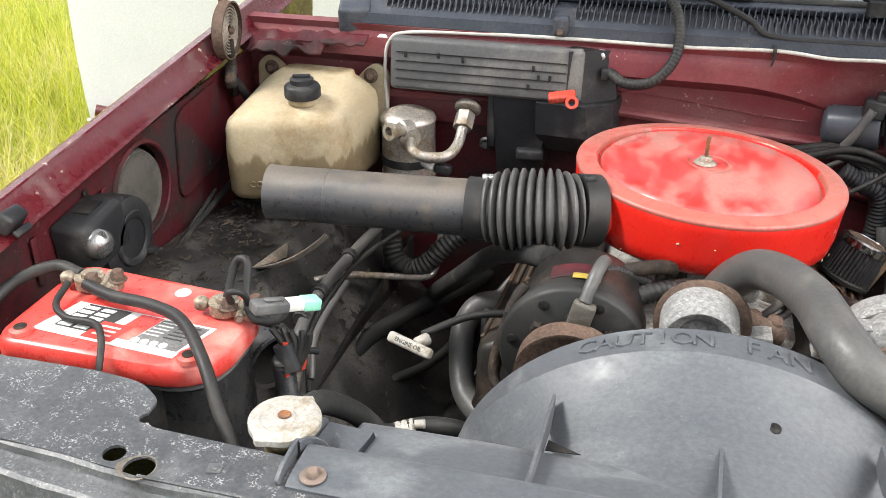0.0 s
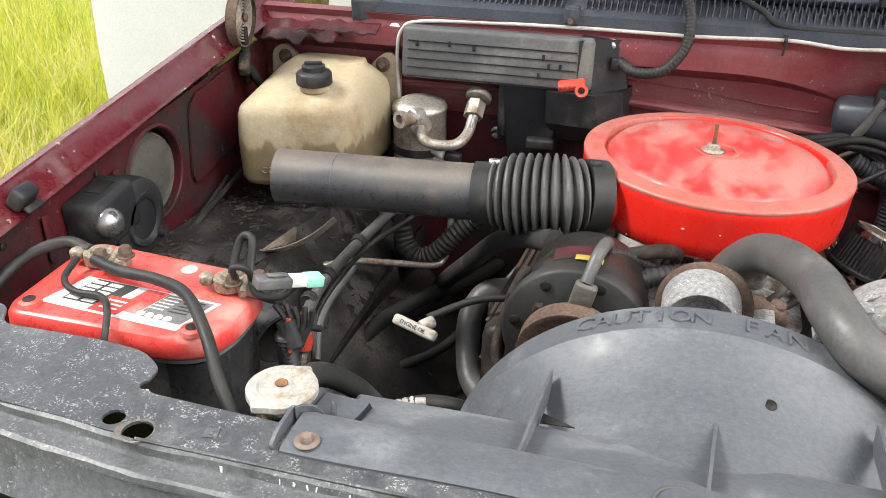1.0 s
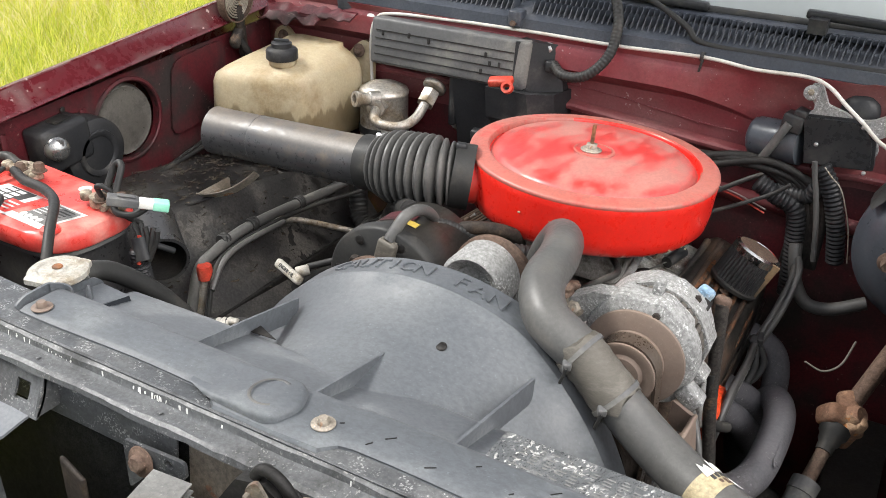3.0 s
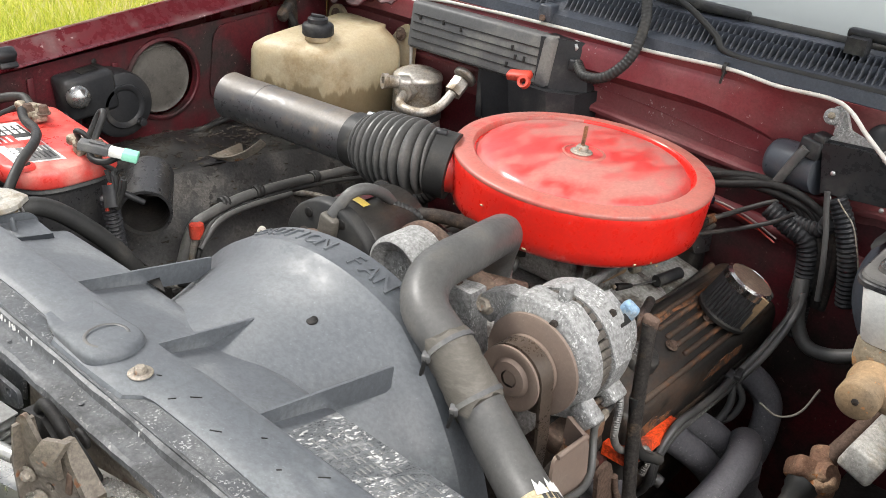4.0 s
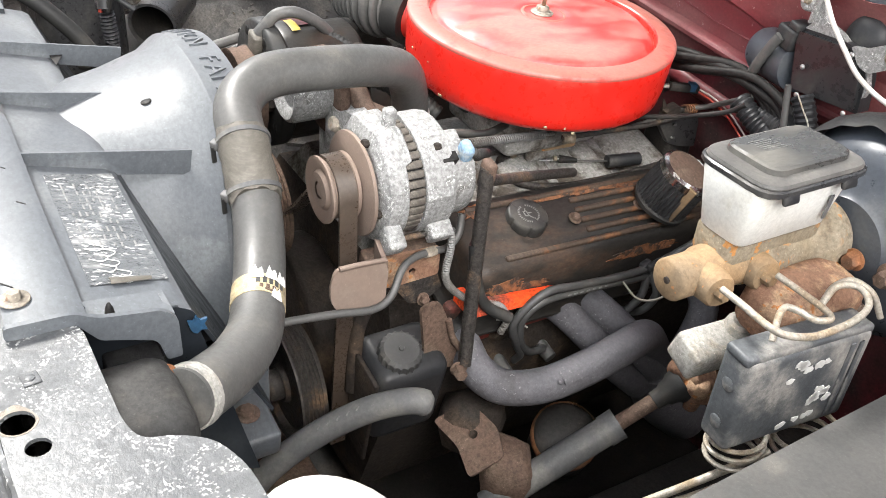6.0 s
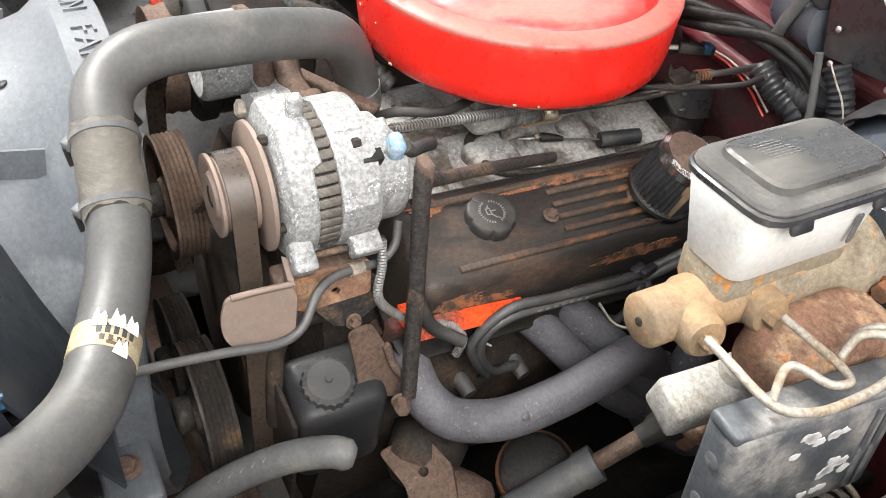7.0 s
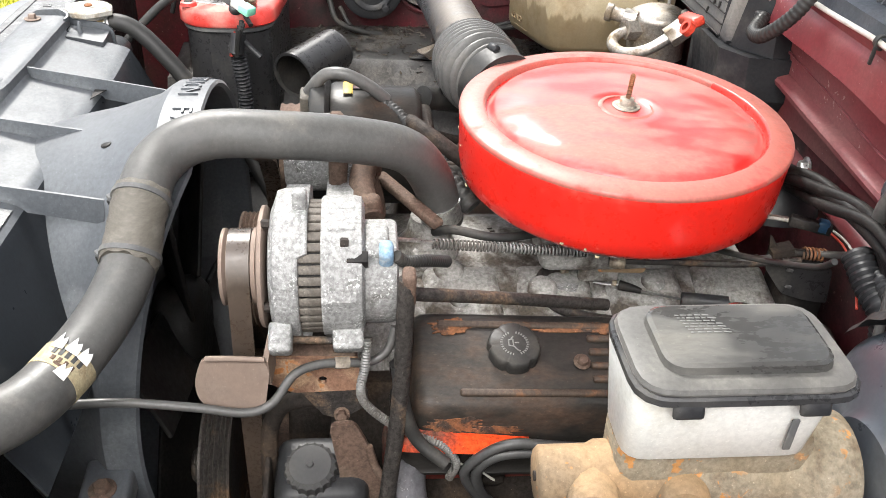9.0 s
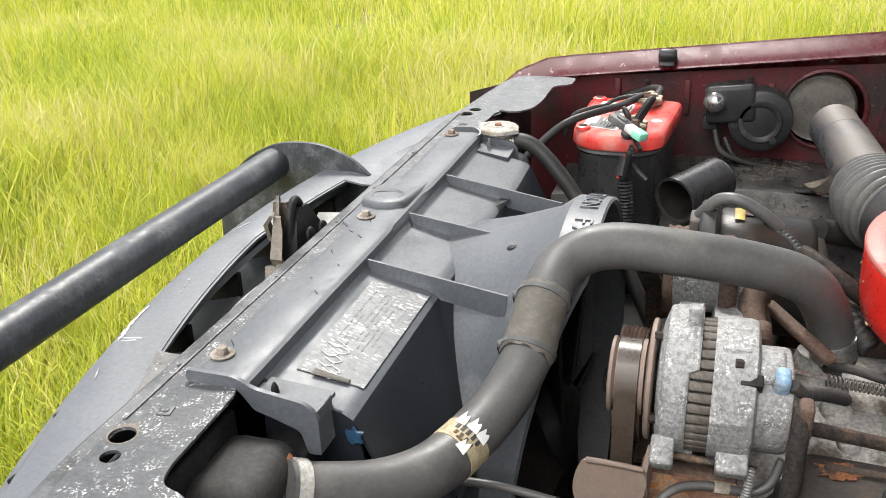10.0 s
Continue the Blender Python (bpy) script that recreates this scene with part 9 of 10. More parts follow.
def heater_box():
    g = thing("heater_box", (-0.40, 0.99, 0.88), "weathered grey-black plastic heater box on the firewall", "heater box", move=(-0.01, 0.016, 0.012))
    part("front_case", box((0.345, 0.055, 0.092), (-0.432, 0.992, 1.087), (-8, 0, 0), 0.008, 3), "plastic_grey", g)
    for i in range(5):
        # black strips draw the shade of the moulded grooves
        part("groove_rib", box((0.305, 0.0036, 0.0018), (-0.440, 0.9588 + 0.00218 * i, 1.050 + 0.0155 * i), (-8, 0, 0), 0.0006), "black", g)
    for i, (x, z) in enumerate(((-0.575, 1.108), (-0.515, 1.110), (-0.47, 1.106), (-0.345, 1.100), (-0.335, 1.085), (-0.352, 1.068), (-0.315, 1.086))):
        part("case_clip", box((0.005, 0.004, 0.010), (x, 0.9572 + 0.14 * (z - 1.04), z), (-8, 0, 0), 0.001), "black", g)
    part("end_case", loft([[(-0.285, 0.958, 1.04), (-0.245, 0.970, 1.04), (-0.200, 1.006, 1.04), (-0.20, 1.03, 1.04), (-0.285, 1.03, 1.04)], [(-0.285, 0.966, 1.134), (-0.262, 0.985, 1.132), (-0.215, 1.008, 1.130), (-0.215, 1.03, 1.130), (-0.285, 1.03, 1.134)]]), "plastic", g)
    part("blower_case", loft([[(-0.318, 0.992, 0.945), (-0.250, 0.985, 0.945), (-0.222, 1.000, 0.945), (-0.215, 1.040, 0.945), (-0.318, 1.040, 0.945)], [(-0.335, 0.958, 0.985), (-0.240, 0.950, 0.985), (-0.200, 0.975, 0.985), (-0.190, 1.040, 0.985), (-0.335, 1.040, 0.985)], [(-0.335, 0.950, 1.045), (-0.250, 0.948, 1.045), (-0.205, 0.975, 1.045), (-0.192, 1.040, 1.045), (-0.335, 1.040, 1.045)]]), "plastic", g, "angular black fan case", sharp=35)
    part("lower_case", loft([[(-0.405, 0.985, 0.885), (-0.345, 0.985, 0.885), (-0.330, 1.035, 0.885), (-0.405, 1.035, 0.885)], [(-0.412, 0.972, 0.985), (-0.315, 0.972, 0.985), (-0.290, 1.035, 0.985), (-0.412, 1.035, 0.985)], [(-0.412, 0.962, 1.050), (-0.260, 0.962, 1.050), (-0.220, 1.035, 1.050), (-0.412, 1.035, 1.050)]]), "plastic", g)
    part("side_flange", box((0.014, 0.05, 0.10), (-0.418, 0.995, 0.995), (0, 0, 0), 0.004), "plastic", g)
    part("red_clip", lathe([(0.006, -0.005), (0.011, -0.005), (0.011, 0.005), (0.006, 0.005)], (-0.268, 0.905, 1.066), (0.1, -0.8, 0.5), 22), "red_plastic", g, "faded red vacuum clip")
    part("red_clip_body", box((0.046, 0.020, 0.014), (-0.286, 0.915, 1.072), (20, -8, 10), 0.004), "red_plastic", g)
    part("case_bolt", hexbolt((-0.234, 1.005, 1.120), (0, -1, 0.1), 0.008, 0.006, 0.012), "steel", g)
    part("grommet", disc((-0.630, 1.012, 1.112), (0, -1, 0), 0.018, 0.008, 0.3, 20), "white_plastic", g)
    part("black_plug", box((0.05, 0.03, 0.02), (-0.345, 0.975, 0.940), (0, 0, 8), 0.005), "plastic", g)
    lo = thing("wiring_sleeve", (-0.2, 1.0, 1.1), "corrugated black wiring sleeve curling up over the cowl", "wiring sleeve", move=(-0.01, 0.02, 0.012))
    part("sleeve", loom([(-0.218, 0.985, 1.098), (-0.185, 0.960, 1.088), (-0.140, 0.955, 1.098), (-0.110, 0.975, 1.135), (-0.110, 1.005, 1.185), (-0.135, 1.04, 1.225), (-0.17, 1.08, 1.24)], 0.0095, 0.0065, 14), "rubber_dark", lo)
    part("end_plug", box((0.016, 0.014, 0.020), (-0.222, 0.982, 1.094), (0, 0, 0), 0.003), "plastic", lo)
    cable("washer_hose", [(-0.12, 1.09, 1.225), (-0.06, 1.06, 1.212), (0.0, 1.03, 1.19), (0.042, 1.012, 1.170), (0.20, 1.012, 1.168), (0.5, 1.015, 1.17)], 0.0055, "rubber_dark", "thin black washer hose tied along the cowl", move=(-0.006, 0.022, 0.011))
    w = thing("white_cable", (-0.3, 1.0, 1.1), "dirty white cable tied along the firewall flange", "cable", move=(-0.006, 0.024, 0.011))
    part("cable", tube([(-0.622, 0.988, 0.90), (-0.624, 0.985, 1.00), (-0.626, 0.985, 1.08), (-0.618, 0.990, 1.122), (-0.585, 0.996, 1.138), (-0.45, 0.998, 1.144), (-0.28, 0.997, 1.147), (-0.10, 0.996, 1.147), (0.045, 0.994, 1.152), (0.13, 0.992, 1.146), (0.212, 0.984, 1.150), (0.250, 0.966, 1.146), (0.285, 0.950, 1.124), (0.316, 0.944, 1.102), (0.345, 0.948, 1.076), (0.385, 0.956, 1.058), (0.43, 0.97, 1.05), (0.50, 0.98, 1.06)], 0.0033, 10, 7), "white_wire", w)
    for x, y in ((0.042, 0.996),):
        part("tie", lathe([(0.0062, -0.003), (0.0085, -0.003), (0.0085, 0.003), (0.0062, 0.003)], (x, y, 1.152), (1, 0, 0), 16), "rubber_dark", w)
        part("tie_tail", box((0.004, 0.004, 0.022), (x, y - 0.006, 1.138), (0, 10, 0), 0.001), "rubber_dark", w)


def accumulator():
    g = thing("ac_accumulator", (-0.571, 0.965, 0.885), "dull alloy air conditioning canister with brass-stained fittings", "accumulator", move=(-0.012, 0.016, 0.018))
    c = (-0.568, 0.962, 0.872)
    part("canister", lathe([(0.0, 0.0), (0.049, 0.0), (0.051, 0.006), (0.051, 0.012), (0.0495, 0.014), (0.0495, 0.108), (0.051, 0.110), (0.051, 0.114), (0.048, 0.120), (0.032, 0.128), (0.010, 0.131), (0.0, 0.131)], c, (0, 0, 1), 48), "alu_bright", g)
    part("stub", lathe([(0.0, -0.03), (0.015, -0.03), (0.015, -0.008), (0.012, -0.006), (0.012, 0.012), (0.0155, 0.014), (0.0155, 0.024), (0.009, 0.024), (0.008, 0.012), (0.0, 0.012)], (-0.566, 0.892, 0.987), (-0.45, -0.85, 0.12), 24), "alu_bright", g)
    part("union_nut", lathe([(0.0, 0.0), (0.019, 0.0), (0.019, 0.026), (0.0, 0.026)], (-0.552, 0.922, 0.968), (0.25, -0.9, 0.05), 6), "alu_bright", g)
    part("pipe", tube([(-0.548, 0.905, 0.968), (-0.538, 0.880, 0.958), (-0.515, 0.872, 0.950), (-0.478, 0.882, 0.950), (-0.464, 0.915, 0.960), (-0.462, 0.955, 0.986)], 0.0095, 14, 7), "alu_bright", g)
    part("hex_union", lathe([(0.0, 0.0), (0.018, 0.0), (0.018, 0.030), (0.013, 0.034), (0.0, 0.034)], (-0.463, 0.948, 0.980), (0.02, 0.75, 0.6), 6), "alu_bright", g)
    part("washer", disc((-0.461, 0.976, 1.004), (0.05, 0.75, 0.6), 0.024, 0.012, 0.2), "alu_bright", g)
    part("switch", disc((-0.520, 0.890, 0.935), (0.8, -0.3, -0.2), 0.010, 0.025, 0.2, 12), "white_plastic", g)
    part("switch_plug", box((0.030, 0.018, 0.018), (-0.482, 0.885, 0.925), (0, 8, 0), 0.004), "plastic", g)
    part("mount_band", lathe([(0.0498, 0.03), (0.0515, 0.03), (0.0515, 0.045), (0.0498, 0.045)], c, (0, 0, 1), 40), "plastic", g)


def hood_hinge():
    g = thing("bonnet_hinge", (-0.87, 0.88, 1.06), "rusty bonnet hinge with a flat coiled spring", "hinge", move=(-0.018, 0.022, 0.011))
    c = Vector((-0.858, 0.868, 1.155))
    ax = Vector((1.0, 0.10, -0.05)).normalized()
    u = ax.cross(Vector((0, 0, 1))).normalized()
    v = ax.cross(u)
    n = 120
    way = [c + (0.008 + 0.036 * i / n) * (math.cos(i * 0.36) * u * 0.95 + math.sin(i * 0.36) * v) for i in range(n + 1)]
    part("coil_spring", add_tube(bmesh.new(), way, 0.0017, 6), "zinc", g, "flat coiled spring")
    part("spring_cup", lathe([(0.047, -0.012), (0.050, -0.012), (0.050, 0.006), (0.047, 0.006)], c, ax, 40), "rust", g)
    part("cup_back", disc(c - ax * 0.014, ax, 0.048, 0.004, 0.2, 40), "black", g)
    part("hinge_arm", box((0.014, 0.030, 0.11), (-0.868, 0.885, 1.085), (10, 0, 25), 0.005), "block", g)
    part("lower_arm", box((0.020, 0.05, 0.024), (-0.862, 0.865, 1.075), (30, 0, 20), 0.006), "dark_steel", g)
    part("lower_link", tube([(-0.858, 0.868, 1.07), (-0.850, 0.88, 1.045), (-0.852, 0.90, 1.02)], 0.008, 8, 4), "black", g)
    part("upper_arm", box((0.014, 0.03, 0.16), (-0.880, 0.90, 1.22), (-14, 0, 20), 0.005), "maroon", g)
    part("pivot", hexbolt(c + ax * 0.002, ax, 0.007, 0.006), "rust", g)


# ---------- dipstick, loose duct, pipes and wires of the bay ----------
def dipstick():
    g = thing("dipstick", (-0.40, 0.49, 0.80), "pale oil dipstick handle lettered for engine oil", "dipstick", move=(-0.007, 0.01, 0.008))
    m = pose(-0.423, 0.464, 0.853, 50, 0, -24)
    bar = box((0.078, 0.016, 0.012), (0, 0, 0), (0, 0, 0), 0.005, 3)
    bmesh.ops.transform(bar, matrix=m, verts=bar.verts)
    part("handle", bar, "cap", g)
    part("handle_word", lettering("ENGINE OIL", 0.0088, 0.0004, m @ pose(0, 0, 0.0063)), "ink", g, smooth=False)
    part("knob", disc((-0.418, 0.475, 0.848), (0.55, 0.6, 0.1), 0.009, 0.022, 0.2, 14), "cap", g)
    part("stem", tube([(-0.417, 0.505, 0.845), (-0.366, 0.539, 0.860), (-0.325, 0.555, 0.865), (-0.28, 0.57, 0.86)], 0.006, 8, 4), "rubber_dark", g)
    p = thing("fluid_plug", (-0.58, 0.446, 0.79), "red plastic cap on a pale pipe end", "plug", move=(-0.02, 0.019, 0.003))
    part("red_cap", lathe([(0, 0.024), (0.012, 0.024), (0.013, 0.020), (0.013, 0.0), (0, 0)], (-0.572, 0.432, 0.808), (0, 0, 1), 20), "red_plastic", p)
    part("pipe", tube([(-0.572, 0.432, 0.812), (-0.575, 0.425, 0.785), (-0.582, 0.415, 0.73)], 0.0085, 10, 4), "alu_bright", p)
    d = thing("loose_duct", (-0.57, 0.36, 0.82), "short open-ended black plastic duct behind the battery", "duct")
    way = spline([(-0.574, 0.348, 0.896), (-0.602, 0.369, 0.900), (-0.632, 0.391, 0.905), (-0.662, 0.413, 0.910)], 5)
    part("duct_shell", add_tube(bmesh.new(), way, lambda q: 0.0410 - 0.002 * q, 36, False), "bat_black", d)
    # black inner wall carries the shade inside the duct
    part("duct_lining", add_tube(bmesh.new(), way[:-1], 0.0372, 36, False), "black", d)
    part("duct_back", disc(way[-1], (-0.83, 0.54, 0.15), 0.0390, 0.006, 0.4, 32), "bat_black", d)
    part("inner_boss", disc(way[-3], (0.9, -0.4, -0.2), 0.016, 0.012, 0.2), "black", d)
    part("mouth_rim", lathe([(0.0372, 0.0), (0.0420, 0.0), (0.0420, 0.004), (0.0372, 0.004)], way[0], (0.83, -0.54, -0.14), 44), "bat_black", d)
    f = thing("torn_bracket", (-0.68, 0.59, 0.86), "torn brown-grey bracket strap lying over the liner", "bracket")
    part("plate", sheet(lambda u, v: (-0.716 + 0.045 * u - 0.05 * v, 0.555 + 0.055 * u - 0.01 * v, 0.878 + 0.016 * u - 0.012 * v), 8, 5, (0, 0, -0.003)), "plastic", f)
    part("gusset", loft([[(-0.708, 0.567, 0.896), (-0.677, 0.612, 0.890), (-0.667, 0.602, 0.924)], [(-0.706, 0.570, 0.894), (-0.674, 0.615, 0.888), (-0.664, 0.605, 0.922)]]), "zinc", f)
    part("strap", sheet(lambda u, v: (-0.712 + 0.114 * u, 0.566 + 0.030 * u + 0.018 * v * (1 - 0.3 * u), 0.896 + 0.058 * u * u - 0.012 * v), 14, 2, (0, 0, -0.0025)), "zinc", f, "dusty tan strap")


def bay_lines():
    """Hoses, wires and pipes of the bay."""
    K, H = "rubber_dark", "rubber"
    cable("heater_hose", [(-0.25, 0.55, 0.985), (-0.305, 0.61, 0.955), (-0.355, 0.668, 0.911), (-0.43, 0.772, 0.805), (-0.502, 0.876, 0.699), (-0.53, 0.92, 0.64)], 0.0165, K, "thick black heater hose under the bellows", "hose", 14)
    cable("heater_hose", [(-0.40, 1.02, 0.69), (-0.444, 0.92, 0.685), (-0.508, 0.756, 0.718), (-0.554, 0.665, 0.719), (-0.570, 0.602, 0.719), (-0.571, 0.565, 0.705), (-0.566, 0.545, 0.66), (-0.56, 0.54, 0.55)], 0.0145, K, "thick black hose bending down beside the liner", "hose", 14, move=(-0.017, 0.08, -0.032))
    cable("heater_hose", [(-0.36, 0.90, 0.72), (-0.45, 0.70, 0.66), (-0.52, 0.60, 0.655), (-0.55, 0.55, 0.60)], 0.009, K, "thin black hose beside the thick one", "hose", 10, move=(-0.017, 0.08, -0.032))
    solo("hose_clamp", loom([(-0.590, 0.655, 0.679), (-0.588, 0.640, 0.668)], 0.0175, 0.008, 14), "black", "black clamp round the bent hose", "clamp")
    cable("coolant_hose", [(-0.34, 0.76, 0.775), (-0.385, 0.752, 0.768), (-0.404, 0.733, 0.752), (-0.408, 0.70, 0.735), (-0.399, 0.66, 0.695), (-0.380, 0.62, 0.672), (-0.33, 0.57, 0.66), (-0.28, 0.53, 0.62)], 0.0205, H, "thick grey hose bending below the compressor", "hose", 18)
    harness = cable("wiring_harness", [(-0.575, 0.93, 0.85), (-0.600, 0.86, 0.838), (-0.612, 0.796, 0.833), (-0.615, 0.68, 0.841), (-0.614, 0.57, 0.845), (-0.606, 0.49, 0.838), (-0.605, 0.45, 0.822), (-0.60, 0.42, 0.76)], 0.0095, H, "taped grey wiring harness crossing the liner")
    cable("wire", [(-0.545, 0.92, 0.83), (-0.580, 0.84, 0.822), (-0.600, 0.74, 0.828), (-0.602, 0.62, 0.835), (-0.596, 0.52, 0.834), (-0.580, 0.46, 0.82), (-0.565, 0.42, 0.75)], 0.0045, K, "dark wire along the harness")
    cable("wire", [(-0.592, 0.66, 0.832), (-0.588, 0.56, 0.838), (-0.582, 0.49, 0.832), (-0.568, 0.44, 0.80)], 0.0052, H, "grey wire along the harness")
    for q, (y, z) in enumerate(((0.735, 0.838), (0.60, 0.846), (0.525, 0.845))):
        part("tape_band", loom([(-0.6145, y + 0.008, z), (-0.6145, y - 0.008, z)], 0.0135, 0.008, 12), K, harness, "black tape band")
    cable("ac_pipe", [(-0.69, 0.70, 0.795), (-0.655, 0.735, 0.790), (-0.624, 0.763, 0.784), (-0.57, 0.82, 0.757), (-0.522, 0.868, 0.735), (-0.506, 0.888, 0.742), (-0.500, 0.90, 0.78), (-0.498, 0.91, 0.84)], 0.0062, "alu_bright", "bent pale alloy pipe under the intake tube", "pipe")
    solo("corrugated_hose", loom([(-0.595, 0.90, 0.80), (-0.578, 0.885, 0.757), (-0.547, 0.881, 0.741), (-0.515, 0.888, 0.760), (-0.494, 0.895, 0.785), (-0.455, 0.91, 0.82)], 0.0195, 0.0095, 16), K, "ribbed black elbow under the intake tube", "hose")
    solo("pipe_bracket", box((0.022, 0.03, 0.13), (-0.610, 0.935, 0.775), (0, 0, 12), 0.004), "plastic", "black upright bracket under the intake tube", "bracket")
    solo("corrugated_hose", loom([(-0.16, 0.50, 0.955), (-0.11, 0.53, 0.965), (-0.06, 0.57, 0.955), (-0.03, 0.60, 0.93)], 0.014, 0.008, 14), K, "ribbed black hose below the air cleaner", "hose")
    cable("wire", [(-0.30, 0.87, 0.84), (-0.332, 0.847, 0.803), (-0.368, 0.80, 0.762), (-0.374, 0.74, 0.765), (-0.366, 0.68, 0.778), (-0.350, 0.61, 0.755), (-0.33, 0.55, 0.72)], 0.0062, H, "grey wire looping down beside the compressor")
    cable("wire", [(-0.29, 0.86, 0.835), (-0.322, 0.835, 0.80), (-0.360, 0.79, 0.758), (-0.364, 0.73, 0.760), (-0.355, 0.67, 0.774), (-0.338, 0.60, 0.75), (-0.32, 0.54, 0.71)], 0.0052, K, "dark wire looping down beside the compressor")
    cable("bracket_rod", [(-0.270, 0.46, 0.99), (-0.280, 0.445, 0.975), (-0.297, 0.42, 0.910), (-0.296, 0.405, 0.880), (-0.280, 0.39, 0.868), (-0.26, 0.38, 0.87)], 0.0075, "block", "grimy steel strap beside the compressor", "strap")
    cable("wire", [(-0.25, 0.60, 0.92), (-0.22, 0.54, 0.95), (-0.20, 0.50, 0.98)], 0.007, "block", "grimy hose end behind the compressor")
    cable("ac_hose", [(-0.18, 0.52, 0.985), (-0.12, 0.54, 0.995), (-0.09, 0.58, 0.975), (-0.10, 0.63, 0.93)], 0.010, "block", "brown-stained air conditioning hose behind the compressor", "hose", 12)
    # right-hand side
    for dy, r in ((0.0, 0.0062), (0.013, 0.0058)):
        lead = cable("plug_lead", [(0.212, 0.662 - 4 * dy, 0.664 - dy * 0.3), (0.226, 0.620 - dy, 0.684), (0.238, 0.592 - 0.5 * dy, 0.722), (0.245, 0.585 - dy, 0.765), (0.248, 0.612, 0.788 + dy), (0.248, 0.670, 0.788 + dy * 0.7), (0.247, 0.735, 0.782 + dy * 0.6), (0.245, 0.795, 0.776 + dy), (0.256, 0.86, 0.805 + dy), (0.264, 0.92, 0.842 + dy), (0.255, 0.98, 0.858)], r, "lead_rubber", "grey rubber plug lead looping below the valve cover", "plug lead")
    for pts in ([(0.247, 0.795, 0.776), (0.252, 0.785, 0.745), (0.240, 0.765, 0.712), (0.212, 0.752, 0.694)], [(0.25, 0.80, 0.78), (0.262, 0.805, 0.75), (0.252, 0.795, 0.718), (0.222, 0.785, 0.70)], [(0.248, 0.798, 0.78), (0.264, 0.855, 0.815), (0.272, 0.915, 0.862), (0.258, 0.97, 0.875)]):
        cable("plug_lead", pts, 0.0058, "lead_rubber", "grey rubber plug lead gathered by a clip", "plug lead")
    for i in range(7):
        part("lead_print", box((0.0006, 0.006, 0.0022), (0.2540, 0.650 + 0.0105 * i, 0.7905 - 0.0006 * i), (0, -20, 0), 0), "print", lead, "pale printed mark")
    for y in (0.655, 0.580):
        b = thing("plug_boot", (0.22, y, 0.66), "grey rubber spark plug boot on a lead", "plug boot")
        part("boot", tube([(0.180, y + 0.004, 0.672), (0.200, y + 0.006, 0.664), (0.226, y + 0.010, 0.655)], lambda s: 0.0105 - 0.003 * abs(s - 0.6), 12, 4), "rubber", b)
        part("tip", disc((0.176, y + 0.002, 0.676), (-1, 0.2, 0.1), 0.006, 0.008, 0.2, 8), "brass", b)
    k = thing("lead_clip", (0.280, 0.765, 0.80), "black plastic clip gathering the plug leads", "clip", move=(-0.04, 0.03, -0.042))
    part("comb", box((0.014, 0.018, 0.040), (0.282, 0.768, 0.820), (20, 0, 0), 0.004), "plastic", k)
    part("peg", box((0.010, 0.022, 0.010), (0.290, 0.770, 0.836), (10, 0, 10), 0.002), "plastic", k)
    solo("metal_conduit", loom([(0.228, 0.470, 0.925), (0.234, 0.468, 0.900), (0.236, 0.464, 0.860), (0.234, 0.490, 0.825), (0.238, 0.520, 0.808), (0.242, 0.546, 0.798), (0.242, 0.562, 0.772), (0.240, 0.555, 0.748)], 0.0050, 0.0030, 10, 0.2), "conduit", "ribbed metal conduit beside the brace rod", "conduit")
    cable("wire", [(0.236, 0.50, 0.90), (0.24, 0.506, 0.85), (0.246, 0.52, 0.81), (0.262, 0.55, 0.79)], 0.0075, K, "black wire beside the brace rod")
    s = thing("throttle_spring", (0.07, 0.62, 0.9), "bright throttle return spring stretched over the intake", "spring", move=(-0.002, 0.012, 0.012))
    part("spring", coil((0.090, 0.530, 0.938), (0.060, 0.715, 0.906), 0.0055, 0.0012, 44, 5), "conduit", s)
    part("hook", tube([(0.088, 0.535, 0.938), (0.092, 0.505, 0.944), (0.10, 0.49, 0.95)], 0.0022, 6, 3), "steel", s)
    part("rear_hook", tube([(0.060, 0.712, 0.906), (0.056, 0.735, 0.902)], 0.0022, 6, 2), "steel", s)
    v = thing("throttle_linkage", (0.06, 0.75, 0.88), "grimy throttle lever and cable bracket", "linkage", move=(-0.032, 0.032, -0.006))
    part("lever", plate(round_poly([(-0.03, -0.02), (0.03, -0.016), (0.026, 0.016), (-0.026, 0.022)], 0.008), 0, 0.005, [(0.0, 0.0, 0.006)], pose(0.062, 0.745, 0.898, 70, 0, 80)), "rust_tan", v)
    part("cable_rod", tube([(0.105, 0.715, 0.922), (0.112, 0.740, 0.925), (0.118, 0.800, 0.926), (0.123, 0.866, 0.926), (0.13, 0.93, 0.935)], 0.0040, 8, 4), "dark_steel", v)
    part("rod_end", disc((0.106, 0.716, 0.922), (0.3, 1, 0), 0.008, 0.018, 0.2, 8), "lead", v)
    part("bracket", box((0.012, 0.05, 0.045), (0.055, 0.72, 0.885), (0, 0, 0), 0.004), "intake", v)
    e = thing("cable_bracket", (0.07, 0.98, 0.86), "black throttle cable bracket with an orange spring by the firewall", "bracket")
    upright = Matrix(((0, 0, 1, 0), (1, 0, 0, 0), (0, 1, 0, 0), (0, 0, 0, 1)))
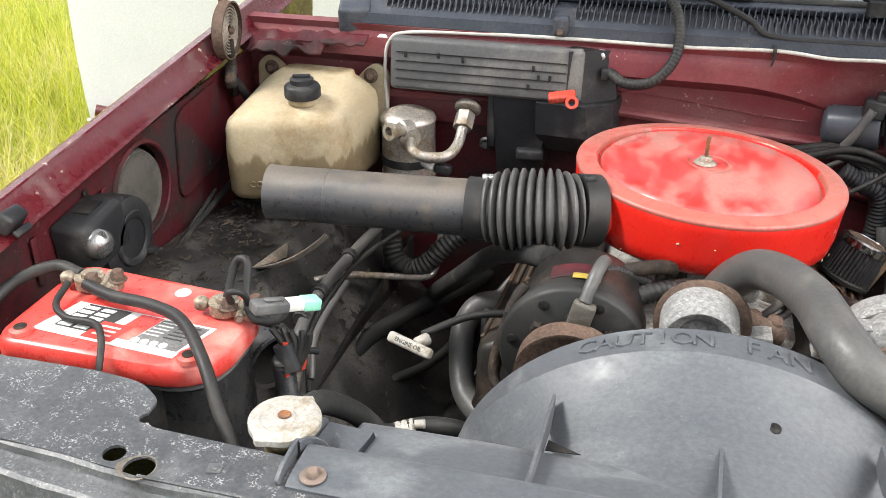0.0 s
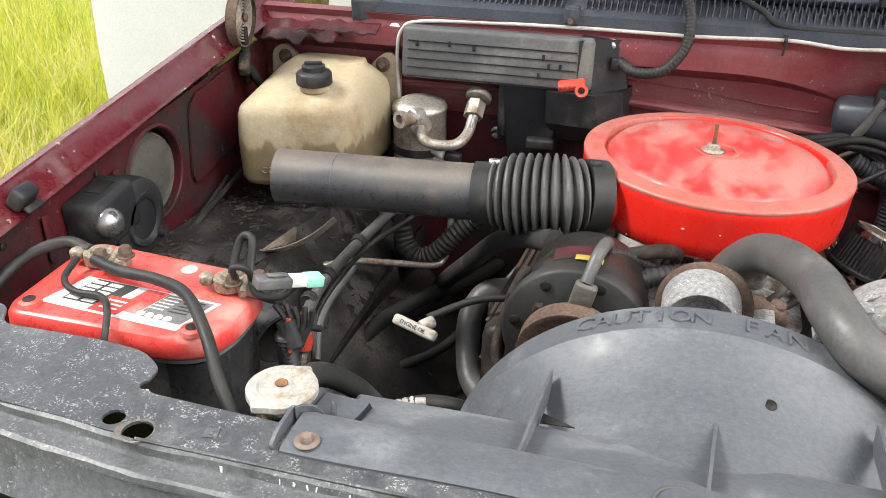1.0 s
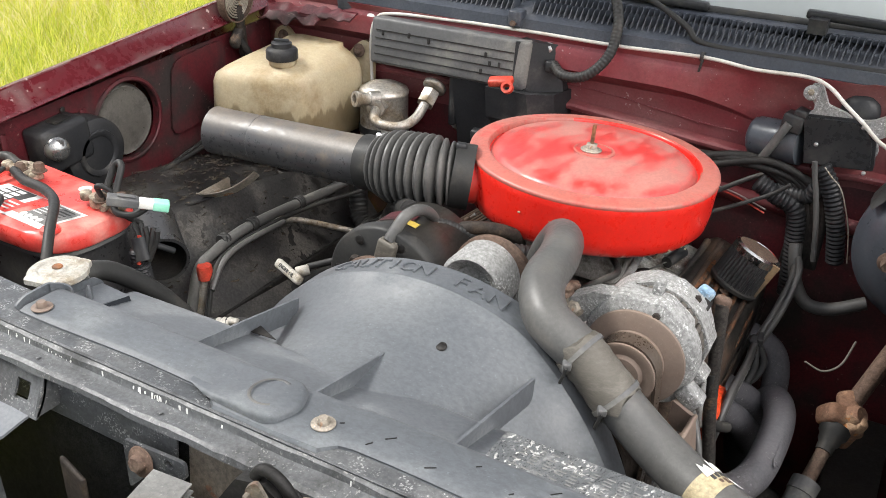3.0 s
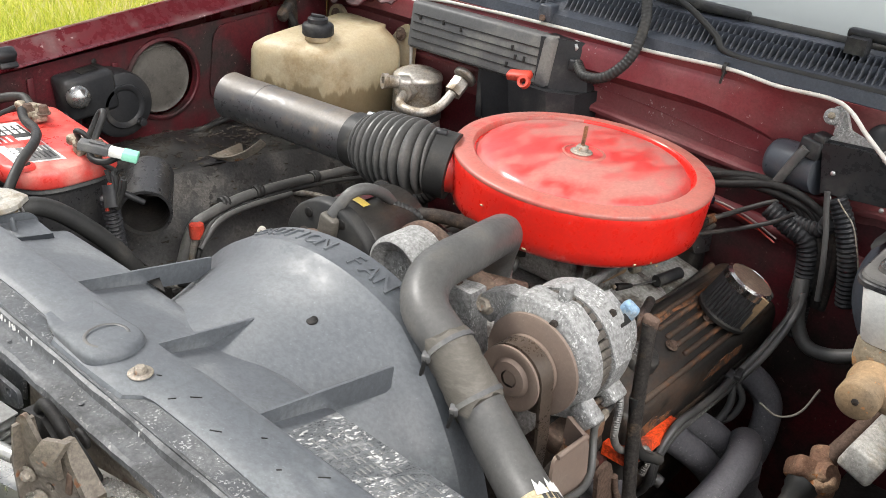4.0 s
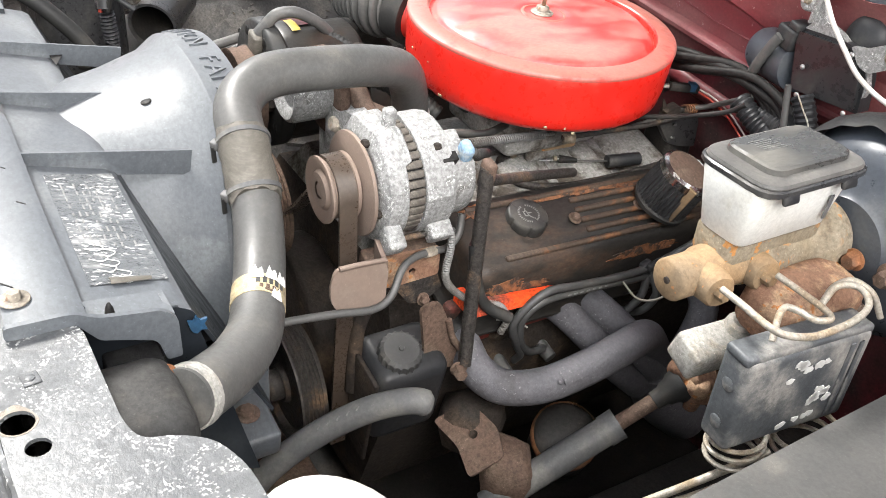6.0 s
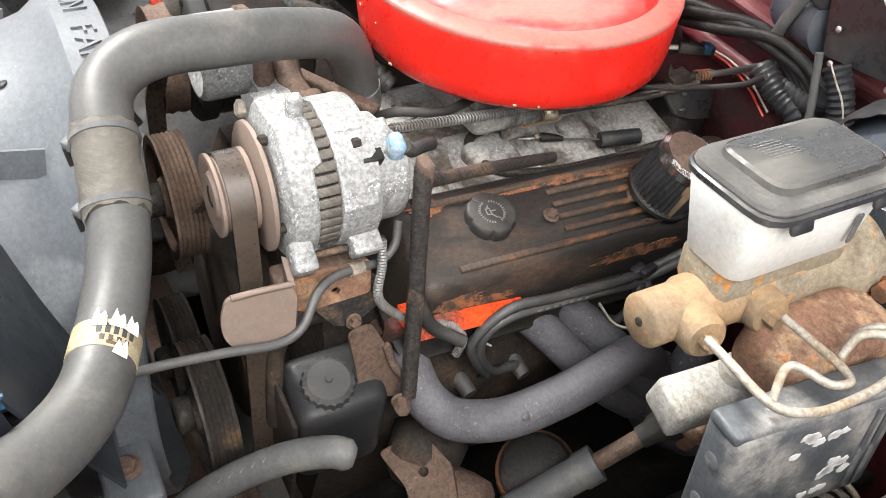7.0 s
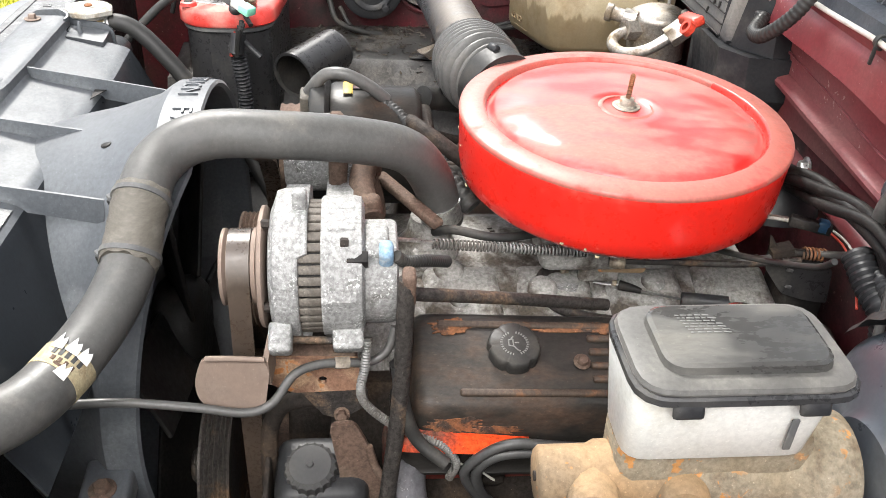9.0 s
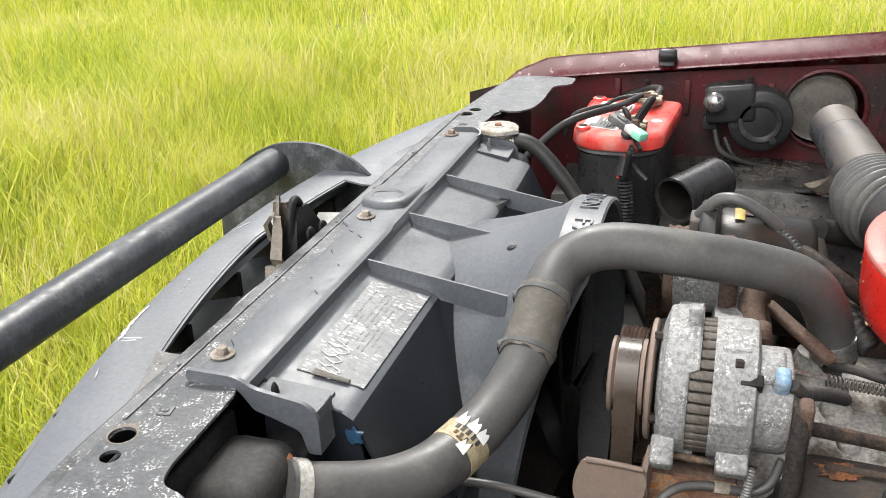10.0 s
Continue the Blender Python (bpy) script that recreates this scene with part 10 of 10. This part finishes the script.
    part("plate", plate(round_poly([(0.935, 0.904), (0.938, 0.927), (0.958, 0.930), (0.975, 0.917), (1.000, 0.914), (1.018, 0.900), (1.022, 0.852), (0.990, 0.858), (0.962, 0.868)], [0.004, 0.004, 0.006, 0.004, 0.008, 0.008, 0.004, 0.006, 0.006], 4), 0.075, 0.010, (), upright), "bat_black", e, sharp=40)
    # added black mass that darkens the gap behind the bracket, no known part
    part("foot", box((0.060, 0.056, 0.085), (0.042, 0.994, 0.845), (0, 0, 0), 0.008), "black", e)
    part("cable_grip", loft([[(0.082, 0.938, 0.915), (0.084, 0.962, 0.922), (0.066, 0.962, 0.924), (0.066, 0.938, 0.918)], [(0.082, 0.936, 0.928), (0.084, 0.960, 0.935), (0.066, 0.960, 0.936), (0.066, 0.936, 0.930)]]), "block", e)
    part("tab", loft([[(0.070, 0.936, 0.926), (0.070, 0.947, 0.928), (0.072, 0.947, 0.928), (0.072, 0.936, 0.926)], [(0.070, 0.933, 0.946), (0.070, 0.935, 0.946), (0.072, 0.935, 0.946), (0.072, 0.933, 0.946)]]), "block", e)
    for y, z in ((0.965, 0.901), (0.968, 0.878)):
        part("rivet", box((0.003, 0.008, 0.0042), (0.0762, y, z), (-12, 0, 0), 0.001), "plastic_grey", e)
    part("spring", coil((0.078, 0.972, 0.926), (0.080, 0.999, 0.924), 0.0068, 0.0014, 6, 6), "rust_orange", e, "orange-brown coil spring")
    part("spring_core", tube([(0.078, 0.950, 0.928), (0.079, 0.985, 0.925), (0.080, 0.999, 0.924)], 0.0050, 10, 3), "black", e)
    part("throttle_cable", tube([(0.074, 0.880, 0.911), (0.076, 0.935, 0.918), (0.079, 0.985, 0.925), (0.100, 1.008, 0.936), (0.156, 1.020, 0.972), (0.21, 1.016, 1.00)], 0.0044, 8, 6), "rubber", e)
    part("cable_clip", box((0.010, 0.006, 0.012), (0.075, 0.922, 0.915), (0, 0, 8), 0.002), "block", e)
    d = thing("distributor_leads", (0.03, 0.96, 0.93), "bundle of thick black ignition leads behind the air cleaner", "ignition leads")
    for i in range(7):
        x = 0.010 * i
        part("lead", tube([(-0.02, 0.965 + 0.004 * i, 0.985 - 0.004 * i), (0.04 + x, 0.985 - 0.006 * (i % 3), 1.004 - 0.008 * (i % 2)), (0.13 + x, 0.992 - 0.008 * (i % 2), 1.006 + 0.006 * (i % 3)), (0.202 + x, 0.992, 0.988), (0.235 + 0.8 * x, 0.994, 0.93), (0.235 + 0.8 * x, 0.996, 0.84)], 0.0066, 10, 5), "black", d)
    part("cap", lathe([(0, 0.05), (0.03, 0.05), (0.045, 0.04), (0.06, 0.0), (0, 0)], (-0.05, 0.985, 0.92), (0, 0, 1), 28), "plastic", d)
    for pts, r in (([(0.17, 0.978, 0.982), (0.205, 0.982, 0.962), (0.237, 0.988, 0.942), (0.247, 0.994, 0.877), (0.252, 0.998, 0.78)], 0.017), ([(0.263, 0.984, 1.027), (0.279, 0.983, 1.003), (0.293, 0.983, 0.970), (0.306, 0.985, 0.925), (0.316, 0.990, 0.865)], 0.0155), ([(0.20, 0.990, 0.970), (0.25, 0.990, 0.970), (0.263, 0.984, 0.990)], 0.014)):
        solo("corrugated_loom", loom(pts, r, 0.0075, 14), "plastic", "fat corrugated wiring loom by the firewall", "wiring loom")
    cable("white_wire", [(0.269, 0.966, 1.034), (0.283, 0.965, 1.020), (0.299, 0.963, 1.006), (0.311, 0.963, 0.981), (0.326, 0.965, 0.936), (0.336, 0.972, 0.876)], 0.0010, "brake_line", "thin white wire beside the loom")
    cable("grey_rod", [(0.253, 0.963, 1.041), (0.258, 0.963, 1.016), (0.268, 0.960, 0.980), (0.279, 0.954, 0.926), (0.286, 0.950, 0.876)], 0.0045, "rubber", "grey pipe beside the loom", "pipe")
    cable("vacuum_hose", [(0.06, 0.86, 0.925), (0.14, 0.90, 0.955), (0.20, 0.92, 0.985), (0.23, 0.92, 1.01)], 0.0036, "rubber_dark", "black vacuum hose rising to the wiper motor", "hose")
    j = thing("blue_connector", (0.06, 0.985, 0.94), "black inline connector with a blue lock and white wires", "connector")
    part("shell", box((0.048, 0.012, 0.013), (0.058, 0.985, 0.952), (0, 6, 68), 0.002), "black", j)
    part("blue_lock", box((0.013, 0.0135, 0.0145), (0.0625, 0.998, 0.9525), (0, 6, 68), 0.002), "blue_paint", j)
    part("white_wire", tube([(0.067, 1.008, 0.950), (0.090, 1.018, 0.944), (0.135, 1.012, 0.938), (0.19, 0.99, 0.93)], 0.0014, 6, 4), "white_wire", j)
    part("red_wire", tube([(0.069, 1.006, 0.947), (0.092, 1.014, 0.940), (0.137, 1.006, 0.934), (0.19, 0.985, 0.925)], 0.0014, 6, 4), "red_plastic", j)
    part("silver_wires", tube([(0.049, 0.962, 0.954), (0.035, 0.935, 0.952), (0.020, 0.905, 0.945)], 0.0035, 6, 3), "alu_bright", j)
    # rail pipes along the valve cover's upper edge
    cable("fuel_line", [(0.006, 0.707, 0.862), (0.010, 0.694, 0.864), (0.020, 0.683, 0.862), (0.036, 0.678, 0.858), (0.060, 0.682, 0.855), (0.080, 0.698, 0.853), (0.095, 0.728, 0.852), (0.104, 0.77, 0.852), (0.110, 0.86, 0.855), (0.11, 0.96, 0.86)], 0.0062, "dark_steel", "bent steel fuel line hooked round to a brass nut", "pipe")
    cable("sensor_wire", [(0.036, 0.744, 0.862), (0.040, 0.759, 0.861), (0.044, 0.776, 0.863)], 0.0012, "steel", "thin bare wire end over the intake")
    b = thing("sensor", (0.12, 0.75, 0.89), "small black sensor plug on a thin wire", "sensor", move=(-0.068, 0.044, -0.035))
    part("boot", tube([(0.111, 0.730, 0.897), (0.120, 0.746, 0.897), (0.124, 0.754, 0.896)], lambda q: 0.0062 - 0.003 * q, 10, 3), "black", b)
    part("tip", disc((0.110, 0.727, 0.898), (-0.4, -1, 0.1), 0.004, 0.006, 0.2, 10), "lead", b)
    part("wire", tube([(0.124, 0.754, 0.896), (0.134, 0.778, 0.896), (0.141, 0.798, 0.895)], 0.0014, 6, 3), "rubber", b)
    part("solenoid", tube([(0.142, 0.798, 0.895), (0.150, 0.830, 0.896), (0.154, 0.850, 0.896)], 0.0098, 14, 3), "plastic", b)
    cable("vacuum_hose", [(0.02, 0.55, 0.925), (0.05, 0.57, 0.945), (0.06, 0.62, 0.94), (0.03, 0.68, 0.93)], 0.0055, "rubber_dark", "thin black hose curling over the intake", "hose")
    cable("heater_return", [(0.252, 0.968, 0.892), (0.258, 0.958, 0.865), (0.268, 0.948, 0.830), (0.292, 0.940, 0.802), (0.330, 0.945, 0.800), (0.38, 0.96, 0.82)], 0.011, "rubber", "grey rubber elbow hose by the booster", "hose", 12)
    cable("white_wire", [(0.33, 0.66, 0.86), (0.355, 0.665, 0.85), (0.375, 0.68, 0.86), (0.385, 0.70, 0.89)], 0.0015, "wrap", "loose thin tan wire under the master cylinder")
    cable("white_wire", [(0.205, 0.50, 0.745), (0.222, 0.535, 0.762), (0.235, 0.58, 0.758), (0.232, 0.606, 0.735)], 0.0014, "white_wire", "thin pale wire below the valve cover")
    a = thing("suspension_arm", (0.42, 0.35, 0.5), "rust-brown suspension arm and pale brackets low in the bay", "suspension arm")
    part("arm", tube([(0.70, 0.36, 0.62), (0.60, 0.38, 0.60), (0.50, 0.42, 0.575), (0.42, 0.47, 0.55)], lambda q: 0.040 - 0.012 * q, 16, 6), "rust_red", a, "scaly rusty arm")
    part("arm_bush", lathe([(0.0, 0.0), (0.034, 0.0), (0.040, 0.006), (0.040, 0.040), (0.034, 0.046), (0.0, 0.046)], (0.40, 0.455, 0.555), (0.5, 0.8, 0.1), 28), "rust", a)
    part("bracket_plate", plate(round_poly([(-0.050, -0.03), (0.0, -0.026), (0.040, -0.040), (0.050, 0.012), (0.014, 0.03), (-0.04, 0.024)], 0.008), 0, 0.008, [(0.0, 0.0, 0.006)], pose(0.285, 0.50, 0.630, 34, 15, 10)), "rust", a, "brown rusty bracket plate")
    part("cast_lump", loft([[(0.245 + r * math.cos(q * math.tau / 12) * (1 + 0.2 * math.sin(3 * q)), 0.525 + r * 1.3 * math.sin(q * math.tau / 12), z) for q in range(12)] for r, z in ((0.034, 0.58), (0.040, 0.61), (0.034, 0.640), (0.018, 0.652))]), "block", a)
    part("cast_lump", loft([[(0.318 + r * 1.4 * math.cos(q * math.tau / 12), 0.535 + r * math.sin(q * math.tau / 12) * (1 + 0.2 * math.cos(2 * q)), z) for q in range(12)] for r, z in ((0.030, 0.55), (0.036, 0.585), (0.030, 0.610), (0.016, 0.622))]), "rust", a)
    part("brake_pipe", tube([(0.36, 0.42, 0.56), (0.42, 0.44, 0.59), (0.48, 0.47, 0.585), (0.55, 0.50, 0.57)], 0.006, 8, 5), "rubber", a)
    lb = thing("shroud_bracket", (0.26, 0.20, 0.74), "black lower shroud bracket with a rusty bolt", "bracket")
    part("tray", box((0.08, 0.05, 0.035), (0.262, 0.205, 0.755), (0, 8, 0), 0.006), "shroud", lb)
    part("bolt", hexbolt((0.265, 0.204, 0.772), (0.1, 0, 1), 0.009, 0.008, 0.014), "rust", lb)
    low = lathe([(0.225, 0.03), (0.245, 0.12), (0.270, 0.225), (0.286, 0.248), (0.286, 0.285), (0.282, 0.287), (0.276, 0.245), (0.24, 0.12)], (SX, 0, SZ), (0, 1, 0), 56, math.pi * 1.08, math.pi * 1.92)
    for v in low.verts:
        v.co.y -= 0.052 * min(1.0, max(0.0, (v.co.x - 0.08) / 0.16)) * v.co.y / 0.29
    solo("shroud_lower_half", low, "shroud", "black lower half of the fan shroud", "fan shroud")


battery()
side_lamp()
coolant_tank()
heater_box()
accumulator()
hood_hinge()
dipstick()
bay_lines()

# alike things that belong together
for ob in list(scene.objects):
    kind_of = ob.name.split(".")[0]
    row = {"plug_lead": "plug leads along the valve cover", "plug_boot": "spark plug boots", "valve_cover": "valve covers of the engine", "heater_hose": "heater hoses", "corrugated_loom": "wiring looms by the firewall", "battery_lead": "battery leads"}.get(kind_of)
    if row and ob.parent is None:
        tagged(ob, group=row)
